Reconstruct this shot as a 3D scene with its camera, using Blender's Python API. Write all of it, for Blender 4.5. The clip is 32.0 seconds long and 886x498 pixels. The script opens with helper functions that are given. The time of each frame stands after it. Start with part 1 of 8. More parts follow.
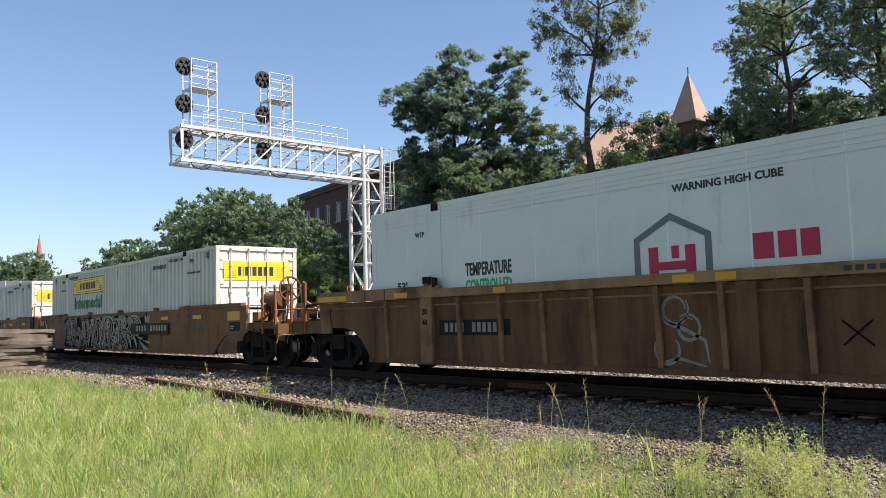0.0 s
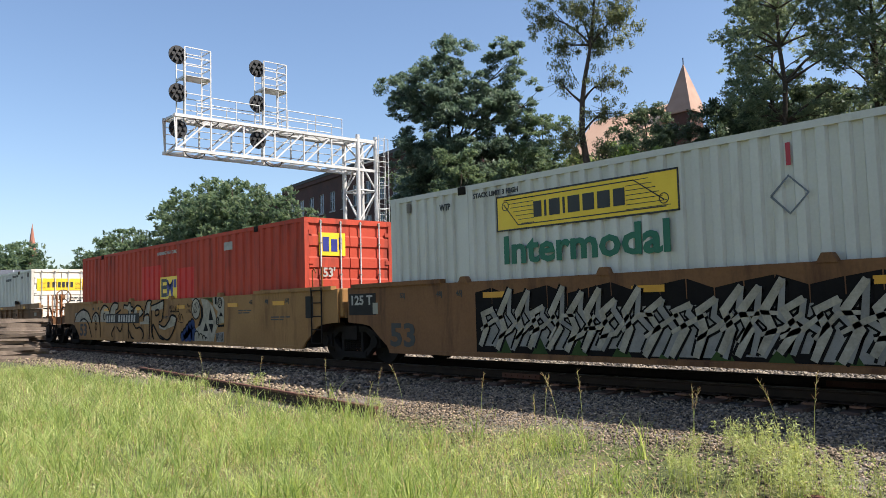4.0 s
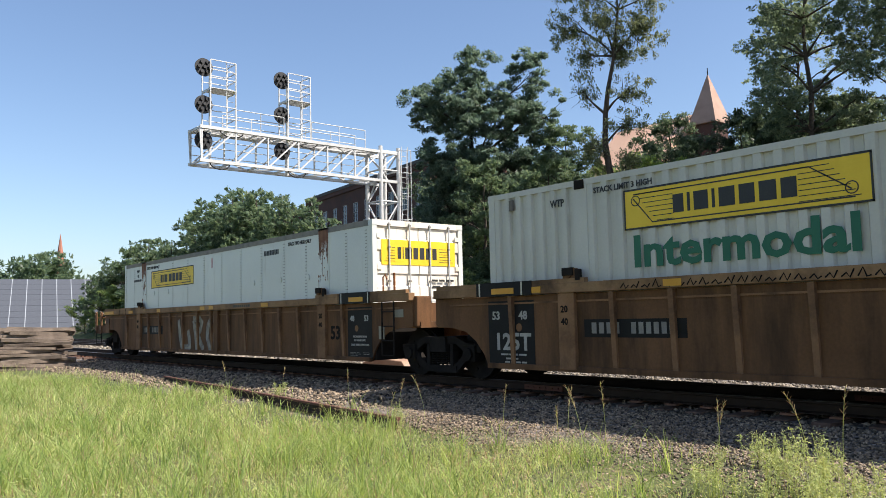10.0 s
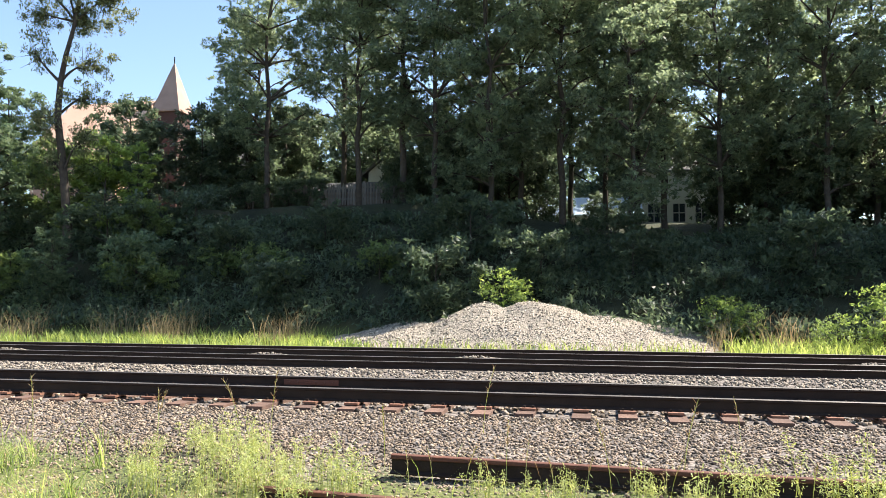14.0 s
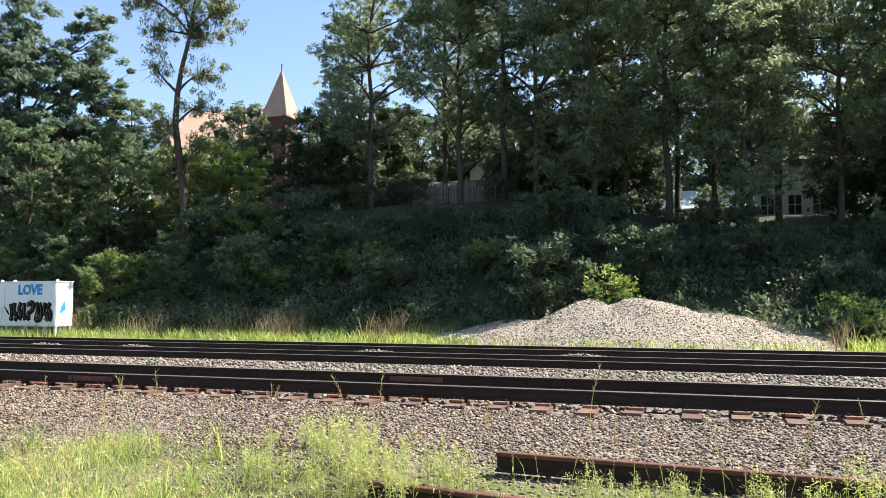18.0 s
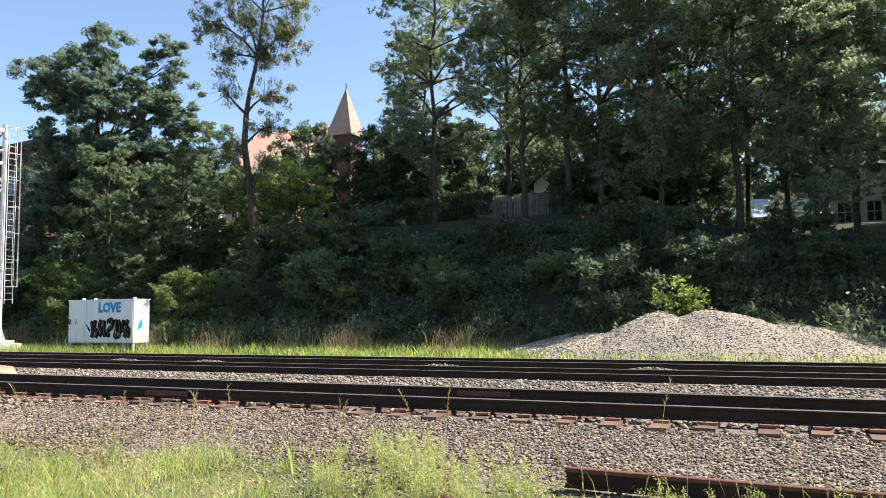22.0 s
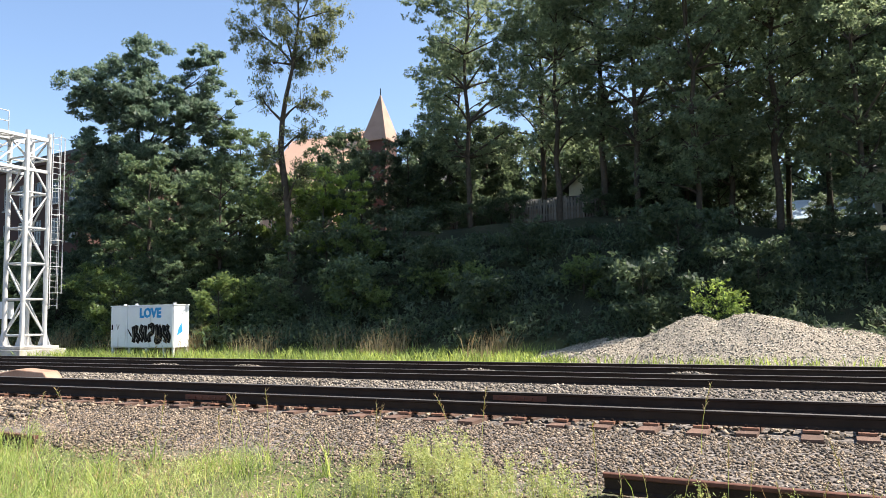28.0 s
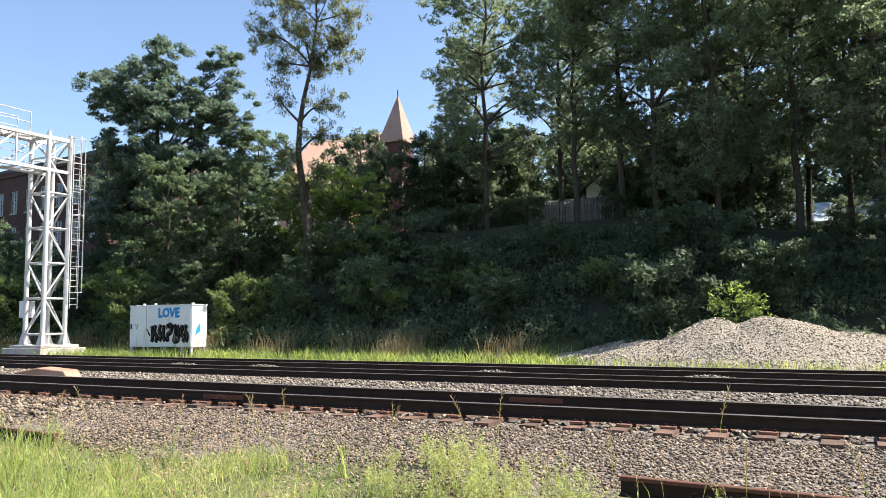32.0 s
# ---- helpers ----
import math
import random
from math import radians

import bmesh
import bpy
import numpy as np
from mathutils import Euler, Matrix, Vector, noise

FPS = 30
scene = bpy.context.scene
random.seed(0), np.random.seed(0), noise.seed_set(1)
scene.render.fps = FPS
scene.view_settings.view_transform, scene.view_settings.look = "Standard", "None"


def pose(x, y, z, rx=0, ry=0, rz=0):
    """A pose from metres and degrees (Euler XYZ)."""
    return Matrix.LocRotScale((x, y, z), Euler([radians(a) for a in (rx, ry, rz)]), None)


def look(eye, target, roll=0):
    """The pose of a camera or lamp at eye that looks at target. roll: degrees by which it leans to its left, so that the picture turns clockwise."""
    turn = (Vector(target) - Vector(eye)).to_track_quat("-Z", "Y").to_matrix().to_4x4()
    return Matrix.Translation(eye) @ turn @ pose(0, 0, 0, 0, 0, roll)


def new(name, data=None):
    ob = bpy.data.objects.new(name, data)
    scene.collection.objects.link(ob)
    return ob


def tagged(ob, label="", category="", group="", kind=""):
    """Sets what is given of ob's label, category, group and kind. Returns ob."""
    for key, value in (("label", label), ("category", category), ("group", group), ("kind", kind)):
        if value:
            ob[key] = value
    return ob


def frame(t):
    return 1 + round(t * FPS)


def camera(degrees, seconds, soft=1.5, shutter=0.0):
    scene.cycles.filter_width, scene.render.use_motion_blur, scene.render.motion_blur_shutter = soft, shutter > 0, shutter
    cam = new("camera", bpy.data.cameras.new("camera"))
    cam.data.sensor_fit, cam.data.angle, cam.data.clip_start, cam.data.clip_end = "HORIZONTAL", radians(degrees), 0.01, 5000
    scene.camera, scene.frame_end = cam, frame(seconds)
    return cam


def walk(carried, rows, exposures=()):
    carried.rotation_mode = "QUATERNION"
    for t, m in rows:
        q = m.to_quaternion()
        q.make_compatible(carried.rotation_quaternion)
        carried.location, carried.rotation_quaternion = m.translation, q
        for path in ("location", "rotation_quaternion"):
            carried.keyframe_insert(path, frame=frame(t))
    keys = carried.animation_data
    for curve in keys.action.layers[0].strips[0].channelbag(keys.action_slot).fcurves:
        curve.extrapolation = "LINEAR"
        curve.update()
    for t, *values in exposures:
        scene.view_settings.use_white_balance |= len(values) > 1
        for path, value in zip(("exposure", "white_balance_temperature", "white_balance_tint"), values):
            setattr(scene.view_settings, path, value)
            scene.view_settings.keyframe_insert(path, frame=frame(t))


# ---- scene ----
# ---- camera ----
cam = camera(58.5, 32.0, soft=0.75, shutter=0.0)
EYE = (0.0, 0.0, 1.19)
TURNS = [
    (0, 94.80, 1.65, 49.00), (0.5, 94.57, 1.99, 48.77), (1, 94.45, 1.98, 48.59), (1.5, 94.26, 1.80, 48.37),
    (2, 94.11, 1.58, 48.32), (2.5, 94.07, 1.34, 48.55), (3, 94.08, 1.29, 48.62), (3.5, 94.08, 1.52, 48.51),
    (5.5, 93.96, 1.26, 49.03), (6, 93.90, 1.16, 49.19), (6.5, 93.95, 1.25, 49.31), (7, 94.10, 1.25, 49.42),
    (7.5, 94.43, 1.21, 49.48), (8, 94.57, 1.25, 49.60), (8.5, 94.59, 1.30, 49.63), (9, 94.83, 1.34, 49.77),
    (9.5, 94.89, 1.37, 49.99), (10, 94.90, 1.27, 50.20), (10.5, 94.66, 0.78, 49.88), (11, 94.32, 0.70, 49.05),
    (11.5, 94.38, 1.04, 46.91), (12, 94.44, 1.47, 41.22), (12.5, 94.51, 1.29, 34.02),
    (13, 94.35, 0.84, 24.39), (13.5, 94.03, 0.01, 14.94), (14, 93.76, -0.18, 11.86),
    (14.5, 93.29, -0.13, 12.54), (16.5, 92.93, 0.69, 14.00), (17, 93.20, 0.53, 15.71),
    (17.5, 93.49, 0.30, 17.68), (18, 93.59, 0.13, 19.30), (18.5, 93.59, 0.19, 20.47),
    (19, 93.79, 0.45, 21.30), (19.5, 94.22, 0.52, 22.00), (20, 94.56, 0.60, 22.49),
    (20.5, 94.64, 0.62, 22.88), (21, 94.71, 0.71, 23.35), (21.5, 94.67, 0.54, 23.77),
    (22, 94.63, 0.67, 24.03), (22.5, 94.54, 0.83, 23.94), (23, 94.50, 0.93, 23.77),
    (23.5, 94.57, 1.11, 23.92), (24, 94.79, 1.19, 24.03), (24.5, 95.26, 1.07, 24.17),
    (25, 95.52, 1.21, 24.86), (25.5, 95.52, 1.25, 25.64), (26, 95.29, 0.98, 26.12),
    (26.5, 95.08, 0.58, 26.60), (28.5, 94.89, 0.97, 26.54), (29, 94.74, 1.09, 26.52),
    (29.5, 94.56, 0.99, 26.73), (30, 94.42, 0.86, 26.96), (30.5, 94.47, 0.90, 27.20),
    (31, 94.68, 0.63, 27.32), (31.5, 94.96, 0.30, 27.49), (32, 95.09, 0.52, 27.77),
]
EXPOSURES = [(0.0, 0.66, 6550, 12), (11.0, 0.66, 6550, 12), (12.3, 0.92, 6600, 12), (13.2, 1.28, 6650, 12), (14.2, 1.38, 6650, 12), (16.5, 1.30, 6650, 12), (18.0, 1.22, 6650, 12), (21.0, 1.08, 6650, 12), (32.0, 1.08, 6650, 12)]
walk(cam, [(t, pose(*EYE, a, b, c)) for t, a, b, c in TURNS], EXPOSURES)

# ---- sky and sun ----
SUN_WAY = Vector((0.70, 0.43, 1.0)).normalized()
world = bpy.data.worlds.new("sky")
scene.world = world
world.use_nodes = True
_wn = world.node_tree.nodes
_sky = _wn.new("ShaderNodeTexSky")
_sky.sky_type = "NISHITA"
_sky.sun_disc = False
_sky.sun_elevation = math.asin(SUN_WAY.z)
_sky.sun_rotation = math.atan2(SUN_WAY.x, SUN_WAY.y)
_sky.air_density, _sky.dust_density, _sky.ozone_density = 1.0, 1.1, 3.4
_wn["Background"].inputs["Strength"].default_value = 0.118
world.node_tree.links.new(_sky.outputs["Color"], _wn["Background"].inputs["Color"])
_sun = bpy.data.lights.new("sun", "SUN")
_sun.energy, _sun.angle, _sun.color = 5.4, radians(0.53), (1.0, 0.94, 0.85)
sun = new("sun", _sun)
sun.matrix_world = look(SUN_WAY * 60, (0, 0, 0))

# ---- mesh tools ----
rng = random.Random(7)
nrng = np.random.default_rng(11)


class Geo:
    """Collects vertices and faces of one mesh, with a material slot per face."""

    def __init__(self):
        self.v, self.f, self.m = [], [], []

    def face(self, pts, slot=0):
        n = len(self.v)
        self.v += [tuple(p) for p in pts]
        self.f.append(tuple(range(n, n + len(pts))))
        self.m.append(slot)

    def box(self, x0, x1, y0, y1, z0, z1, slot=0, m=None):
        n = len(self.v)
        pts = [(x, y, z) for z in (z0, z1) for y in (y0, y1) for x in (x0, x1)]
        if m is not None:
            pts = [tuple(m @ Vector(p)) for p in pts]
        self.v += pts
        for q in ((0, 2, 3, 1), (4, 5, 7, 6), (0, 1, 5, 4), (2, 6, 7, 3), (0, 4, 6, 2), (1, 3, 7, 5)):
            self.f.append(tuple(n + i for i in q))
            self.m.append(slot)
        return self

    def beam(self, a, b, w, h, slot=0, up=(0, 0, 1)):
        """A bar of width w and height h from a to b."""
        a, b = Vector(a), Vector(b)
        d = b - a
        z = d.normalized()
        s = z.cross(Vector(up))
        if s.length < 1e-4:
            s = z.cross(Vector((1, 0, 0)))
        s.normalize()
        u = s.cross(z)
        n = len(self.v)
        for p in (a, b):
            for i, j in ((-1, -1), (1, -1), (1, 1), (-1, 1)):
                self.v.append(tuple(p + s * (i * w / 2) + u * (j * h / 2)))
        for q in ((3, 2, 1, 0), (4, 5, 6, 7), (0, 1, 5, 4), (1, 2, 6, 5), (2, 3, 7, 6), (3, 0, 4, 7)):
            self.f.append(tuple(n + i for i in q))
            self.m.append(slot)
        return self

    def tube(self, a, b, r, k=8, slot=0, r2=None, caps=True):
        a, b = Vector(a), Vector(b)
        z = (b - a).normalized()
        s = z.cross(Vector((0, 0, 1)) if abs(z.z) < 0.9 else Vector((1, 0, 0))).normalized()
        u = z.cross(s)
        n = len(self.v)
        for p, rr in ((a, r), (b, r if r2 is None else r2)):
            for i in range(k):
                t = 2 * math.pi * i / k
                self.v.append(tuple(p + (s * math.cos(t) + u * math.sin(t)) * rr))
        for i in range(k):
            j = (i + 1) % k
            self.f.append((n + i, n + j, n + k + j, n + k + i))
            self.m.append(slot)
        if caps:
            self.f.append(tuple(n + i for i in reversed(range(k))))
            self.f.append(tuple(n + k + i for i in range(k)))
            self.m += [slot, slot]
        return self

    def path(self, pts, r, k=6, slot=0):
        """One continuous round bar through the points."""
        pts = [Vector(p) for p in pts]
        n0, last = len(self.v), len(pts) - 1
        up = None
        for i, p in enumerate(pts):
            d = (pts[min(last, i + 1)] - pts[max(0, i - 1)]).normalized()
            if up is None:
                up = d.orthogonal().normalized()
            up = up - d * up.dot(d)
            up = up.normalized() if up.length > 1e-4 else d.orthogonal().normalized()
            side = d.cross(up)
            for j in range(k):
                a = 2 * math.pi * j / k
                self.v.append(tuple(p + (up * math.cos(a) + side * math.sin(a)) * r))
        for i in range(last):
            for j in range(k):
                a, b = n0 + i * k + j, n0 + i * k + (j + 1) % k
                self.f.append((a, b, b + k, a + k))
                self.m.append(slot)
        self.f += [tuple(n0 + j for j in reversed(range(k))), tuple(n0 + last * k + j for j in range(k))]
        self.m += [slot, slot]
        return self

    def prism(self, poly, x0, x1, slot=0, axis="x"):
        """A flat outline of (u, v) pairs drawn out along an axis: x takes (y, z), y takes (x, z), z takes (x, y)."""
        k, n = len(poly), len(self.v)
        for e in (x0, x1):
            for u, v in poly:
                self.v.append({"x": (e, u, v), "y": (u, e, v), "z": (u, v, e)}[axis])
        flip = axis == "y"
        a, b = tuple(n + i for i in range(k)), tuple(n + k + i for i in reversed(range(k)))
        self.f += [a[::-1], b[::-1]] if not flip else [a, b]
        self.m += [slot, slot]
        for i in range(k):
            j = (i + 1) % k
            q = (n + i, n + j, n + k + j, n + k + i)
            self.f.append(q if not flip else q[::-1])
            self.m.append(slot)
        return self

    def mesh(self, name, mats, smooth=False):
        me = bpy.data.meshes.new(name)
        me.from_pydata(self.v, [], self.f)
        for mt in (mats if isinstance(mats, (list, tuple)) else [mats]):
            me.materials.append(mt)
        me.polygons.foreach_set("material_index", self.m)
        if smooth:
            me.polygons.foreach_set("use_smooth", [True] * len(self.f))
        me.update()
        return me


def part(name, geo, material, parent=None, label="", smooth=False, bevel=0.0):
    """One mesh object from a Geo or a mesh, under a thing or under a part."""
    ob = new(name, geo.mesh(name, material, smooth) if isinstance(geo, Geo) else geo)
    if parent is not None:
        ob.parent = parent
    if label:
        ob["label"] = label
    if bevel:
        md = ob.modifiers.new("edge", "BEVEL")
        md.width, md.segments, md.limit_method, md.angle_limit = bevel, 2, "ANGLE", radians(40)
    return ob


def empty(name, m=None, label="", category="", group="", kind=""):
    ob = new(name)
    if m is not None:
        ob.matrix_basis = m
    return tagged(ob, label, category, group, kind)


def quads_mesh(name, verts, material, tris=False):
    """A mesh from an array of shape (n, 4 or 3, 3): one face each."""
    n, k = verts.shape[0], verts.shape[1]
    me = bpy.data.meshes.new(name)
    me.vertices.add(n * k)
    me.vertices.foreach_set("co", verts.reshape(-1).astype(np.float32))
    me.loops.add(n * k)
    me.loops.foreach_set("vertex_index", np.arange(n * k, dtype=np.int32))
    me.polygons.add(n)
    me.polygons.foreach_set("loop_start", np.arange(0, n * k, k, dtype=np.int32))
    me.materials.append(material)
    me.update()
    return me


def text_mesh(body, size, depth=0.004, spacing=1.0, squash=1.0):
    """A flat lettering mesh in its own xz plane, facing -y, left-aligned on its base line."""
    cu = bpy.data.curves.new("lettering", "FONT")
    cu.body, cu.size, cu.extrude, cu.space_character, cu.resolution_u, cu.offset = body, size, depth, spacing, 2, size * 0.030
    ob = bpy.data.objects.new("lettering", cu)
    scene.collection.objects.link(ob)
    me = bpy.data.meshes.new_from_object(ob.evaluated_get(bpy.context.evaluated_depsgraph_get()))
    bpy.data.objects.remove(ob)
    me.transform(Matrix.Rotation(radians(90), 4, "X") @ Matrix.Diagonal((squash, 1, 1, 1)))
    return me


def lettering(name, body, size, m, material, parent, spacing=1.0, squash=1.0, width=None):
    me = text_mesh(body, size, 0.003, spacing, squash)
    if width:
        xs = [v.co.x for v in me.vertices]
        me.transform(Matrix.Diagonal((width / max(xs), 1, 1, 1)))
    me.materials.clear()
    me.materials.append(material)
    ob = part(name, me, material, parent)
    ob.matrix_basis = m
    return ob

# ---- materials ----
def surface(name, low, high, rough=0.8, metal=0.0, scale=3.0, fine=40.0, bump=0.2, dist=0.01, dirt=None, dirt_amount=0.35,
            dirt_scale=1.2, streak=False, island=0.0, each=0.0, spec=0.5, contrast=0.35):
    """A painted, weathered or mineral surface: broad and fine variation, patches of dirt, and fine relief."""
    mt = bpy.data.materials.new(name)
    mt.use_nodes = True
    nt = mt.node_tree
    N, L = nt.nodes, nt.links
    b = N["Principled BSDF"]
    co = N.new("ShaderNodeTexCoord")
    big, small = N.new("ShaderNodeTexNoise"), N.new("ShaderNodeTexNoise")
    big.inputs["Scale"].default_value, big.inputs["Detail"].default_value = scale, 5
    small.inputs["Scale"].default_value, small.inputs["Detail"].default_value = fine, 4
    for q in (big, small):
        L.new(co.outputs["Object"], q.inputs["Vector"])
    mix = N.new("ShaderNodeMath")
    mix.operation = "MULTIPLY_ADD"
    L.new(small.outputs["Fac"], mix.inputs[0])
    mix.inputs[1].default_value = 0.45
    L.new(big.outputs["Fac"], mix.inputs[2])
    ramp = N.new("ShaderNodeValToRGB")
    ramp.color_ramp.elements[0].position, ramp.color_ramp.elements[1].position = 0.72 - contrast, 0.72 + contrast
    ramp.color_ramp.elements[0].color, ramp.color_ramp.elements[1].color = (*low, 1), (*high, 1)
    L.new(mix.outputs[0], ramp.inputs[0])
    col = ramp.outputs[0]
    if dirt:
        dn = N.new("ShaderNodeTexNoise")
        dn.inputs["Scale"].default_value, dn.inputs["Detail"].default_value, dn.inputs["Roughness"].default_value = dirt_scale, 8, 0.65
        if streak:
            mp = N.new("ShaderNodeMapping")
            mp.inputs["Scale"].default_value = (2.6, 2.6, 0.45)
            L.new(co.outputs["Object"], mp.inputs[0])
            L.new(mp.outputs[0], dn.inputs["Vector"])
        else:
            L.new(co.outputs["Object"], dn.inputs["Vector"])
        dr = N.new("ShaderNodeMapRange")
        dr.inputs[1].default_value, dr.inputs[2].default_value = 0.62 - dirt_amount * 0.4, 0.78 - dirt_amount * 0.2
        L.new(dn.outputs["Fac"], dr.inputs[0])
        mx = N.new("ShaderNodeMixRGB")
        mx.inputs[2].default_value = (*dirt, 1)
        L.new(dr.outputs[0], mx.inputs[0])
        L.new(col, mx.inputs[1])
        col = mx.outputs[0]
    if island or each:
        src = N.new("ShaderNodeNewGeometry").outputs["Random Per Island"] if island else N.new("ShaderNodeObjectInfo").outputs["Random"]
        hv = N.new("ShaderNodeHueSaturation")
        mr = N.new("ShaderNodeMapRange")
        k = island or each
        mr.inputs[3].default_value, mr.inputs[4].default_value = 1 - k, 1 + k
        L.new(src, mr.inputs[0])
        L.new(mr.outputs[0], hv.inputs["Value"])
        L.new(col, hv.inputs["Color"])
        col = hv.outputs[0]
    L.new(col, b.inputs["Base Color"])
    b.inputs["Roughness"].default_value, b.inputs["Metallic"].default_value = rough, metal
    b.inputs["Specular IOR Level"].default_value = spec
    if bump:
        bp = N.new("ShaderNodeBump")
        bp.inputs["Strength"].default_value, bp.inputs["Distance"].default_value = bump, dist
        L.new(small.outputs["Fac"], bp.inputs["Height"])
        L.new(bp.outputs[0], b.inputs["Normal"])
    return mt


def leafy(name, low, high, rough=0.55, through_light=0.35):
    """Leaves: each its own tint, part of the light passes through them."""
    mt = bpy.data.materials.new(name)
    mt.use_nodes = True
    N, L = mt.node_tree.nodes, mt.node_tree.links
    b = N["Principled BSDF"]
    g = N.new("ShaderNodeNewGeometry")
    rp = N.new("ShaderNodeValToRGB")
    rp.color_ramp.elements[0].color, rp.color_ramp.elements[1].color = (*low, 1), (*high, 1)
    L.new(g.outputs["Random Per Island"], rp.inputs[0])
    L.new(rp.outputs[0], b.inputs["Base Color"])
    b.inputs["Roughness"].default_value = rough
    b.inputs["Specular IOR Level"].default_value = 0.35
    t = N.new("ShaderNodeBsdfTranslucent")
    hs = N.new("ShaderNodeHueSaturation")
    hs.inputs["Hue"].default_value, hs.inputs["Saturation"].default_value, hs.inputs["Value"].default_value = 0.47, 1.15, 2.05
    L.new(rp.outputs[0], hs.inputs["Color"])
    L.new(hs.outputs[0], t.inputs["Color"])
    ms = N.new("ShaderNodeMixShader")
    ms.inputs[0].default_value = through_light
    L.new(b.outputs[0], ms.inputs[1])
    L.new(t.outputs[0], ms.inputs[2])
    L.new(ms.outputs[0], N["Material Output"].inputs["Surface"])
    return mt


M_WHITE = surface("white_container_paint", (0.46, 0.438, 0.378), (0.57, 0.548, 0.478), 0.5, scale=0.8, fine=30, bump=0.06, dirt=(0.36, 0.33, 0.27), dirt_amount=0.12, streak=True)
# Cream doors with rust stains; the sun on the container ends is painted in.
M_SUNNEDDOOR = surface("sun_lightened_cream_door_paint", (0.66, 0.60, 0.50), (0.78, 0.73, 0.63), 0.5, scale=0.9, fine=30, bump=0.06, dirt=(0.50, 0.36, 0.24), dirt_amount=0.16, streak=True)
M_WHITE_SMOOTH = surface("white_panel_paint", (0.54, 0.55, 0.505), (0.64, 0.65, 0.60), 0.4, scale=0.6, fine=20, bump=0.03, dirt=(0.42, 0.39, 0.33), dirt_amount=0.08, streak=True)
M_RED = surface("red_container_paint", (0.3584, 0.0448, 0.0258), (0.4928, 0.0739, 0.0403), 0.7, spec=0.2, scale=0.8, fine=30, bump=0.06, dirt=(0.18, 0.045, 0.032), dirt_amount=0.3, streak=True)
M_RED_BRIGHT = surface("bright_red_patch_paint", (0.50, 0.030, 0.026), (0.60, 0.05, 0.036), 0.6, spec=0.2, bump=0.03)
M_CARBROWN = surface("brown_car_paint", (0.094, 0.046, 0.021), (0.190, 0.096, 0.046), 0.75, spec=0.15, scale=0.9, fine=25, bump=0.12, dirt=(0.030, 0.019, 0.012), dirt_amount=0.4, dirt_scale=0.5, streak=True)
M_CARCHORD = surface("dusty_tan_chord_paint", (0.185, 0.104, 0.050), (0.320, 0.190, 0.100), 0.75, spec=0.15, scale=1.5, fine=25, bump=0.12, dirt=(0.06, 0.036, 0.022), dirt_amount=0.35)
M_GRABTAN = surface("worn_tan_grip_steel", (0.26, 0.15, 0.09), (0.40, 0.25, 0.15), 0.7, scale=4, fine=40, bump=0.15)
M_LETTERDUST = surface("thin_white_brushed_paint", (0.13, 0.115, 0.09), (0.30, 0.28, 0.24), 0.8, scale=5, fine=30, bump=0.0, contrast=0.2)
M_CARTAN = surface("ochre_car_paint", (0.200, 0.104, 0.038), (0.330, 0.180, 0.070), 0.7, spec=0.15, scale=0.7, fine=25, bump=0.1, dirt=(0.12, 0.06, 0.028), dirt_amount=0.25, streak=True)
M_CARRUST = surface("rust_brown_smooth_car_paint", (0.120, 0.056, 0.024), (0.225, 0.110, 0.048), 0.7, spec=0.15, scale=0.7, fine=25, bump=0.1, dirt=(0.075, 0.034, 0.018), dirt_amount=0.3, streak=True)
M_RUSTORANGE = surface("orange_rusty_ironwork", (0.150, 0.046, 0.014), (0.273, 0.098, 0.033), 0.75, spec=0.15, scale=3, fine=40, bump=0.2, dirt=(0.08, 0.03, 0.015), dirt_amount=0.4)
M_BLACKIRON = surface("sooty_black_ironwork", (0.010, 0.0088, 0.008), (0.028, 0.024, 0.021), 0.85, spec=0.06, scale=3, fine=40, bump=0.2)
M_BLACKPANEL = surface("black_stencil_panel", (0.007, 0.007, 0.007), (0.016, 0.015, 0.014), 0.6, spec=0.15, bump=0.05)
M_YELLOW = surface("yellow_sign_paint", (0.72, 0.46, 0.015), (0.82, 0.55, 0.03), 0.5, bump=0.03)
M_YELREFLECT = surface("amber_reflector_strip", (0.50, 0.22, 0.008), (0.62, 0.30, 0.014), 0.5, bump=0.03)
M_INK = surface("black_lettering_paint", (0.012, 0.014, 0.013), (0.03, 0.03, 0.03), 0.6, bump=0.0)
M_GREENINK = surface("dark_green_lettering_paint", (0.008, 0.10, 0.055), (0.012, 0.13, 0.07), 0.6, bump=0.0)
M_BRIGHTGREEN = surface("bright_green_lettering_paint", (0.02, 0.32, 0.10), (0.03, 0.38, 0.13), 0.6, bump=0.0)
M_REDINK = surface("crimson_lettering_paint", (0.36, 0.01, 0.05), (0.42, 0.015, 0.06), 0.6, bump=0.0)
M_GREYINK = surface("grey_emblem_paint", (0.10, 0.11, 0.12), (0.13, 0.14, 0.15), 0.6, bump=0.0)
M_BLUEINK = surface("deep_blue_lettering_paint", (0.012, 0.02, 0.16), (0.02, 0.03, 0.22), 0.6, bump=0.0)
M_PALEINK = surface("faded_white_stencil_paint", (0.24, 0.23, 0.20), (0.42, 0.40, 0.36), 0.7, scale=6, bump=0.0)
M_SPRAYWHITE = surface("chalky_white_spray_paint", (0.34, 0.31, 0.26), (0.58, 0.55, 0.48), 0.75, scale=4, bump=0.0, spec=0.12)
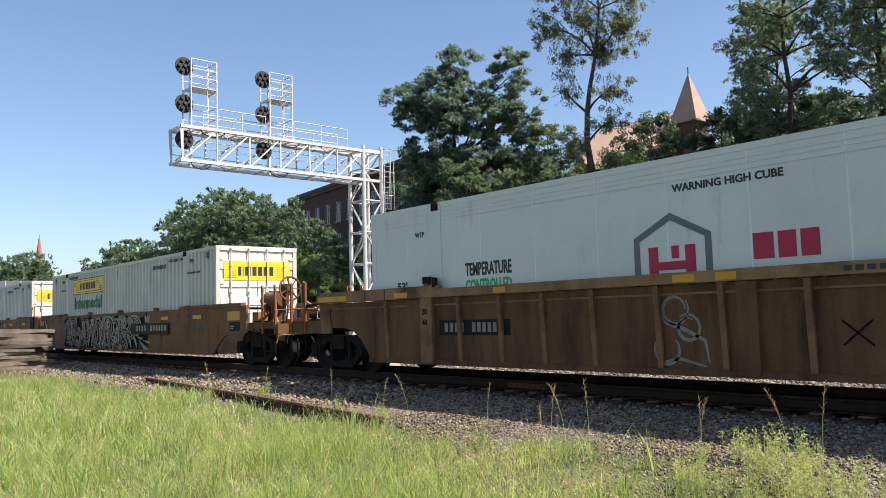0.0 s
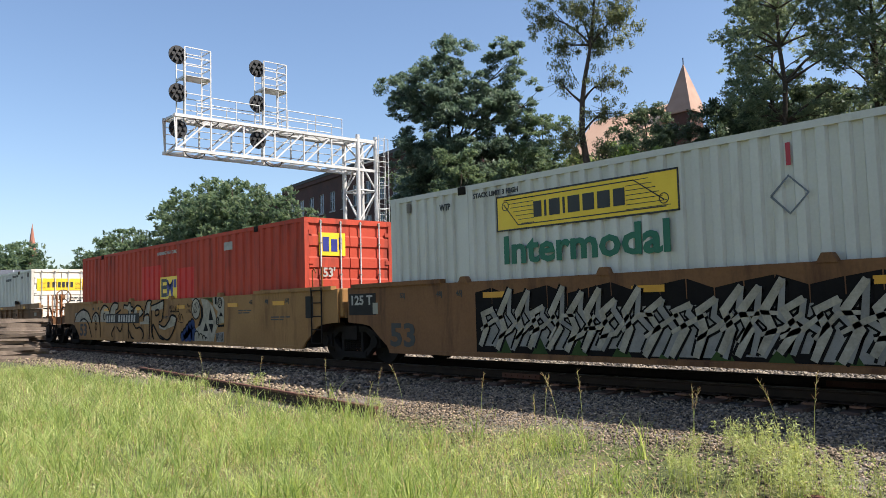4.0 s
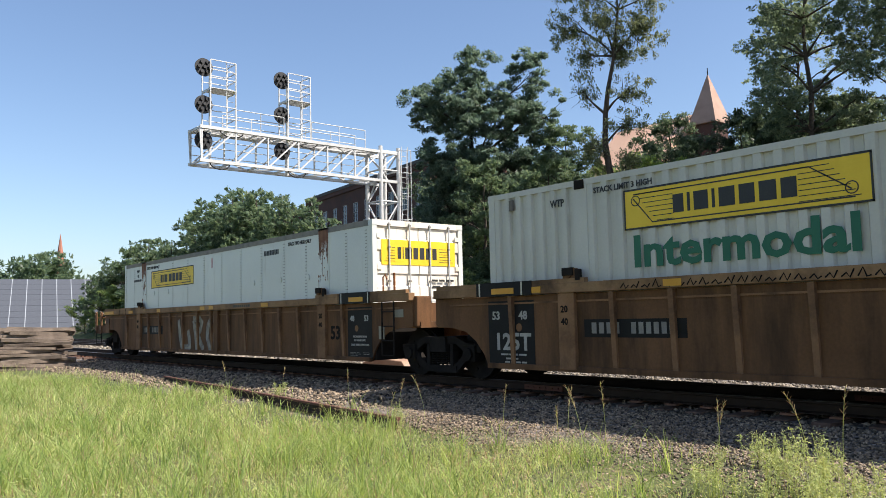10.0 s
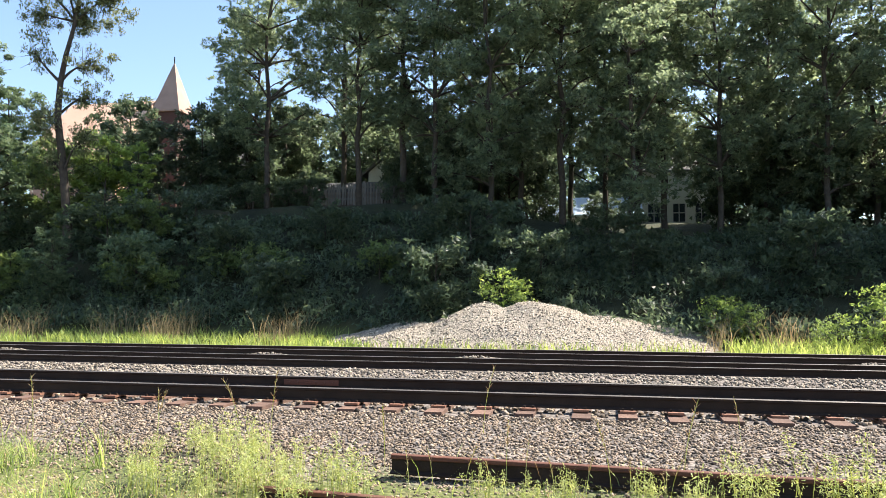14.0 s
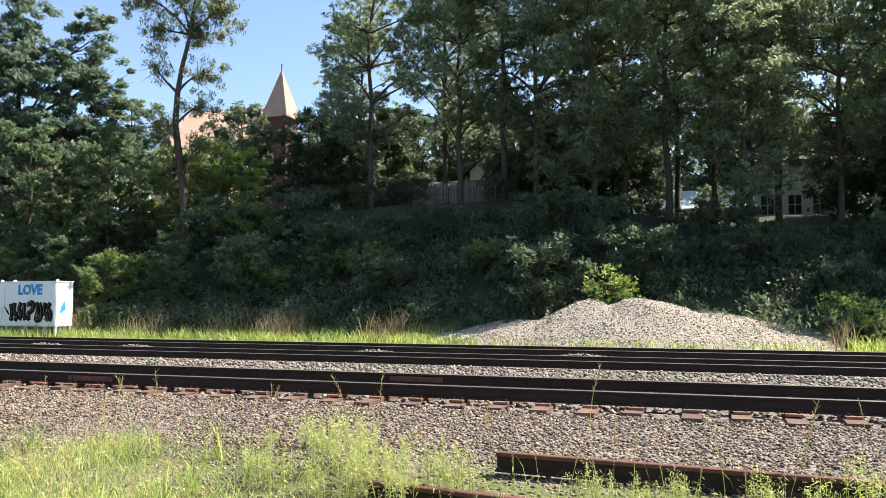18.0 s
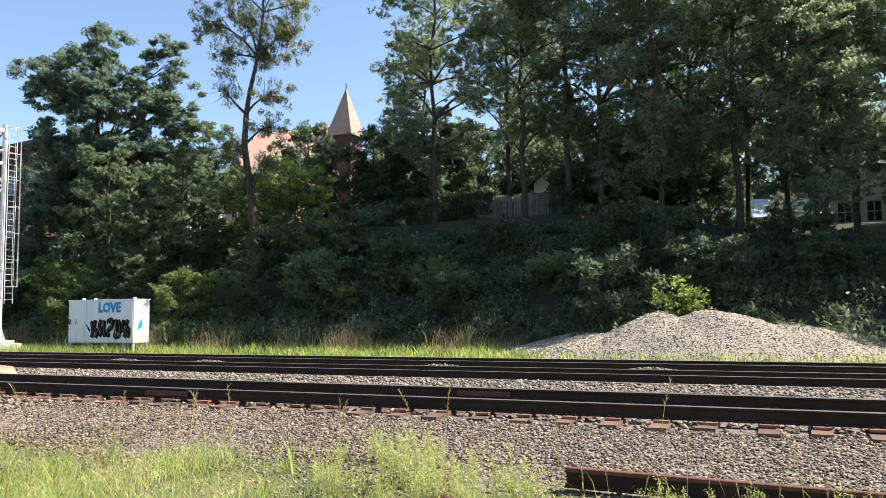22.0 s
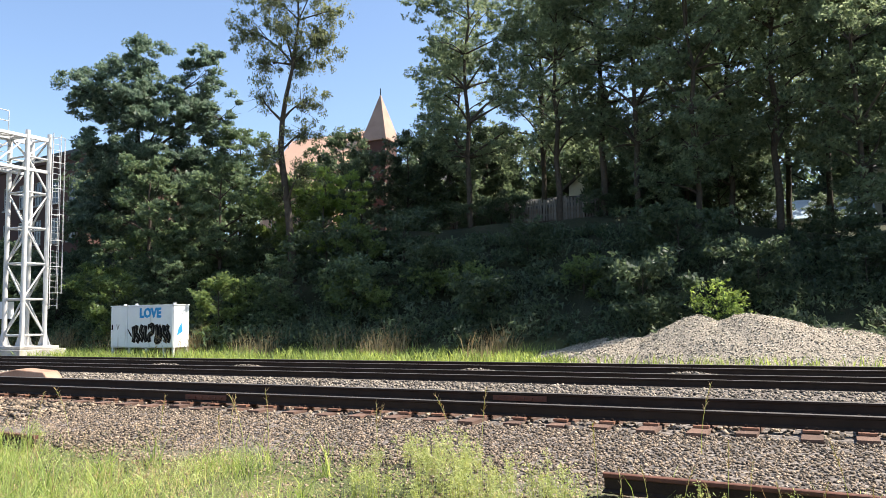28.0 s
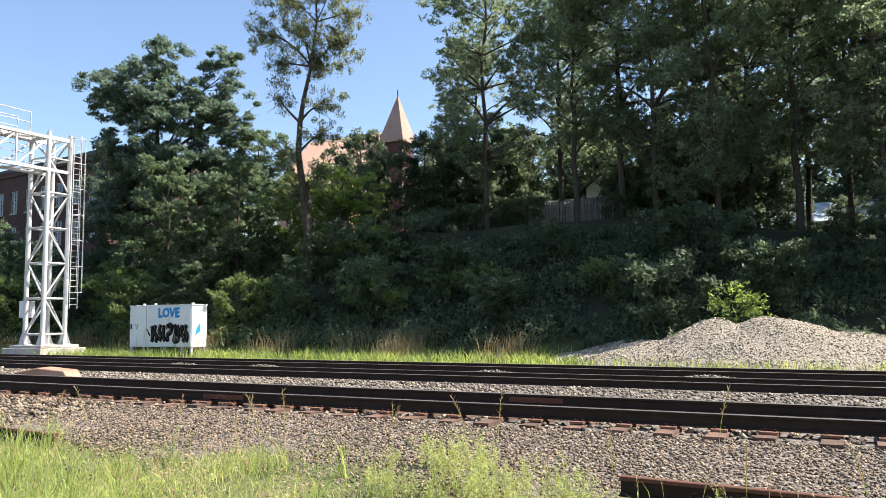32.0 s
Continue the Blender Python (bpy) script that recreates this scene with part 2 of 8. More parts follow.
M_SPRAYGREY = surface("grey_spray_paint", (0.16, 0.15, 0.13), (0.28, 0.26, 0.23), 0.75, scale=4, bump=0.0, spec=0.12)
M_SPRAYBLACK = surface("black_spray_paint", (0.006, 0.0055, 0.005), (0.014, 0.012, 0.011), 0.8, bump=0.0, spec=0.08)
M_SPRAYBLUE = surface("sky_blue_spray_paint", (0.02, 0.22, 0.48), (0.04, 0.3, 0.6), 0.6, bump=0.0, spec=0.12)
M_SPRAYNAVY = surface("navy_spray_paint", (0.010, 0.022, 0.075), (0.022, 0.045, 0.13), 0.7, scale=3, bump=0.0, spec=0.12)
M_SPRAYRED = surface("brick_red_spray_paint", (0.26, 0.06, 0.03), (0.34, 0.09, 0.05), 0.7, bump=0.0, spec=0.12)
M_GALV = surface("galvanised_white_steel", (0.46, 0.46, 0.45), (0.60, 0.595, 0.575), 0.45, 0.0, scale=2, fine=20, bump=0.05, dirt=(0.34, 0.33, 0.31), dirt_amount=0.15)
M_SIGNALBLACK = surface("matt_black_signal_paint", (0.008, 0.008, 0.009), (0.02, 0.02, 0.021), 0.6, bump=0.05)
M_CONCRETE = surface("weathered_concrete", (0.34, 0.32, 0.28), (0.50, 0.47, 0.42), 0.9, scale=2, fine=30, bump=0.3, dirt=(0.22, 0.2, 0.17), dirt_amount=0.3)
# Rusty rail sides, near black: the shade of the backlit face is painted in.
M_RAILSIDE = surface("shade_darkened_rusty_rail_steel", (0.016, 0.0095, 0.0062), (0.042, 0.026, 0.017), 0.8, 0.0, spec=0.25, scale=4, fine=60, bump=0.25)
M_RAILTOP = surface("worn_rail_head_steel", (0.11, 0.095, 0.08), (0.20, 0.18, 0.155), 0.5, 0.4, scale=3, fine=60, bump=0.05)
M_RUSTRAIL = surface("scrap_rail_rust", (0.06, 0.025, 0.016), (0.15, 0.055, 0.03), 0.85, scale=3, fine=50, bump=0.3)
M_TIE = surface("old_timber_tie", (0.060, 0.034, 0.024), (0.17, 0.098, 0.066), 0.9, scale=4, fine=35, bump=0.5, dist=0.02, each=0.25)
M_PLATE = surface("rust_orange_tie_plate", (0.14, 0.060, 0.034), (0.25, 0.120, 0.070), 0.85, scale=6, fine=50, bump=0.3, each=0.2)
M_OLDWOOD = surface("grey_weathered_timber", (0.06, 0.045, 0.035), (0.22, 0.17, 0.13), 0.9, scale=3, fine=30, bump=0.5, dist=0.02, each=0.35)
M_STONE = surface("granite_ballast_stone", (0.050, 0.036, 0.025), (0.300, 0.228, 0.155), 0.9, scale=9, fine=60, bump=0.3, island=0.9)
M_PALESTONE = surface("pale_crushed_stone", (0.18, 0.152, 0.112), (0.47, 0.41, 0.315), 0.9, scale=9, fine=60, bump=0.3, island=0.75)
M_MIDSTONE = surface("grey_crushed_stone", (0.060, 0.048, 0.035), (0.285, 0.242, 0.185), 0.9, scale=9, fine=60, bump=0.3, island=0.85)
M_PILE = surface("crushed_stone_heap", (0.215, 0.182, 0.138), (0.47, 0.41, 0.32), 0.95, scale=24, fine=70, bump=1.0, dist=0.04, contrast=0.25)
M_BARK = surface("grey_brown_bark", (0.028, 0.021, 0.015), (0.085, 0.066, 0.048), 0.9, scale=5, fine=30, bump=0.7, dist=0.03)
M_BRICK = surface("dark_mill_brick", (0.06, 0.027, 0.020), (0.115, 0.052, 0.037), 0.9, scale=0.5, fine=14, bump=0.15, dirt=(0.06, 0.035, 0.03), dirt_amount=0.35)
M_PEACH = surface("peach_church_wall", (0.55, 0.33, 0.22), (0.66, 0.42, 0.29), 0.85, scale=0.5, fine=10, bump=0.1)
M_SPIRE = surface("tan_spire_shingle", (0.32, 0.20, 0.145), (0.43, 0.28, 0.21), 0.85, scale=1, fine=12, bump=0.3)
M_ROOF = surface("grey_asphalt_roof", (0.055, 0.052, 0.05), (0.11, 0.105, 0.10), 0.9, scale=2, fine=30, bump=0.3)
M_SIDING = surface("cream_house_siding", (0.55, 0.54, 0.46), (0.66, 0.65, 0.56), 0.7, scale=1, fine=12, bump=0.1)
M_METALROOF = surface("blue_grey_metal_roof", (0.42, 0.52, 0.62), (0.55, 0.64, 0.72), 0.35, 0.2, bump=0.05)
M_FENCE = surface("silvered_fence_wood", (0.11, 0.095, 0.08), (0.22, 0.195, 0.165), 0.9, scale=3, fine=25, bump=0.3, each=0.25)
M_CABINET = surface("pale_grey_cabinet_paint", (0.62, 0.64, 0.65), (0.74, 0.76, 0.76), 0.5, scale=1, fine=20, bump=0.04, dirt=(0.5, 0.48, 0.44), dirt_amount=0.12, streak=True)
M_SOLAR = surface("grey_blue_solar_glass", (0.060, 0.066, 0.078), (0.085, 0.092, 0.105), 0.6, 0.0, bump=0.0)
M_SOLARFRAME = surface("pale_panel_frame", (0.26, 0.28, 0.30), (0.34, 0.36, 0.38), 0.6, bump=0.0)
M_GLASS = surface("dark_window_glass", (0.02, 0.024, 0.03), (0.05, 0.06, 0.07), 0.12, bump=0.0)
M_SASH = surface("pale_window_sash", (0.45, 0.43, 0.40), (0.58, 0.56, 0.52), 0.7, bump=0.0)
M_COPPERSPIRE = surface("red_brown_far_spire", (0.30, 0.12, 0.08), (0.38, 0.16, 0.11), 0.85, bump=0.0)
M_FLAGRED = surface("red_marker_paint", (0.30, 0.012, 0.022), (0.40, 0.022, 0.032), 0.45, bump=0.0)
# Low bank foliage: the shade under the woods is put into this darker green.
L_DEEP = leafy("shade_darkened_green_leaves", (0.042, 0.068, 0.042), (0.112, 0.150, 0.086), 0.45, 0.45)
L_WOOD = leafy("woodland_leaves", (0.072, 0.108, 0.066), (0.205, 0.250, 0.150), 0.45, 0.52)
L_MAPLE = leafy("grey_green_leaves", (0.058, 0.090, 0.066), (0.155, 0.205, 0.148), 0.42, 0.5)
L_OLIVE = leafy("grey_olive_leaves", (0.075, 0.098, 0.050), (0.180, 0.205, 0.110), 0.5, 0.5)
L_FRESH = leafy("sunlit_yellow_green_leaves", (0.10, 0.17, 0.045), (0.23, 0.32, 0.11), 0.5, 0.5)
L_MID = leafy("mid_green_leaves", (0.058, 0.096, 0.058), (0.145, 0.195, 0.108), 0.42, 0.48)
# Light green of young trees; also stands in for sun on bank shrubs.
L_LIGHT = leafy("fresh_and_sun_lightened_leaves", (0.078, 0.128, 0.052), (0.180, 0.240, 0.098), 0.45, 0.5)
L_GRASS = leafy("meadow_grass", (0.21, 0.285, 0.085), (0.60, 0.64, 0.30), 0.6, 0.5)
L_GRASS_PALE = leafy("dry_yellow_grass", (0.24, 0.28, 0.105), (0.55, 0.57, 0.27), 0.6, 0.45)
L_STRAW = leafy("dry_straw_stems", (0.28, 0.21, 0.10), (0.50, 0.40, 0.22), 0.8, 0.3)
L_WEED = leafy("yellow_green_weed", (0.20, 0.26, 0.085), (0.43, 0.46, 0.21), 0.6, 0.45)
M_ROCK = surface("rusty_tan_rock", (0.20, 0.10, 0.055), (0.42, 0.28, 0.20), 0.9, scale=2, fine=30, bump=0.4)
# Worn tan-brown; the light that ribs catch is put into this paler paint.
M_CARRIB = surface("light_catching_worn_brown_paint", (0.160, 0.080, 0.039), (0.275, 0.150, 0.076), 0.7, spec=0.15, scale=2, fine=25, bump=0.12, dirt=(0.05, 0.03, 0.02), dirt_amount=0.3)
M_CARD = surface("dull_card_holder", (0.22, 0.20, 0.15), (0.32, 0.30, 0.23), 0.8, bump=0.0)
L_GRASS_DEEP = leafy("deeper_green_grass", (0.105, 0.170, 0.045), (0.36, 0.44, 0.155), 0.6, 0.5)
M_SPRAYCREAM = surface("cream_spray_paint", (0.205, 0.178, 0.130), (0.41, 0.365, 0.285), 0.75, scale=5, fine=30, bump=0.0, contrast=0.25, spec=0.12)
M_SPRAYGREEN = surface("dark_green_spray_paint", (0.020, 0.040, 0.012), (0.045, 0.075, 0.022), 0.75, scale=4, bump=0.0, spec=0.12)
L_BROOM = leafy("brown_dry_weed_stems", (0.17, 0.14, 0.075), (0.34, 0.29, 0.16), 0.8, 0.3)
M_LETTERFILL = surface("faded_tan_spray_fill", (0.18, 0.118, 0.064), (0.31, 0.23, 0.145), 0.75, scale=3, fine=25, bump=0.0, spec=0.12)

# ---- ground ----
def smooth(a, b, v):
    t = min(1.0, max(0.0, (v - a) / (b - a)))
    return t * t * (3 - 2 * t)


PROFILE = [(-900, -0.6), (-4, -0.46), (5.0, -0.46), (7.2, -0.42), (9.4, -0.27), (9.75, -0.245), (12.45, -0.245), (12.9, -0.30), (14.2, -0.43),
           (16.6, -0.40), (24.0, -0.40), (24.8, -0.46), (28.2, -0.42), (30.5, 0.6), (34.5, 3.6), (38.5, 6.1), (41.0, 6.3), (60, 6.9), (140, 9), (900, 10)]


def ground(x, y):
    for (a, za), (b, zb) in zip(PROFILE[:-1], PROFILE[1:]):
        if y <= b:
            z = za + (zb - za) * (y - a) / (b - a)
            break
    k = smooth(-150, -95, x)
    if y > 27:
        z = -0.42 + (z + 0.42) * (0.12 + 0.88 * k) * (1 - 0.30 * smooth(-10, 3, x) * (1 - smooth(44, 60, y)))
        z += 0.35 * smooth(29, 33, y) * noise.noise((x * 0.23, y * 0.3, 2.0))
    elif y < 9:
        z += 0.05 * (1 - smooth(7.5, 9, y)) * noise.noise((x * 0.4, y * 0.4, 0.0))
    return z


def ground_material():
    mt = bpy.data.materials.new("ground_cover")
    mt.use_nodes = True
    N, L = mt.node_tree.nodes, mt.node_tree.links
    b = N["Principled BSDF"]
    b.inputs["Roughness"].default_value = 0.95
    co, sp = N.new("ShaderNodeTexCoord"), N.new("ShaderNodeSeparateXYZ")
    L.new(co.outputs["Object"], sp.inputs[0])

    def noisy(scale, detail=6):
        q = N.new("ShaderNodeTexNoise")
        q.inputs["Scale"].default_value, q.inputs["Detail"].default_value = scale, detail
        L.new(co.outputs["Object"], q.inputs["Vector"])
        return q.outputs["Fac"]

    def ramp(src, *stops):
        r = N.new("ShaderNodeValToRGB")
        while len(r.color_ramp.elements) < len(stops):
            r.color_ramp.elements.new(0.5)
        for e, (p, c) in zip(r.color_ramp.elements, stops):
            e.position, e.color = p, (*c, 1)
        L.new(src, r.inputs[0])
        return r.outputs[0]

    def mixc(fac, a, c):
        m = N.new("ShaderNodeMixRGB")
        L.new(fac, m.inputs[0])
        L.new(a, m.inputs[1])
        L.new(c, m.inputs[2])
        return m.outputs[0]

    def step(src, lo, hi):
        m = N.new("ShaderNodeMapRange")
        m.inputs[1].default_value, m.inputs[2].default_value = lo, hi
        L.new(src, m.inputs[0])
        return m.outputs[0]

    wob = N.new("ShaderNodeMath")
    wob.operation = "MULTIPLY_ADD"
    L.new(noisy(0.55), wob.inputs[0])
    wob.inputs[1].default_value = 3.0
    L.new(sp.outputs["Y"], wob.inputs[2])
    soil = ramp(noisy(1.3), (0.3, (0.05, 0.062, 0.018)), (0.55, (0.10, 0.115, 0.03)), (0.75, (0.17, 0.135, 0.07)))
    vor = N.new("ShaderNodeTexVoronoi")
    vor.inputs["Scale"].default_value = 17
    L.new(co.outputs["Object"], vor.inputs["Vector"])
    sepc = N.new("ShaderNodeSeparateColor")
    L.new(vor.outputs["Color"], sepc.inputs[0])
    stone = ramp(sepc.outputs[0], (0.0, (0.06, 0.05, 0.042)), (0.5, (0.13, 0.11, 0.092)), (1.0, (0.26, 0.22, 0.185)))
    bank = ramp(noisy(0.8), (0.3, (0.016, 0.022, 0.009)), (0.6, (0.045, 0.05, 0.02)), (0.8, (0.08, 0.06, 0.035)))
    verge = ramp(noisy(1.0), (0.3, (0.07, 0.09, 0.02)), (0.7, (0.16, 0.17, 0.05)))
    c = mixc(step(wob.outputs[0], 8.5, 9.1), soil, stone)
    c = mixc(step(wob.outputs[0], 25.6, 26.2), c, verge)
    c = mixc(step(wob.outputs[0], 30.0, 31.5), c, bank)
    L.new(c, b.inputs["Base Color"])
    bp = N.new("ShaderNodeBump")
    bp.inputs["Strength"].default_value, bp.inputs["Distance"].default_value = 0.9, 0.04
    L.new(vor.outputs["Distance"], bp.inputs["Height"])
    bp.invert = True
    L.new(bp.outputs[0], b.inputs["Normal"])
    return mt


def build_ground():
    xs = sorted(set([-900, -600, -400, -300, -240, -200] + list(range(-180, -60, 6)) + list(range(-60, 40, 2)) + list(range(40, 130, 8)) + [160, 220, 300, 450, 900]))
    ys = sorted(set([-900, -300, -100, -40, -20, -10, -5] + [i * 0.5 for i in range(-8, 90)] + list(range(46, 80, 4)) + [90, 110, 140, 200, 300, 500, 900]))
    g = Geo()
    g.v = [(x, y, ground(x, y)) for y in ys for x in xs]
    w = len(xs)
    g.f = [(j * w + i, j * w + i + 1, (j + 1) * w + i + 1, (j + 1) * w + i) for j in range(len(ys) - 1) for i in range(w - 1)]
    g.m = [0] * len(g.f)
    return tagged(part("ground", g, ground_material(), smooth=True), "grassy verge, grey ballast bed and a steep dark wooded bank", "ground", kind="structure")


build_ground()


# ---- tracks ----
RAIL = [(-0.075, -0.172), (0.075, -0.172), (0.075, -0.160), (0.012, -0.140), (0.010, -0.045), (0.036, -0.034), (0.037, -0.006), (0.028, 0.0), (-0.028, 0.0),
        (-0.037, -0.006), (-0.036, -0.034), (-0.010, -0.045), (-0.012, -0.140), (-0.075, -0.160)]


def rail_geo(x0, x1, dy=0.0, dz=0.0):
    g = Geo()
    g.prism([(y + dy, z + dz) for y, z in RAIL], x0, x1)
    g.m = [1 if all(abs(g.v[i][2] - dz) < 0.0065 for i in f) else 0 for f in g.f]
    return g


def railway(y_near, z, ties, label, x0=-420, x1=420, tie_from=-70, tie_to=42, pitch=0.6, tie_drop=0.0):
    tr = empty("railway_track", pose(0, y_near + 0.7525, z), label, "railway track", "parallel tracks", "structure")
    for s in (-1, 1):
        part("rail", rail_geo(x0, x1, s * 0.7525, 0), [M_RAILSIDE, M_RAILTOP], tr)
    tg = Geo().box(-0.115, 0.115, -1.30, 1.30, -0.36, -0.186 - tie_drop)
    me = tg.mesh("tie", M_TIE)
    pg = Geo().box(-0.095, 0.095, -0.20, 0.17, -0.186 - tie_drop, -0.170)
    for u in (-0.055, 0.055):
        pg.box(u - 0.013, u + 0.013, -0.125, -0.085, -0.17, -0.145, slot=1)
        pg.box(u - 0.013, u + 0.013, 0.085, 0.12, -0.17, -0.145, slot=1)
    pm = pg.mesh("tie_plate", [M_PLATE, M_RAILSIDE])
    r = random.Random(3)
    n = int((tie_to - tie_from) / pitch)
    for i in range(n):
        x = tie_from + i * pitch + r.uniform(-0.04, 0.04)
        t = part("tie", me, None, tr)
        t.matrix_basis = pose(x, r.uniform(-0.10, 0.12), r.uniform(-0.020, 0.004), 0, 0, r.uniform(-1.5, 1.5))
        if ties:
            for s in (-1, 1):
                p = part("tie_plate", pm, None, tr)
                p.matrix_basis = pose(x, s * 0.7525, 0.001, 0, 0, 0 if s < 0 else 180)
    return tr


track_near = railway(10.37, 0.0, True, "rusty railway track on timber ties in grey ballast", tie_drop=0.012)
track_middle = railway(17.72, -0.2, False, "railway track half sunk in pale ballast", tie_from=-60, tie_to=20, tie_drop=0.02)
track_far = railway(21.42, -0.2, False, "railway track beside the grassy verge", tie_from=-60, tie_to=20, tie_drop=0.02)
# joint bars bolted on the rails
for x, dy in ((-4.6, 0.7525), (-9.7, -0.7525)):
    jb = Geo().box(-0.45, 0.45, -0.04, -0.014, -0.135, -0.05)
    for k in range(6):
        jb.tube((-0.36 + k * 0.144, -0.04, -0.095), (-0.36 + k * 0.144, -0.065, -0.095), 0.016, 6)
    part("joint_bar", jb, M_RUSTRAIL, track_near, "rusty bolted joint bar").matrix_basis = pose(x, dy, 0)


def scrap_rail(x0, y0, x1, y1, z0, z1, label):
    """A loose rail: foot, web and head; z0 and z1 are the heights of the head's top."""
    d = math.hypot(x1 - x0, y1 - y0)
    t = empty("scrap_rail", pose(x0, y0, z0, 0, -math.degrees(math.atan2(z1 - z0, d)), math.degrees(math.atan2(y1 - y0, x1 - x0))), label, "rail", "discarded rails")
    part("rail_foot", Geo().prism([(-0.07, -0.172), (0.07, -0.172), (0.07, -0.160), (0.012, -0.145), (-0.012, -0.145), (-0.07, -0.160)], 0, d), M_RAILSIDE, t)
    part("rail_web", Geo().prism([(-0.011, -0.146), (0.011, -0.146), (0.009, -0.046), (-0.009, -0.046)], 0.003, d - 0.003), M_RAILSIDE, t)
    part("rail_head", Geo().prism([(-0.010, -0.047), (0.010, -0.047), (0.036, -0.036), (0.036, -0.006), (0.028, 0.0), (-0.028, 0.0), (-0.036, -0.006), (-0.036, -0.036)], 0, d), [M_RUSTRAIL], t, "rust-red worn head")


scrap_rail(-1.97, 7.12, 8.0, 6.55, -0.21, -0.23, "discarded rusty rail lying in gravel and weeds")
scrap_rail(-21.5, 8.05, -9.2, 6.80, -0.235, -0.22, "discarded rusty rail half hidden by grass")
scrap_rail(-2.75, 6.0, 2.5, 5.55, -0.29, -0.33, "short rusty rail sunk in the grass")


# ---- signal gantry ----
def signal_gantry():
    top = empty("signal_gantry", pose(-35.72, 25.6, -0.3), "white steel cantilever signal gantry on a concrete base", "signal gantry")
    hx, hy, H = 0.66, 0.60, 10.95
    legs = [(sx * hx, sy * hy) for sx, sy in ((1, -1), (-1, -1), (-1, 1), (1, 1))]
    base = Geo().box(-1.45, 1.45, -1.25, 1.25, -0.2, 0.28).box(-1.2, 1.2, -1.05, 1.05, 0.28, 0.42)
    part("concrete_base", base, M_CONCRETE, top, "pale concrete footing", bevel=0.03)
    for x, y in legs:
        part("mast_leg", Geo().tube((x, y, 0.4), (x, y, H), 0.115, 14), M_GALV, top, smooth=False)
        fl = Geo().box(x - 0.24, x + 0.24, y - 0.24, y + 0.24, 0.42, 0.46)
        for a in range(4):
            dx, dy = math.cos(a * math.pi / 2 + 0.78), math.sin(a * math.pi / 2 + 0.78)
            fl.face([(x + dx * 0.1, y + dy * 0.1, 0.46), (x + dx * 0.27, y + dy * 0.27, 0.46), (x + dx * 0.1, y + dy * 0.1, 1.15)])
            fl.tube((x + dx * 0.24, y + dy * 0.24, 0.4), (x + dx * 0.24, y + dy * 0.24, 0.6), 0.02, 6)
        part("mast_foot", fl, M_GALV, top)
    levels = [0.95 + i * 1.74 for i in range(6)] + [H - 0.25]
    for i, z in enumerate(levels):
        for k in range(4):
            a, b = legs[k], legs[(k + 1) % 4]
            part("mast_strut", Geo().tube((*a, z), (*b, z), 0.05, 8), M_GALV, top)
            if i + 1 < len(levels):
                z2 = levels[i + 1]
                p, q = ((*a, z), (*b, z2)) if (i + k) % 2 else ((*b, z), (*a, z2))
                part("mast_brace", Geo().tube(p, q, 0.045, 8), M_GALV, top)
    # ladder with its cage on the far side
    lad = Geo()
    for s in (-0.22, 0.22):
        lad.tube((hx + 0.12, hy + 0.35 + s, 2.2), (hx + 0.12, hy + 0.35 + s, H + 0.1), 0.022, 6)
    for k in range(29):
        lad.tube((hx + 0.12, hy + 0.13, 2.4 + k * 0.3), (hx + 0.12, hy + 0.57, 2.4 + k * 0.3), 0.013, 5)
    part("ladder", lad, M_GALV, top)
    cage = Geo()
    for k in range(7):
        z = 3.0 + k * 1.3
        pts = [(hx + 0.12 + 0.40 * math.sin(a), hy + 0.35 - 0.38 * math.cos(a), z) for a in [i * math.pi / 8 for i in range(9)]]
        cage.path(pts, 0.016, 5)
    for i in (1, 3, 5, 7):
        a = i * math.pi / 8
        x, y = hx + 0.12 + 0.40 * math.sin(a), hy + 0.35 - 0.38 * math.cos(a)
        cage.tube((x, y, 3.0), (x, y, 10.8), 0.012, 5)
    part("ladder_cage", cage, M_GALV, top)
    # arm: a box truss over the two far tracks
    y_tip, zb, zt = -10.82, 9.02, 10.62
    for x in (-hx, hx):
        for z in (zb, zt):
            part("arm_chord", Geo().beam((x, hy, z), (x, y_tip - 0.1, z), 0.15, 0.15), M_GALV, top)
        n = 6
        for k in range(n):
            ya, yb = -hy + (y_tip + hy) * k / n, -hy + (y_tip + hy) * (k + 1) / n
            part("arm_brace", Geo().beam((x, ya, zt), (x, yb, zb), 0.07, 0.07), M_GALV, top)
            part("arm_post", Geo().beam((x, yb, zb), (x, yb, zt), 0.07, 0.07), M_GALV, top)
    for k in range(8):
        y = -hy + (y_tip + hy) * k / 7
        for z in (zb, zt):
            part("arm_cross_member", Geo().beam((-hx, y, z), (hx, y, z), 0.08, 0.08), M_GALV, top)
            if k < 7:
                y2 = -hy + (y_tip + hy) * (k + 1) / 7
                part("arm_lacing", Geo().beam((-hx if k % 2 else hx, y, z), (hx if k % 2 else -hx, y2, z), 0.06, 0.06), M_GALV, top)
    for x in (-hx, hx):
        part("arm_tip_brace", Geo().beam((x, y_tip, zb), (x, y_tip - 0.1, zt), 0.06, 0.06), M_GALV, top)
    for k in range(9):
        part("walkway_bar", Geo().box(-hx + 0.15 * k - 0.01, -hx + 0.15 * k + 0.05, y_tip, -hy, zt + 0.08, zt + 0.11), M_GALV, top)
    for z in (zb + 0.45, zb + 0.9, zb + 1.25):
        part("cable_pipe", Geo().tube((-hx + 0.1, y_tip, z), (-hx + 0.1, -hy, z), 0.022, 5), M_GALV, top)
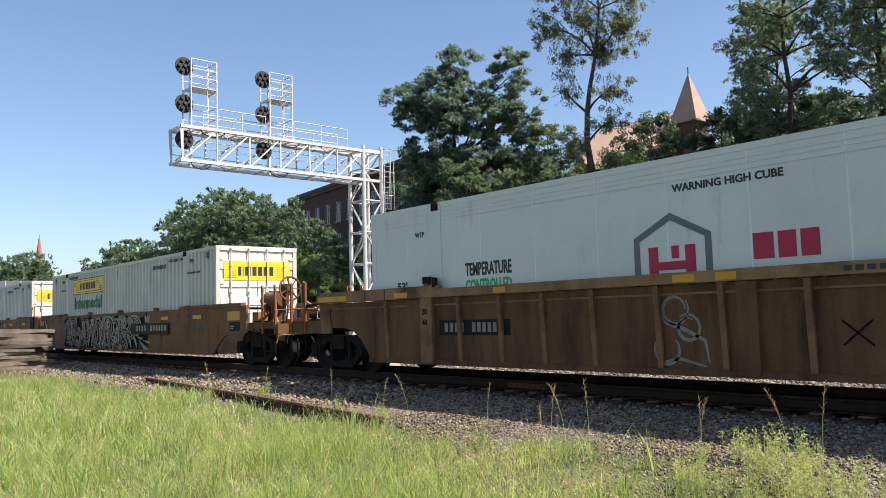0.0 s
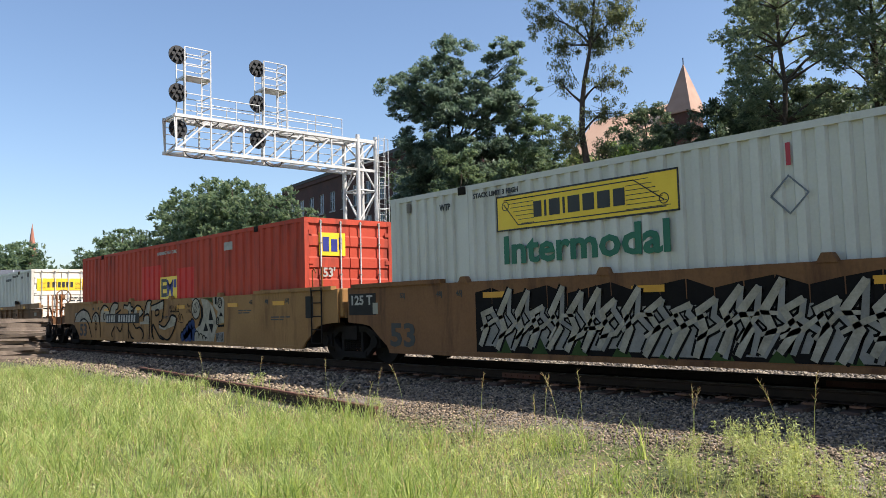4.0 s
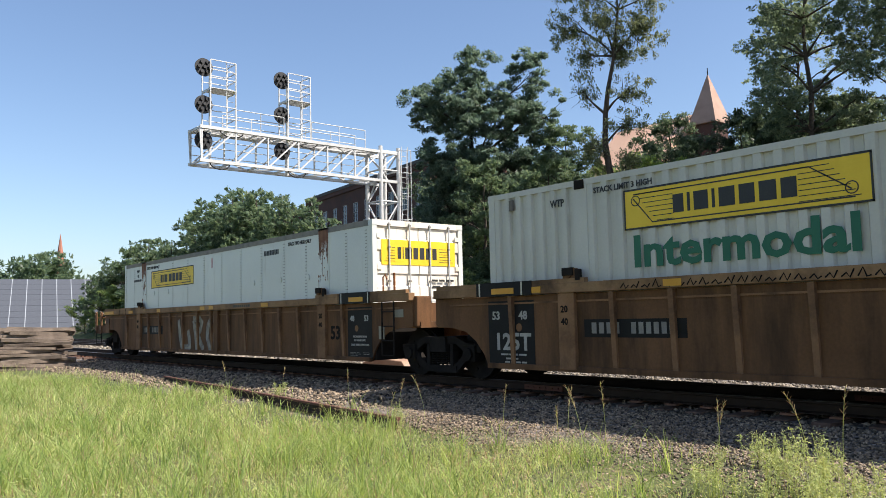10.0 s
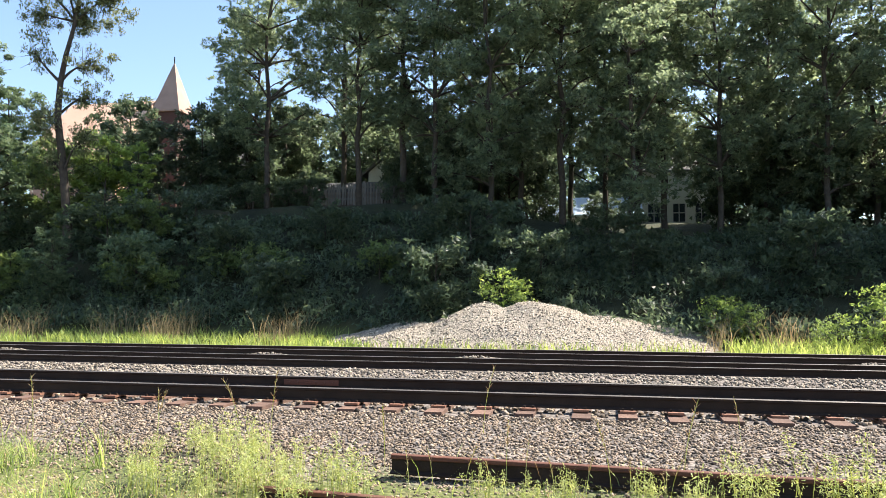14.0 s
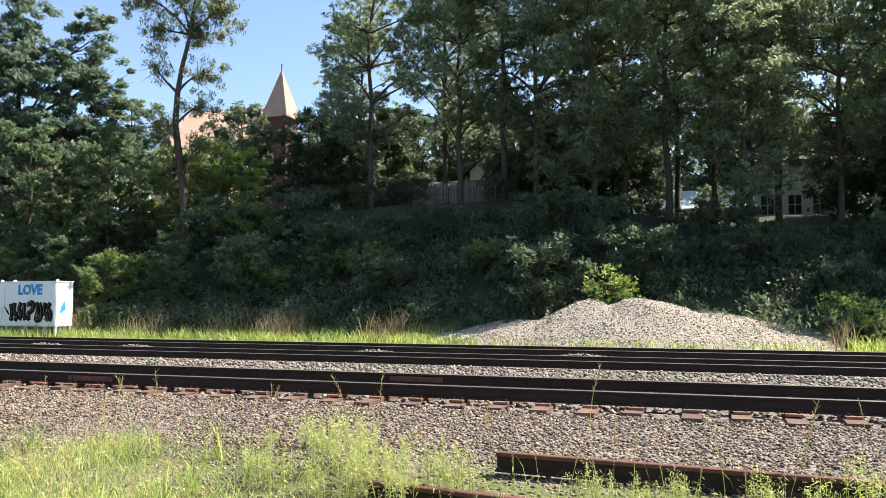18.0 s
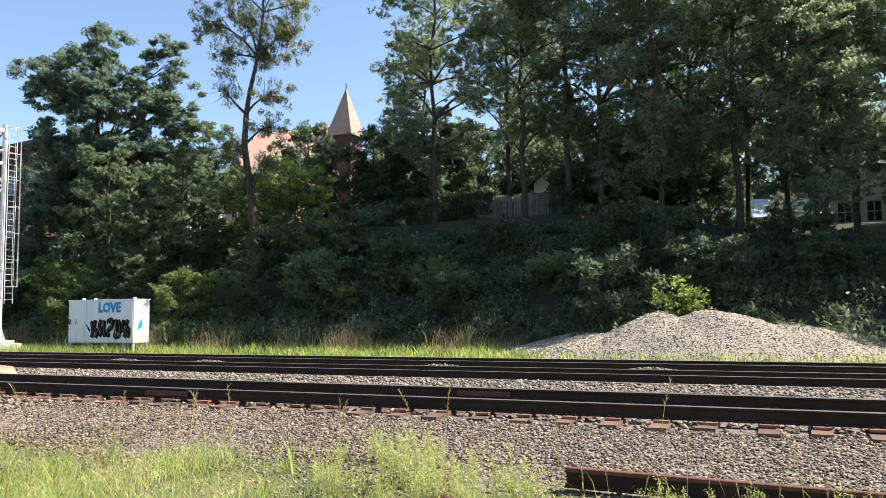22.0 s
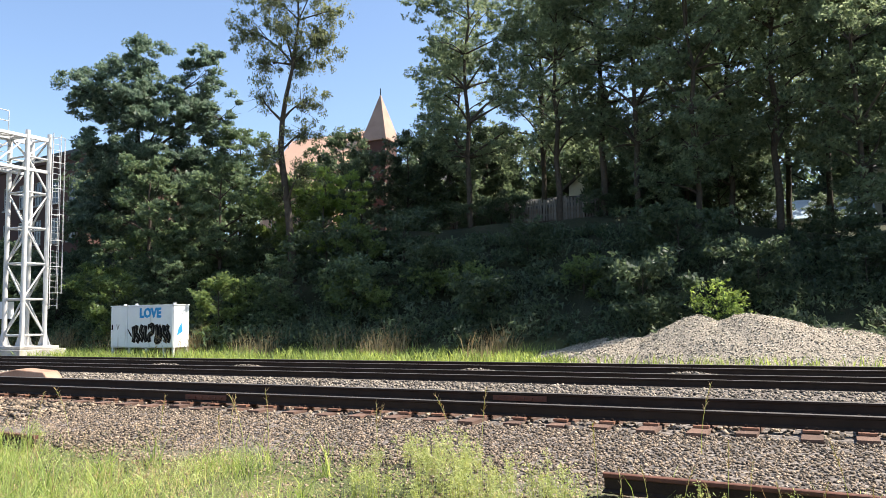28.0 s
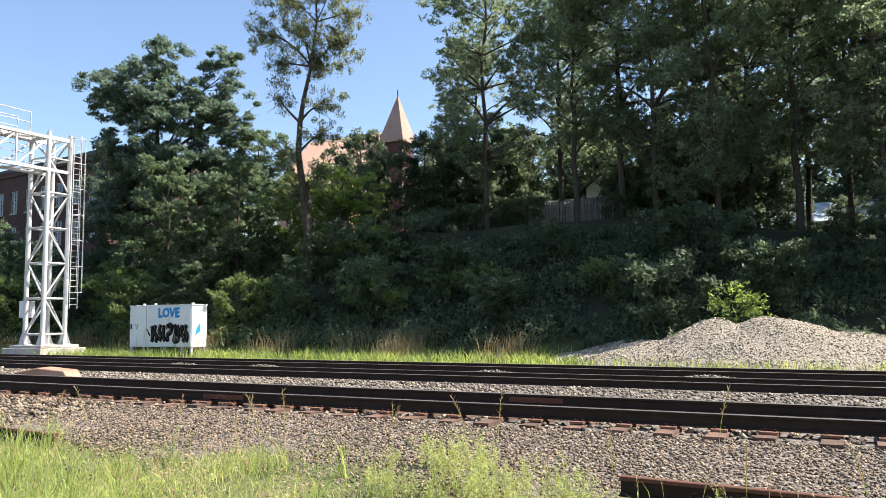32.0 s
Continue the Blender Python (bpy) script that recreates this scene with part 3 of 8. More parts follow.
    # handrail along the far side of the walkway
    for x, ys in ((-hx, (y_tip + 1.6, -1.4)), (hx - 0.02, (y_tip + 5.9, -1.6)), (hx - 0.02, (y_tip + 1.75, y_tip + 4.3))):
        for z in (zt + 0.55, zt + 1.05):
            part("handrail", Geo().tube((x, ys[0], z), (x, ys[1], z), 0.024, 6), M_GALV, top)
        m = max(2, int((ys[1] - ys[0]) / 1.5))
        for k in range(m + 1):
            y = ys[0] + (ys[1] - ys[0]) * k / m
            part("handrail_post", Geo().tube((x, y, zt), (x, y, zt + 1.05), 0.024, 6), M_GALV, top)
    # signal stacks: masthead, three round targets, cage with platform
    for y0, ztop in ((-10.62, 13.98), (-6.50, 14.06)):
        part("signal_mast", Geo().tube((hx - 0.35, y0 + 0.35, zb - 0.25), (hx - 0.35, y0 + 0.35, ztop - 0.2), 0.07, 8), M_GALV, top)
        for zc in (ztop - 0.42, ztop - 2.22, ztop - 3.95 - (0.12 if y0 > -8 else 0.0)):
            h = Geo().tube((hx - 0.30, y0, zc), (hx - 0.25, y0, zc), 0.44, 28)
            h.tube((hx - 0.55, y0, zc), (hx - 0.30, y0, zc), 0.30, 16)
            head = part("signal_head", h, M_SIGNALBLACK, top, "round black signal target")
            for k in range(7):
                a = k * math.pi / 3
                r0 = 0 if k == 6 else 0.27
                c = (y0 + r0 * math.cos(a), zc + r0 * math.sin(a))
                part("lamp_hood", Geo().tube((hx - 0.26, *c), (hx - 0.10, *c), 0.085, 10), M_SIGNALBLACK, head)
            part("signal_bracket", Geo().beam((hx - 0.35, y0 + 0.35, zc), (hx - 0.4, y0, zc), 0.08, 0.08), M_GALV, top)
        ya, yb = y0 + 0.22, y0 + 1.50
        for x in (hx, -hx + 0.35):
            for y in (ya, yb):
                part("cage_post", Geo().beam((x, y, zt), (x, y, ztop - 0.05), 0.05, 0.05), M_GALV, top)
        for z in (zt + 0.55, zt + 1.1, ztop - 0.92, ztop - 0.52, ztop - 0.05):
            for x in (hx, -hx + 0.35):
                part("cage_rail", Geo().beam((x, ya, z), (x, yb, z), 0.04, 0.04), M_GALV, top)
            part("cage_rail", Geo().beam((hx, yb, z), (-hx + 0.35, yb, z), 0.04, 0.04), M_GALV, top)
        zp = ztop - 1.42
        pl = Geo().box(-hx + 0.35, hx, ya, yb, zp, zp + 0.03)
        pl.box(-hx + 0.33, hx + 0.03, ya - 0.03, ya + 0.03, zp - 0.1, zp).box(-hx + 0.33, hx + 0.03, yb - 0.03, yb + 0.03, zp - 0.1, zp)
        part("platform", pl, M_GALV, top)
        rung = Geo()
        for k in range(int((ztop - zt) / 0.3)):
            rung.tube((hx - 0.05, yb - 0.45, zt + 0.2 + k * 0.3), (hx - 0.05, yb - 0.1, zt + 0.2 + k * 0.3), 0.014, 5)
        rung.tube((hx - 0.05, yb - 0.45, zt), (hx - 0.05, yb - 0.45, ztop), 0.02, 5)
        part("cage_ladder", rung, M_GALV, top)
        loop = Geo().path([(hx, y0 + 0.7 + 0.5 * math.cos(a), zb - 0.05 - 0.3 * math.sin(a)) for a in [i * math.pi / 8 for i in range(9)]], 0.03, 6)
        part("cable_loop", loop, M_SIGNALBLACK, top, "black hanging cable loop")
        loop = Geo().path([(hx, y0 + 1.3 + 0.6 * math.cos(a), zt - 0.05 - 0.3 * math.sin(a)) for a in [i * math.pi / 8 for i in range(9)]], 0.03, 6)
        part("cable_loop", loop, M_SIGNALBLACK, top, "black hanging cable loop")
    box = Geo().box(-hx - 0.75, -hx - 0.15, -0.45, 0.0, 1.75, 2.6)
    part("junction_box", box, M_CABINET, top, "grey junction box", bevel=0.02)
    part("junction_pipe", Geo().tube((-hx - 0.4, -0.2, 0.4), (-hx - 0.4, -0.2, 1.8), 0.04, 8), M_GALV, top)
    return top


signal_gantry()


# ---- equipment cabinet ----
def equipment_cabinet():
    c = empty("equipment_cabinet", pose(-31.35, 27.0, -0.35), "pale grey trackside equipment cabinet with graffiti, on short legs", "equipment cabinet")
    W, D, z0, z1 = 4.05, 0.95, 0.36, 2.30
    part("body", Geo().box(0, W, 0, D, z0, z1), M_CABINET, c, bevel=0.015)
    part("roof", Geo().box(-0.03, W + 0.03, -0.04, D + 0.03, z1, z1 + 0.045), M_CABINET, c, bevel=0.01)
    for x in (0.08, 1.2, 2.3, 3.4, W - 0.08):
        for y in (0.08, D - 0.08):
            part("leg", Geo().box(x - 0.05, x + 0.05, y - 0.05, y + 0.05, -0.1, z0), M_GALV, c)
    for xa, xb in ((0.03, 1.12), (1.16, 2.58), (2.62, W - 0.04)):
        part("door", Geo().box(xa, xb, -0.03, 0, z0 + 0.05, z1 - 0.04), M_CABINET, c, bevel=0.008)
    for x in (0.12, 2.5):
        part("handle", Geo().box(x, x + 0.04, -0.07, -0.03, 1.2, 1.45), M_BLACKIRON, c)
    for x in (0.5, 1.25, W - 0.35):
        part("vent_cap", Geo().tube((x, 0.4, z1 + 0.04), (x, 0.4, z1 + 0.13), 0.07, 10), M_CABINET, c)
    lettering("graffiti_word", "LOVE", 0.60, pose(1.90, -0.036, 1.76), M_SPRAYBLUE, c, squash=0.95)
    lettering("graffiti_word", "LOVE", 0.60, pose(1.935, -0.042, 1.785), M_SPRAYBLUE, c, squash=0.95)
    # fat dark strokes with a pale outline, no letters
    alphabet = ([[(0.0, 0.95), (0.2, 0.45), (0.05, 0)], [(0.6, 1.0), (0.45, 0.55), (0.9, 0.3), (0.6, 0)]],
                [[(0.3, 0.98), (0.05, 0.6), (0.4, 0.35), (0.1, 0.02)], [(0.8, 0.95), (0.7, 0.4), (0.95, 0.0)]],
                [[(0.2, 0.9), (0.7, 1.0), (0.75, 0.6), (0.2, 0.4), (0.3, 0.02)]],
                [[(0.1, 1.0), (0.3, 0.5), (0.1, 0.05), (0.7, 0.1), (0.8, 0.6), (0.5, 0.95)]],
                [[(0.2, 1.0), (0.05, 0.5), (0.5, 0.3), (0.3, 0)], [(0.85, 1.0), (0.6, 0.7), (0.95, 0.35), (0.75, 0)]])
    for k, letter in enumerate(alphabet):
        x0, z0_ = 1.52 + 0.475 * k, 0.60 + 0.03 * (k % 2)
        for j, st in enumerate(letter):
            pts = flow([(x0 + 0.42 * u, z0_ + 0.80 * v) for u, v in st], 4)
            marks("graffiti_rim", ribbon(pts, 0.29, 0.1), -0.033 - 0.0006 * k - 0.0002 * j, M_SPRAYWHITE, c, "pale outline of the graffiti")
            marks("graffiti_letter", ribbon(pts, 0.225, 0.1), -0.041 - 0.0006 * k - 0.0002 * j, M_SPRAYBLACK, c, "fat dark sprayed letter")
            marks("graffiti_shine", ribbon([(u - 0.03, v + 0.02) for u, v in pts[1:-1]], 0.014, 0.2), -0.047 - 0.0006 * k, M_SPRAYGREY, c)
    for k in range(2):
        marks("graffiti_arrow", ribbon([(1.16 + 0.10 * k, 1.22 - 0.16 * k), (1.42, 0.92 - 0.05 * k)], 0.07, 0.2), -0.034, M_SPRAYBLACK, c)
    marks("graffiti_tick", ribbon([(0.42, 1.45), (0.5, 1.2), (0.58, 1.45)], 0.05, 0), -0.034, M_SPRAYGREY, c)
    tag = Geo().prism([(0.2, 0.9), (0.55, 1.1), (0.5, 1.5), (0.3, 1.25)], W + 0.002, W + 0.006)
    part("side_tag", tag, M_SPRAYBLUE, c, "pale blue spray mark")



# ---- heap of crushed stone ----
def stone_heap():
    xs, ys = np.linspace(-11.2, 4.4, 90), np.linspace(24.6, 31.8, 44)

    def h(x, y):
        z = 0.0
        for cx, cy, top, rx, ry in ((-2.6, 28.0, 1.78, 4.6, 3.3), (-4.35, 28.0, 1.70, 3.4, 3.0), (-0.6, 28.2, 1.15, 4.6, 3.1), (-6.4, 27.8, 0.95, 4.4, 2.4), (-8.3, 27.6, 0.36, 2.9, 1.9)):
            d = math.hypot((x - cx) / rx, (y - cy) / ry)
            z = max(z, top * (1 - d) if d > 0.12 else top * (0.88 + 0.0))
        return z + (0.10 * noise.noise((x * 0.9, y * 0.9, 4.0)) + 0.04 * noise.noise((x * 3, y * 3, 1.0)) if z > 0.05 else 0)

    g = Geo()
    g.v = [(x, y, ground(x, y) - 0.05 + h(x, y)) for y in ys for x in xs]
    w = len(xs)
    g.f = [(j * w + i, j * w + i + 1, (j + 1) * w + i + 1, (j + 1) * w + i) for j in range(len(ys) - 1) for i in range(w - 1)]
    g.m = [0] * len(g.f)
    tagged(part("gravel_heap", g, M_PILE, smooth=True), "long pale heap of crushed stone beside the tracks", "gravel heap")
    return h


heap_height = stone_heap()


# ---- mill, church, houses, fence ----
def window_unit(parent, x, z, w, h, flip=1, y=0.0, arched=False):
    win = empty("window")
    win.parent = parent
    win.matrix_basis = pose(x, y, z)
    part("pane", Geo().box(-w / 2, w / 2, 0.10, 0.12, 0, h), M_GLASS, win)
    fr = Geo()
    for u in (-w / 2, -0.03, w / 2 - 0.06):
        fr.box(u, u + 0.06, 0.05, 0.10, 0, h)
    for v in (0, h / 2 - 0.03, h - 0.06):
        fr.box(-w / 2, w / 2, 0.045, 0.095, v, v + 0.06)
    part("frame", fr, M_SASH, win)
    part("sill", Geo().box(-w / 2 - 0.08, w / 2 + 0.08, -0.12, 0.05, -0.14, 0), M_CONCRETE, win)
    return win


def wall_with_holes(L, H, holes, depth, mat_, name, parent, z0=0.0):
    """A wall in the xz plane from 0 to L with rectangular openings (x centre, z, w, h) that go through it."""
    g = Geo()
    xs = sorted({0.0, L, *[c - w / 2 for c, z, w, h in holes], *[c + w / 2 for c, z, w, h in holes]})
    zs = sorted({z0, H, *[z for c, z, w, h in holes], *[z + h for c, z, w, h in holes]})
    for xa, xb in zip(xs[:-1], xs[1:]):
        run = None
        for za, zb in zip(zs[:-1], zs[1:]):
            mx, mz = (xa + xb) / 2, (za + zb) / 2
            solid = not any(abs(mx - c) < w / 2 and z < mz < z + h for c, z, w, h in holes)
            if solid:
                run = (run[0], zb) if run else (za, zb)
            if run and (not solid or zb == zs[-1]):
                g.box(xa, xb, 0, depth, *run)
                run = None
    return part(name, g, mat_, parent)


def mill():
    # long brick mill on top of the bank, a higher block and a lower one
    m = empty("brick_mill", pose(-62.0, 50.0, 3.0, 0, 0, 172.5), "long dark brick mill with rows of tall sash windows", "mill building")
    for x0, L, H, name in ((0.0, 31.5, 14.1, "main"), (31.5, 17.0, 13.0, "wing")):
        holes = [(1.9 + k * 2.95, z, 1.25, 2.35) for k in range(int((L - 1.5) / 2.95)) for z in (2.0, 5.9, 9.7)]
        blk = empty(name + "_block")
        blk.parent = m
        blk.matrix_basis = pose(x0, 0, 0)
        # facade looks along local +y, so it is built mirrored
        wl = wall_with_holes(L, H, holes, 0.45, M_BRICK, "facade", blk)
        wl.matrix_basis = pose(0, -0.45, 0)
        part("side_wall", Geo().box(-0.4, 0, -16, 0, 0, H).box(L, L + 0.4, -16, 0, 0, H).box(0, L, -16.4, -16, 0, H), M_BRICK, blk)
        part("roof", Geo().box(-0.6, L + 0.6 if name == "wing" else L, -16.6, 0.25, H, H + 0.35), M_ROOF, blk)
        part("cornice", Geo().box(-0.45, L, 0.0, 0.18, H - 0.5, H), M_BRICK, blk)
        for c, z, w, h in holes:
            wn = window_unit(blk, c, z, w, h)
            wn.matrix_basis = pose(c, 0, z, 0, 0, 180)
    tower = Geo().box(33.0, 36.5, -6, -3, 13.0, 14.6)
    part("roof_house", tower, M_BRICK, m)


mill()


def church():
    c = empty("church", pose(-42.0, 70.0, 6.5), "church with a pointed tan spire and peach walls", "church")
    tw = Geo().box(-1.2, 1.2, -1.2, 1.2, 0, 13.2)
    part("tower", tw, M_BRICK, c)
    n = 4
    sp = Geo()
    r, zb, zt = 2.05, 13.2, 18.1
    for k in range(4):
        a, b = math.pi / 4 + k * math.pi / 2, math.pi / 4 + (k + 1) * math.pi / 2
        sp.face([(r * math.cos(a), r * math.sin(a), zb), (r * math.cos(b), r * math.sin(b), zb), (0.06 * math.cos(b), 0.06 * math.sin(b), zt), (0.06 * math.cos(a), 0.06 * math.sin(a), zt)])
    sp.box(-1.46, 1.46, -1.46, 1.46, zb - 0.2, zb)
    part("spire", sp, M_SPIRE, c, "tan pyramid spire")
    part("finial", Geo().tube((0, 0, zt), (0, 0, zt + 0.7), 0.05, 6), M_BLACKIRON, c)
    nave = Geo()
    nave.prism([(-6, 0), (6, 0), (6, 8.5), (0, 14.2), (-6, 8.5)], -11, -2.2)
    part("nave", nave, M_PEACH, c, "peach nave")
    nr = Geo()
    for s in (-1, 1):
        nr.face([(-11.4, s * 6.5, 8.2), (-1.9, s * 6.5, 8.2), (-1.9, 0, 14.5), (-11.4, 0, 14.5)][::s])
    part("nave_roof", nr, M_PEACH, c, "sunlit peach tiled roof")
    for k in range(2):
        window_unit(c, -9 + k * 3.6, 2.5, 1.0, 2.8, y=-6.06)


church()


def house(name, x, y, z, turn, L, D, H, rise, wall, roof, label, windows=()):
    h = empty(name, pose(x, y, z, 0, 0, turn), label, "house", "houses on the bank")
    wall_with_holes(L, H, [(c, zz, 0.95, 1.45) for c, zz in windows], 0.2, wall, "front_wall", h)
    g = Geo().box(0, 0.2, 0.2, D, 0, H).box(L - 0.2, L, 0.2, D, 0, H).box(0, L, D, D + 0.2, 0, H)
    for x0, x1 in ((0, 0.2), (L - 0.2, L)):
        g.prism([(0, H), (D + 0.2, H), (D / 2 + 0.1, H + rise)], x0, x1)
    part("side_wall", g, wall, h)
    r = Geo()
    e = 0.35
    for s, ya, yb in ((1, -e, D / 2 + 0.1), (-1, D + 0.2 + e, D / 2 + 0.1)):
        za = H - e * rise / (D / 2)
        p = [(-e, ya, za), (L + e, ya, za), (L + e, yb, H + rise), (-e, yb, H + rise)]
        q = [(a, b, c + 0.14) for a, b, c in p]
        r.face(q if s > 0 else q[::-1])
        r.face(p[::-1] if s > 0 else p)
        r.face([p[0], p[1], q[1], q[0]] if s > 0 else [p[1], p[0], q[0], q[1]])
        r.face([p[1], p[2], q[2], q[1]])
        r.face([p[3], p[0], q[0], q[3]])
    part("roof", r, roof, h)
    for c, zz in windows:
        window_unit(h, c, zz, 0.95, 1.45)
    return h


house("house", -12.25, 47.0, 6.55, 90, 5.0, 2.2, 2.65, 0.95, M_SIDING, M_ROOF, "small white gabled house behind the picket fence")
house("shed", -17.2, 43.6, 6.25, 0, 4.4, 2.2, 1.35, 0.5, M_OLDWOOD, M_ROOF, "low dark timber shed behind the picket fence")
house("house", 1.9, 60.0, 6.5, 4, 6.6, 6.5, 4.4, 1.6, M_SIDING, M_ROOF, "cream sided house with pale windows behind trees", ((1.4, 0.5), (3.2, 0.5), (4.8, 0.5)))
house("shed", -4.9, 58.0, 6.4, 2, 7.0, 6.0, 1.1, 1.5, M_SIDING, M_METALROOF, "low shed with a sunlit blue-grey metal roof")
house("house", -12.6, 60.0, 6.4, 0, 2.4, 5.0, 2.6, 0.9, M_SIDING, M_METALROOF, "small pale house behind the trees")
house("house", -28.0, 50.0, 6.0, 0, 7.0, 7.0, 3.6, 2.6, M_BRICK, M_ROOF, "dark house with a grey shingle roof among trees", ((2.5, 1.0), (5.0, 1.0)))


def picket_fence(x0, x1, y, turn_z, label, height=1.15):
    f = empty("picket_fence", pose(x0, y, turn_z), label, "fence", "picket fences")
    L = x1 - x0
    pk = Geo().prism([(-0.045, 0), (0.045, 0), (0.045, height - 0.08), (0, height), (-0.045, height - 0.08)], -0.012, 0.012, axis="y").mesh("picket", M_FENCE)
    for k in range(int(L / 0.155)):
        p = part("picket", pk, None, f)
        p.matrix_basis = pose(k * 0.155, 0, rng.uniform(-0.03, 0.03), 0, rng.uniform(-2.5, 2.5), 0)
    for z in (0.25, 0.85):
        part("fence_rail", Geo().box(0, L, 0.014, 0.06, z, z + 0.09), M_FENCE, f)
    for k in range(int(L / 2.4) + 1):
        part("fence_post", Geo().box(k * 2.4 - 0.06, k * 2.4 + 0.06, 0.06, 0.17, -0.4, height + 0.1), M_FENCE, f)


picket_fence(-20.9, -15.4, 40.0, 6.2, "weathered picket fence at the top of the bank")
picket_fence(-15.0, -10.8, 39.6, 6.25, "pale weathered picket fence at the top of the bank")


# ---- solar field, far spire, far hill ----
def solar_field():
    s = empty("solar_array", pose(-121.0, 30.0, 0.2, 0, 0, 77), "large tilted dark blue solar array", "solar array")
    t = radians(27)
    for k in range(-11, 10):
        for j in range(9):
            p = Geo().box(k * 2.05, k * 2.05 + 1.99, 0, 1.85, 0, 0.05)
            ob = part("solar_panel", p if (k, j) == (-11, 0) else SOLAR[0], None if SOLAR else M_SOLAR, s)
            if not SOLAR:
                SOLAR.append(ob.data)
            ob.matrix_basis = pose((k + 11) * 2.05, 1.9 * j * math.cos(t), 0.5 + 1.9 * j * math.sin(t), math.degrees(t), 0, 0)
    fr = Geo()
    for k in range(-11, 11):
        fr.beam((k * 2.05 - 0.03, 0, 0.53), (k * 2.05 - 0.03, 17.1 * math.cos(t), 0.53 + 17.1 * math.sin(t)), 0.10, 0.05)
    part("mounting_rails", fr, M_SOLARFRAME, s)
    legs = Geo()
    for k in range(-11, 10, 3):
        for d in (0.5, 8, 16):
            legs.tube((k * 2.05, d * math.cos(t), -1), (k * 2.05, d * math.cos(t), 0.5 + d * math.sin(t)), 0.07, 6)
    part("support_posts", legs, M_GALV, s)


SOLAR = []
solar_field()
fsp = empty("far_church_spire", pose(-388.0, 96.7, -2), "distant slender red-brown church spire", "church")
g = Geo()
for k in range(8):
    a, b = k * math.pi / 4, (k + 1) * math.pi / 4
    g.face([(3.6 * math.cos(a), 3.6 * math.sin(a), 20), (3.6 * math.cos(b), 3.6 * math.sin(b), 20), (0, 0, 45.2)])
part("spire", g, M_COPPERSPIRE, fsp)
part("tower", Geo().box(-3.2, 3.2, -3.2, 3.2, 0, 20), M_COPPERSPIRE, fsp)


# ---- stacks of old ties ----
def tie_stack(x, y, z, turn, rows, cols, L, label, seed):
    st = empty("tie_stack", pose(x, y, z, 0, 0, turn), label, "timber stack", "stacks of old ties")
    r = random.Random(seed)
    me = Geo().box(-L / 2, L / 2, -0.115, 0.115, 0, 0.16).mesh("tie", M_OLDWOOD)
    for j in range(rows):
        for i in range(cols - (j * cols) // (2 * rows)):
            t = part("tie", me, None, st)
            t.matrix_basis = pose(r.uniform(-0.45, 0.45), (i - cols / 2) * 0.26 + 0.06 * j + r.uniform(-0.08, 0.08), j * 0.128 + r.uniform(0, 0.03), r.uniform(-12, 12), r.uniform(-4, 4), r.uniform(-10, 10)) @ Matrix.Diagonal((r.uniform(0.7, 1.05), r.uniform(0.75, 1.05), r.uniform(0.55, 0.95), 1))


tie_stack(-33.4, 7.3, -0.46, 78, 12, 9, 2.5, "untidy stack of old grey railway ties at the grass edge", 1)
tie_stack(-37.2, 7.2, -0.46, 96, 12, 9, 2.6, "untidy stack of old grey railway ties at the grass edge", 2)
tie_stack(-47.8, 26.2, -0.44, 4, 10, 9, 3.0, "dark stack of old ties beside the bushes", 3)
tie_stack(-51.2, 26.4, -0.44, 4, 10, 8, 2.8, "dark stack of old ties beside the bushes", 4)
blk = Geo().prism([(-0.9, 0), (0.95, 0), (0.7, 0.34), (-0.1, 0.42), (-0.75, 0.30)], -0.35, 0.35, axis="y")
tagged(part("stone_block", blk, M_ROCK, bevel=0.03), "rust-stained broken rock on the ballast", "rock").matrix_basis = pose(-20.2, 14.6, -0.46, 0, 0, 20)

# ---- the train ----
SIDE = 9.80          # near side of the containers
MID = SIDE + 1.295   # middle of the track
TOP, FLOOR = 3.35, 0.454
LEN = 16.15


def travelled(t):
    """Metres along the track, nought at nine seconds; the train slows a little."""
    if t < 3.5:
        s = 11.0 * t
    elif t < 8.5:
        u = t - 3.5
        s = 38.5 + 11.0 * u - 0.03 * u * u
    else:
        s = 38.5 + 55.0 - 0.75 + 10.7 * (t - 8.5)
    return s - 98.1


MOVING = []          # (thing, place along the train)
WHEELS = []          # wheelsets that turn


def strokes_of(polys):
    """Groups outlines that share corners into strokes."""
    owner, groups = {}, []
    for p in polys:
        keys = {(round(u, 3), round(v, 3)) for u, v in p}
        hit = sorted({owner[k] for k in keys if k in owner}, reverse=True)
        home = hit[-1] if hit else len(groups)
        if not hit:
            groups.append([])
        groups[home].append(p)
        for h in hit[:-1]:
            groups[home] += groups[h]
            groups[h] = []
            owner.update({k: home for k, v in owner.items() if v == h})
        owner.update({k: home for k in keys})
    return [q for q in groups if q]


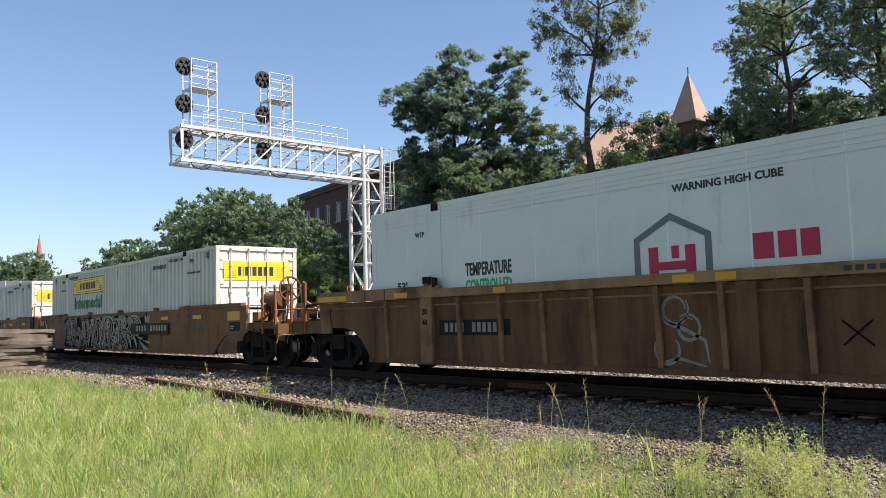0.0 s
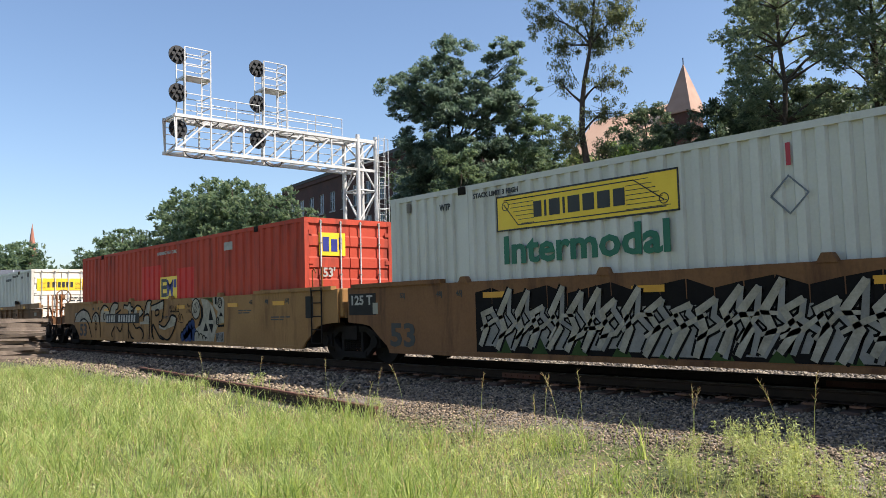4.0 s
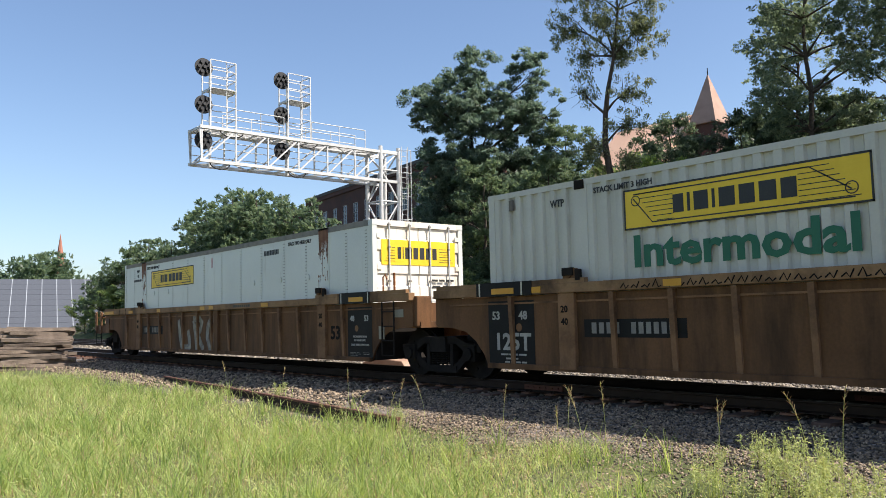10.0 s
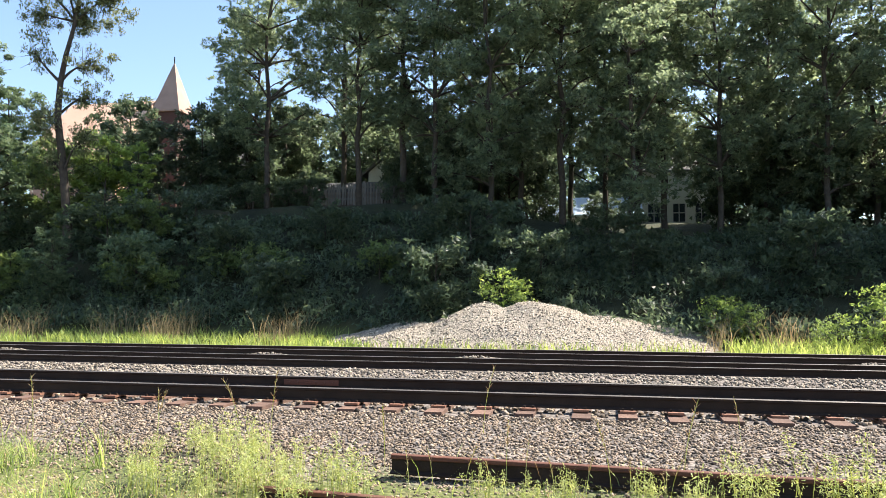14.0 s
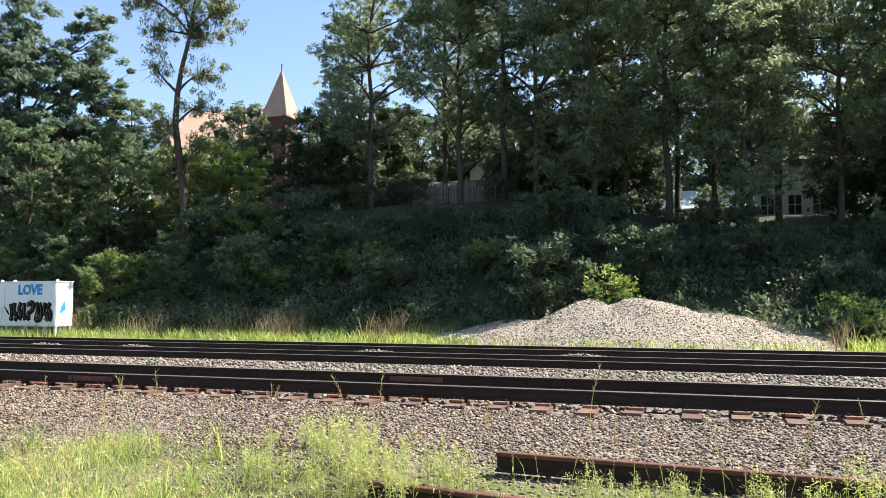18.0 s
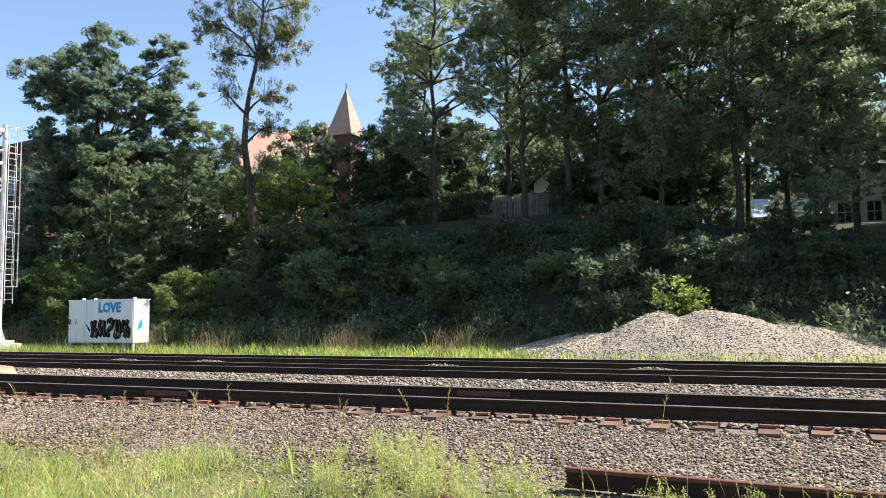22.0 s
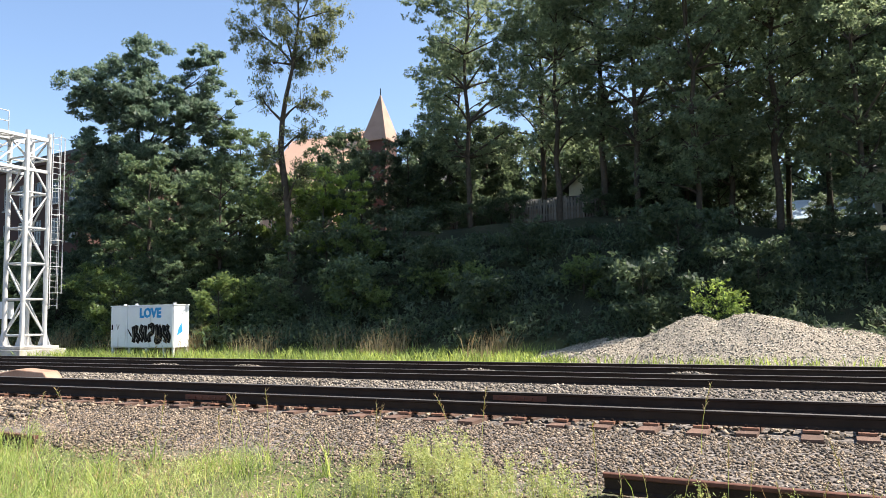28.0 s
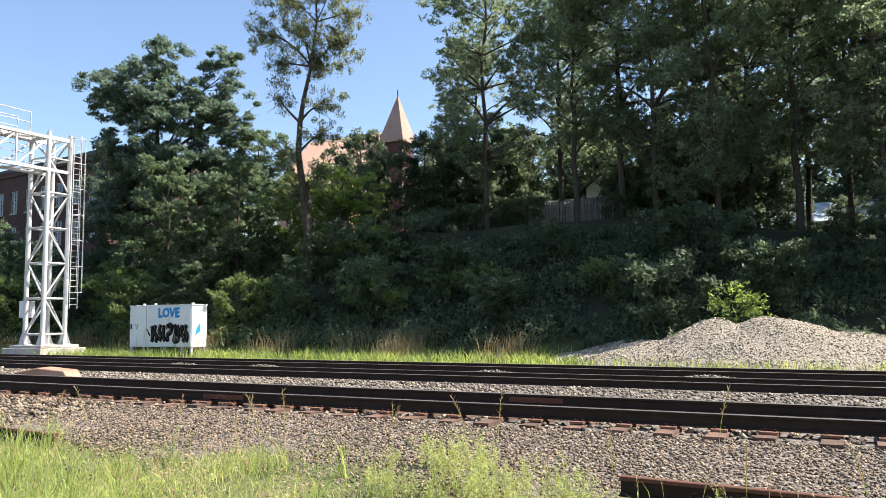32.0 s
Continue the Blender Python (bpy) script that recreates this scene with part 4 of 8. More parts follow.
def marks(name, polys, y, material, parent, label="", thick=0.003, m=None):
    """Flat painted shapes, outlines of (x, z) pairs, on a side that faces -y: a part for each stroke."""
    if name.endswith("s") and not name.endswith("ss"):
        name = name[:-1]
    for stroke in strokes_of(polys):
        g = Geo()
        at = {}
        for p in stroke:
            n = len(p)
            ids = []
            for e in (y - thick, y):
                for u, v in p:
                    key = (round(u, 3), e, round(v, 3))
                    if key not in at:
                        at[key] = len(g.v)
                        g.v.append((u, e, v))
                    ids.append(at[key])
            faces = [tuple(ids[:n]), tuple(reversed(ids[n:]))] + [(ids[(i + 1) % n], ids[i], ids[n + i], ids[n + (i + 1) % n]) for i in range(n)]
            for f in faces:
                if len(set(f)) == len(f):
                    g.f.append(f)
                    g.m.append(0)
        ob = part(name, g, material, parent, label)
        if m is not None:
            ob.matrix_basis = m


def rect(x0, x1, z0, z1):
    return [(x0, z0), (x1, z0), (x1, z1), (x0, z1)]


def disc(cx, cz, r, k=20, sx=1.0):
    return [(cx + sx * r * math.cos(2 * math.pi * i / k), cz + r * math.sin(2 * math.pi * i / k)) for i in range(k)]


def ribbon(pts, w, taper=0.6):
    """Quads along a stroke through (x, z) points, thinner to its ends, kept on the car's side."""
    pts = [(x, max(0.36, z)) for x, z in pts]
    out, n = [], len(pts)
    sides = []
    for i, (x, z) in enumerate(pts):
        a, b = pts[max(0, i - 1)], pts[min(n - 1, i + 1)]
        dx, dz = b[0] - a[0], b[1] - a[1]
        ln = math.hypot(dx, dz) or 1
        ww = w * (1 - taper * abs(2 * i / (n - 1) - 1) ** 2) / 2
        sides.append(((x - dz / ln * ww, z + dx / ln * ww), (x + dz / ln * ww, z - dx / ln * ww)))
    for (a, b), (c, d) in zip(sides[:-1], sides[1:]):
        out.append([b, d, c, a])
    return out


def curl(cx, cz, r, a0, turns, grow=0.0, k=14):
    return [(cx + (r + grow * i / k) * math.cos(a0 + turns * 2 * math.pi * i / k), cz + (r + grow * i / k) * math.sin(a0 + turns * 2 * math.pi * i / k)) for i in range(k + 1)]


def blocks(x0, x1, z0, z1, widths, gap=0.25):
    """A row of plain bars in place of a name or number."""
    total = sum(widths) + gap * (len(widths) - 1)
    k, x, out = (x1 - x0) / total, x0, []
    for w in widths:
        out.append(rect(x, x + w * k, z0, z1))
        x += (w + gap) * k
    return out


def corrugated(x0, x1, z0, z1, y, depth, pitch, material, name, parent, sign=-1):
    """A side sheet of pressed steel with upright trapezoid waves."""
    g = Geo()
    n = max(1, round((x1 - x0) / pitch))
    p = (x1 - x0) / n
    pts = []
    for i in range(n):
        a = x0 + i * p
        pts += [(a, y), (a + 0.40 * p, y), (a + 0.5 * p, y - sign * depth), (a + 0.90 * p, y - sign * depth)]
    pts.append((x1, y))
    for (a, b), (c, d) in zip(pts[:-1], pts[1:]):
        q = [(a, b, z0), (c, d, z0), (c, d, z1), (a, b, z1)]
        g.face(q if sign < 0 else q[::-1])
    return part(name, g, material, parent)


def corner_post(c, x, material):
    for s in (-1, 1):
        part("corner_post", Geo().box(x, x + 0.15, s * 1.295 - (0.12 if s > 0 else 0), s * 1.295 + (0.12 if s < 0 else 0), FLOOR + 0.12, TOP - 0.12), material, c)
        for z in (FLOOR, TOP - 0.12):
            part("corner_casting", Geo().box(x - 0.006, x + 0.156, s * 1.3 - (0.165 if s > 0 else 0), s * 1.3 + (0.165 if s < 0 else 0), z, z + 0.12), material, c)


def name_panel(c, x0, x1, z0, z1, y, ink):
    marks("name_panel", [rect(x0, x1, z0, z1)], y, M_YELLOW, c, "yellow name panel with black border")
    b = 0.028
    marks("panel_border", [rect(x0, x1, z1 - b, z1), rect(x0, x1, z0, z0 + b), rect(x0, x0 + b, z0, z1), rect(x1 - b, x1, z0, z1)], y - 0.003, ink, c)
    w, h = x1 - x0, z1 - z0
    scroll = []
    for i in range(7):
        z = z0 + h * (0.16 + 0.115 * i)
        sh = 0.10 * w * (1 - i / 6)
        scroll.append([(x0 + w * 0.06 + sh, z), (x0 + w * 0.24, z), (x0 + w * 0.24, z + 0.010), (x0 + w * 0.06 + sh, z + 0.010)])
        scroll.append([(x1 - w * 0.25, z), (x1 - w * 0.04 - 0.10 * w * i / 6, z), (x1 - w * 0.04 - 0.10 * w * i / 6, z + 0.010), (x1 - w * 0.25, z + 0.010)])
    scroll += ribbon([(x0 + w * 0.05, z0 + h * 0.75), (x0 + w * 0.14, z0 + h * 0.14), (x1 - w * 0.06, z0 + h * 0.14)], 0.018, 0)
    scroll += ribbon([(x0 + w * 0.05, z1 - h * 0.14), (x1 - w * 0.21, z1 - h * 0.14), (x1 - w * 0.07, z0 + h * 0.3)], 0.018, 0)
    scroll += ribbon(curl(x1 - w * 0.07, z0 + h * 0.33, 0.075, 0, 1), 0.014, 0) + ribbon(curl(x0 + w * 0.06, z1 - h * 0.3, 0.075, 0, 1), 0.014, 0)
    marks("scroll_drawing", scroll, y - 0.004, ink, c)
    marks("name_bar", blocks(x0 + w * 0.24, x0 + w * 0.745, z0 + h * 0.29, z0 + h * 0.72, (0.62, 0.16, 0.8, 0.16, 0.85, 0.8, 0.85, 0.75), 0.22), y - 0.005, ink, c, "plain black bar")


def door_end(c, material, sign_kind):
    """Twin doors with lock rods at the leading end, in the plane x = LEN."""
    x = LEN
    part("header", Geo().box(x - 0.12, x, -1.17, 1.17, TOP - 0.13, TOP), material, c)
    part("door_sill", Geo().box(x - 0.12, x, -1.17, 1.17, FLOOR, FLOOR + 0.15), material, c)
    for s in (-1, 1):
        y0, y1 = (-1.16, -0.012) if s < 0 else (0.012, 1.16)
        zz = FLOOR + 0.16
        n = 5
        hh = (TOP - 0.14 - zz) / n
        fold = [(x - 0.065, zz)]
        for i in range(n):
            a = zz + i * hh
            fold += [(x - 0.012, a), (x - 0.012, a + hh * 0.42), (x - 0.042, a + hh * 0.50), (x - 0.042, a + hh * 0.92)]
        fold += [(x - 0.012, TOP - 0.14), (x - 0.065, TOP - 0.14)]
        part("door", Geo().prism(fold, y0, y1, axis="y"), material, c)
        for yy in ((y0 + 0.30, y1 - 0.28) if s < 0 else (y0 + 0.28, y1 - 0.30)):
            rod = part("lock_rod", Geo().tube((x + 0.022, yy, FLOOR + 0.06), (x + 0.022, yy, TOP - 0.05), 0.019, 8), M_GALV, c)
            g = Geo()
            for z in (FLOOR + 0.1, 1.4, 2.0, 2.75, TOP - 0.1):
                g.box(x - 0.012, x + 0.04, yy - 0.03, yy + 0.03, z - 0.022, z + 0.022)
            part("rod_bracket", g, M_SPRAYGREY, rod)
            part("rod_handle", Geo().beam((x + 0.05, yy, 1.55), (x + 0.05, yy + s * 0.36, 1.50), 0.02, 0.035), M_GALV, rod)
        for z in (0.9, 1.6, 2.3, 3.0):
            part("hinge", Geo().box(x - 0.01, x + 0.012, (1.06 if s > 0 else -1.18), (1.18 if s > 0 else -1.06), z - 0.05, z + 0.05), material, c)
    turn = pose(x - 0.004, 0, 0, 0, 0, 90)
    if sign_kind == "yellow":
        hold = part("door_name_panel", Geo().box(-1.06, 1.06, -0.003, 0.0, 2.36, 2.92), M_YELLOW, c, "yellow name panel across the doors")
        hold.matrix_basis = turn
        marks("door_name_bar", blocks(-0.62, 0.50, 2.50, 2.76, (0.5, 0.12, 0.6, 0.12, 0.7, 0.7, 0.75, 0.65), 0.25), -0.004, M_INK, hold, "plain black bar")
        lines = []
        for i in range(6):
            lines.append(rect(-0.98 + 0.04 * i, -0.70, 2.44 + 0.06 * i, 2.45 + 0.06 * i))
            lines.append(rect(0.58, 0.98 - 0.04 * i, 2.44 + 0.06 * i, 2.45 + 0.06 * i))
        marks("door_scroll_drawing", lines, -0.004, M_INK, hold)
        marks("door_stencils", blocks(0.35, 1.0, 2.0, 2.05, (1, 1, 1.4)) + blocks(0.35, 0.9, 1.86, 1.91, (1, 1)) + blocks(-1.0, -0.35, 1.1, 1.14, (1, 2)), -0.006, M_INK, c, "small black stencil bar", m=turn)


def container_shell(kind_, label):
    c = empty("container", None, label, "shipping container", "containers on the train")
    mat_ = {"red": M_RED, "reefer": M_WHITE_SMOOTH, "riveted": M_WHITE_SMOOTH}.get(kind_, M_WHITE)
    corner_post(c, 0.0, mat_)
    corner_post(c, LEN - 0.15, mat_)
    for s in (-1, 1):
        y0, y1 = sorted((s * 1.295, s * 1.215))
        part("top_rail", Geo().box(0.15, LEN - 0.15, y0, y1, TOP - 0.10, TOP - 0.005), M_ROOF if kind_ in ("riveted",) else mat_, c)
        part("bottom_rail", Geo().box(0.15, LEN - 0.15, y0, y1, FLOOR + 0.01, FLOOR + 0.17), mat_, c)
    part("roof_sheet", Geo().box(0.05, LEN - 0.05, -1.25, 1.25, TOP - 0.05, TOP - 0.02), mat_, c)
    part("floor", Geo().box(0.05, LEN - 0.05, -1.2, 1.2, FLOOR + 0.02, FLOOR + 0.14), M_BLACKIRON, c)
    g = Geo()
    for i in range(8):
        g.box(0.02 + 0.03 * (i % 2), 0.06 + 0.03 * (i % 2), -1.175 + i * 0.294, -1.175 + (i + 1) * 0.294, FLOOR + 0.12, TOP - 0.1)
    part("front_wall", g, mat_, c)
    return c, mat_


def stencils(c, y, kind_="white"):
    if kind_ == "white":
        lettering("stack_stencil", "STACK LIMIT 3 HIGH", 0.125, pose(12.78, y, 3.085), M_INK, c, width=1.15)
        lettering("stack_stencil", "STACK LIMIT 3 HIGH", 0.125, pose(2.42, y, 3.085), M_INK, c, width=1.1)
        for x in (14.35, 1.5):
            lettering("lift_stencil", "WTP", 0.17, pose(x, y, 2.96), M_INK, c, width=0.30)
        marks("number_bar", blocks(11.45, 12.55, 2.93, 3.05, (1, 1, 1, 1, 1.6, 1, 1, 1, 1, 1), 0.55), y, M_INK, c, "plain number bar")


def white_container(s, label, stained=0):
    c, mat_ = container_shell("white", label)
    y = -1.287
    for x0, x1 in ((0.15, 2.0), (2.28, 13.88), (14.16, LEN - 0.15)):
        corrugated(x0, x1, FLOOR + 0.16, TOP - 0.09, y, 0.046, 0.283, M_WHITE, "side_panel", c)
    corrugated(0.15, LEN - 0.15, FLOOR + 0.16, TOP - 0.09, 1.287, 0.036, 0.283, M_WHITE, "side_panel", c, 1)
    for x in (2.0, 13.88):
        part("lifting_post", Geo().box(x, x + 0.28, -1.298, -1.2, FLOOR + 0.1, TOP - 0.02), M_WHITE, c)
        part("lifting_socket", Geo().box(x + 0.04, x + 0.24, -1.325, -1.295, TOP - 0.16, TOP - 0.01), M_BLACKIRON, c, bevel=0.015)
    for x in (0.55, 15.55):
        part("vent", Geo().box(x, x + 0.09, -1.325, -1.28, 3.02, 3.2), M_FENCE, c)
    name_panel(c, 3.0, 6.6, 2.43, 3.045, -1.290, M_INK)
    lettering("side_word", "Intermodal", 0.650, pose(3.12, -1.292, 1.88), M_GREENINK, c, width=3.3)
    stencils(c, -1.292)
    if stained:
        marks("red_tick", [rect(8.13, 8.19, 2.83, 3.12)], -1.292, M_FLAGRED, c, "red paint tick")
        pl = ribbon([(8.15 - 0.24, 2.46), (8.15, 2.70), (8.39, 2.46), (8.15, 2.22), (7.91, 2.46)], 0.03, 0)
        marks("placard_frame", pl, -1.294, M_GREYINK, c, "empty diamond placard frame")
    else:
        marks("red_tick", [rect(8.13, 8.19, 2.83, 3.12)], -1.292, M_FLAGRED, c, "red paint tick")
        marks("lift_bars", blocks(14.15, 15.1, 2.64, 2.70, (0.5, 2, 1)) + blocks(1.2, 2.0, 2.64, 2.70, (0.5, 2, 1)), -1.292, M_INK, c)
    # door paint is lighter than the sides, with sunlight put into it
    door_end(c, M_SUNNEDDOOR, "yellow")
    MOVING.append((c, s))


def riveted_container(s):
    c, mat_ = container_shell("riveted", "older white riveted container with rust-stained lifting posts")
    part("side_sheet", Geo().box(0.15, LEN - 0.15, -1.285, -1.24, FLOOR + 0.16, TOP - 0.10), M_WHITE_SMOOTH, c)
    part("side_sheet", Geo().box(0.15, LEN - 0.15, 1.24, 1.285, FLOOR + 0.16, TOP - 0.10), M_WHITE_SMOOTH, c)
    part("grey_top_band", Geo().box(0.15, LEN - 0.15, -1.300, -1.285, TOP - 0.13, TOP - 0.004), M_SPRAYGREY, c, "dull grey upper rail")
    for x in (0.12, 1.05, 3.42, 4.69, 5.94, 7.2, 8.45, 9.7, 10.95, 12.2, 13.3, 15.1, 15.9):
        part("seam_strip", Geo().box(x - 0.035, x + 0.035, -1.289, -1.283, FLOOR + 0.16, TOP - 0.13), M_WHITE_SMOOTH, c)
        g = Geo()
        for k in range(34):
            z = FLOOR + 0.19 + k * 0.075
            for u in (-0.024, 0.024):
                g.box(x + u - 0.009, x + u + 0.009, -1.296, -1.288, z, z + 0.018)
        tagged(part("rivet_row", g, M_SPRAYGREY, c), kind="stuff")
    for x in (1.80, 13.9):
        part("lifting_post", Geo().box(x, x + 0.46, -1.300, -1.2, FLOOR + 0.1, TOP - 0.01), M_WHITE_SMOOTH, c)
        r = random.Random(int(x * 10))
        rust = []
        for k in range(26):
            a, z = x + r.uniform(0.01, 0.43), r.uniform(1.95, 3.1)
            q = r.uniform(0.012, 0.035)
            rust.append(disc(a, z, q, 7, r.uniform(0.6, 1.3)))
            if k % 2:
                l = r.uniform(0.08, 0.32)
                rust.append([(a - 0.004, z - l), (a + 0.004, z - l), (a + q * 0.45, z), (a - q * 0.45, z)])
        for k in range(7):
            a, l = x + 0.05 + 0.06 * k, r.uniform(0.12, 0.5)
            rust.append([(a - 0.008, 3.12 - l), (a + 0.006, 3.12 - l), (a + 0.034, 3.14), (a + 0.03, 3.30), (a - 0.035, 3.30), (a - 0.034, 3.14)])
        marks("rust_stain", rust, -1.301, M_PLATE, c, "rust-brown spots and runs")
    for x in (3.0, 4.3, 10.5, 12.0, 13.4):
        part("inspection_cap", Geo().tube((x, -1.285, 2.22), (x, -1.305, 2.22), 0.075, 14), M_WHITE_SMOOTH, c)
    name_panel(c, 2.75, 6.40, 2.38, 2.975, -1.2895, M_INK)
    lettering("stack_stencil", "STACK TWO HIGH ONLY", 0.125, pose(2.33, -1.290, 3.06), M_INK, c, width=1.15)
    lettering("stack_stencil", "STACK TWO HIGH ONLY", 0.125, pose(12.4, -1.290, 3.06), M_INK, c, width=1.15)
    lettering("lift_stencil", "WTP", 0.14, pose(1.28, -1.290, 3.0), M_INK, c, width=0.26)
    lettering("lift_stencil", "OR", 0.14, pose(1.34, -1.290, 2.84), M_INK, c, width=0.16)
    marks("lift_bars", blocks(1.0, 1.75, 2.68, 2.76, (0.5, 1.6, 1, 1)), -1.290, M_INK, c)
    marks("number_bar", blocks(11.1, 11.9, 2.9, 3.03, (1, 1, 1, 1, 1.4, 1, 1, 1, 1, 1), 0.5), -1.290, M_INK, c, "plain number bar")
    marks("red_tick", [rect(7.75, 7.81, 2.8, 3.08)], -1.290, M_FLAGRED, c, "red paint tick")
    # the same door paint with sunlight in its colour
    door_end(c, M_SUNNEDDOOR, "yellow")
    MOVING.append((c, s))


def red_container(s):
    c, mat_ = container_shell("red", "dull red corrugated container with brighter red patches")
    for x0, x1 in ((0.15, 2.15), (2.43, 13.7), (13.98, LEN - 0.15)):
        corrugated(x0, x1, FLOOR + 0.16, TOP - 0.09, -1.287, 0.04, 0.40, M_RED, "side_panel", c)
    corrugated(0.15, LEN - 0.15, FLOOR + 0.16, TOP - 0.09, 1.287, 0.04, 0.40, M_RED, "side_panel", c, 1)
    for x in (2.15, 13.7):
        part("lifting_post", Geo().box(x, x + 0.28, -1.298, -1.2, FLOOR + 0.1, TOP - 0.02), M_RED, c)
        part("lifting_socket", Geo().box(x + 0.04, x + 0.24, -1.325, -1.295, TOP - 0.16, TOP - 0.01), M_BLACKIRON, c, bevel=0.015)
    wave = (13.7 - 2.43) / 28
    for k0, k1, z1 in ((9, 13, 2.70), (16, 19, 2.52)):
        corrugated(2.43 + k0 * wave, 2.43 + k1 * wave, 1.62, z1, -1.2895, 0.04, wave, M_RED_BRIGHT, "fresh_patch", c)["label"] = "brighter red repainted patch"
    marks("emblem_plate", [rect(7.59, 8.87, 1.62, 2.30)], -1.291, M_YELLOW, c, "yellow emblem plate")
    marks("emblem_bar", [rect(7.68, 8.10, 1.68, 2.24)], -1.294, M_INK, c, "dark emblem shape")
    marks("emblem_bar", [[(8.14, 1.7), (8.22, 1.7), (8.34, 2.05), (8.46, 1.7), (8.54, 1.7), (8.6, 2.2), (8.52, 2.2), (8.34, 1.9), (8.2, 2.2), (8.1, 2.2)], rect(8.62, 8.82, 1.95, 2.2)], -1.294, M_BLUEINK, c, "blue emblem shape")
    marks("emblem_gaps", [rect(7.8, 8.10, 1.80, 1.92), rect(7.8, 8.10, 2.04, 2.14)], -1.296, M_YELLOW, c)
    lettering("high_stencil", "WARNING HIGH CUBE", 0.14, pose(7.34, -1.291, 3.0), M_PALEINK, c, width=1.5)
    marks("white_label", [rect(12.0, 12.5, 2.84, 3.06)], -1.291, M_PALEINK, c, "plain white label")
    door_end(c, M_RED, "none")
    t = pose(LEN - 0.004, 0, 0, 0, 0, 90)
    marks("door_emblem", [rect(-0.9, -0.15, 2.45, 3.0)], -0.002, M_YELLOW, c, "yellow emblem plate on the door", m=t)
    marks("door_emblem_bars", [rect(-0.8, -0.62, 2.55, 2.9), rect(-0.56, -0.38, 2.55, 2.85), rect(-0.34, -0.24, 2.6, 2.9)], -0.006, M_BLUEINK, c, m=t)
    lettering("size_stencil", "53'", 0.3, t @ pose(-0.8, -0.004, 1.95), M_PALEINK, c)
    MOVING.append((c, s))


def reefer_container(s):
    c, mat_ = container_shell("reefer", "smooth white temperature controlled container with dark red and grey emblem")
    part("side_sheet", Geo().box(0.15, LEN - 0.15, -1.287, -1.22, FLOOR + 0.16, TOP - 0.10), M_WHITE_SMOOTH, c)
    part("side_sheet", Geo().box(0.15, LEN - 0.15, 1.22, 1.287, FLOOR + 0.16, TOP - 0.10), M_WHITE_SMOOTH, c)
    part("upper_moulding", Geo().box(0.15, LEN - 0.15, -1.297, -1.287, 3.0, 3.03), M_WHITE_SMOOTH, c)
    part("ribbed_band", Geo().box(0.15, LEN - 0.15, -1.294, -1.287, 3.08, 3.10).box(0.15, LEN - 0.15, -1.294, -1.287, 3.15, 3.17), M_WHITE_SMOOTH, c)
    for x in (1.2, 3.3, 4.6, 5.9, 7.15, 8.4, 9.65, 10.9, 12.2, 13.4, 15.0):
        part("panel_seam", Geo().box(x - 0.012, x + 0.012, -1.290, -1.286, FLOOR + 0.16, TOP - 0.1), M_CABINET, c)
    for x in (1.95, 13.9):
        part("lifting_post", Geo().box(x, x + 0.28, -1.302, -1.2, FLOOR + 0.1, TOP - 0.01), M_WHITE_SMOOTH, c)
        part("lifting_socket", Geo().box(x + 0.03, x + 0.22, -1.33, -1.3, TOP - 0.16, TOP - 0.01), M_BLACKIRON, c, bevel=0.015)
    for k in range(12):
        part("roof_clip", Geo().box(0.5 + k * 1.3, 0.8 + k * 1.3, -1.27, -1.2, TOP - 0.01, TOP + 0.03), M_BLACKIRON, c)
    y = -1.2905
    lettering("high_stencil", "WARNING HIGH CUBE", 0.15, pose(7.26, y, 2.84), M_INK, c, width=1.62)
    lettering("cargo_word", "TEMPERATURE", 0.32, pose(2.88, y, 1.90), M_INK, c, width=1.17)
    lettering("cargo_word", "CONTROLLED", 0.32, pose(2.88, y, 1.60), M_BRIGHTGREEN, c, width=1.17)
    lettering("lift_stencil", "WTP", 0.14, pose(1.45, y, 2.72), M_INK, c, width=0.28)
    lettering("size_stencil", "53'", 0.2, pose(0.85, y, 1.72), M_INK, c, width=0.32)
    hut = ribbon([(6.62, 1.4), (6.62, 2.2), (7.2, 2.50), (7.78, 2.2), (7.78, 1.4)], 0.11, 0)
    marks("emblem_outline", hut, y, M_GREYINK, c, "grey house-shaped emblem outline")
    marks("emblem_bar", [rect(6.82, 6.98, 1.4, 2.08), rect(7.08, 7.2, 1.4, 1.7), rect(7.2, 7.32, 1.9, 2.08), rect(7.42, 7.58, 1.4, 2.08), rect(6.98, 7.42, 1.74, 1.86)], y, M_REDINK, c, "crimson emblem bar")
    marks("name_bar", blocks(8.42, 9.28, 1.80, 2.14, (1, 0.85, 0.85), 0.2) + blocks(8.1, 9.6, 1.40, 1.70, (1, 0.7, 0.9, 0.8, 0.9), 0.2), y, M_REDINK, c, "plain crimson bar")
    door_end(c, M_WHITE_SMOOTH, "none")
    MOVING.append((c, s))


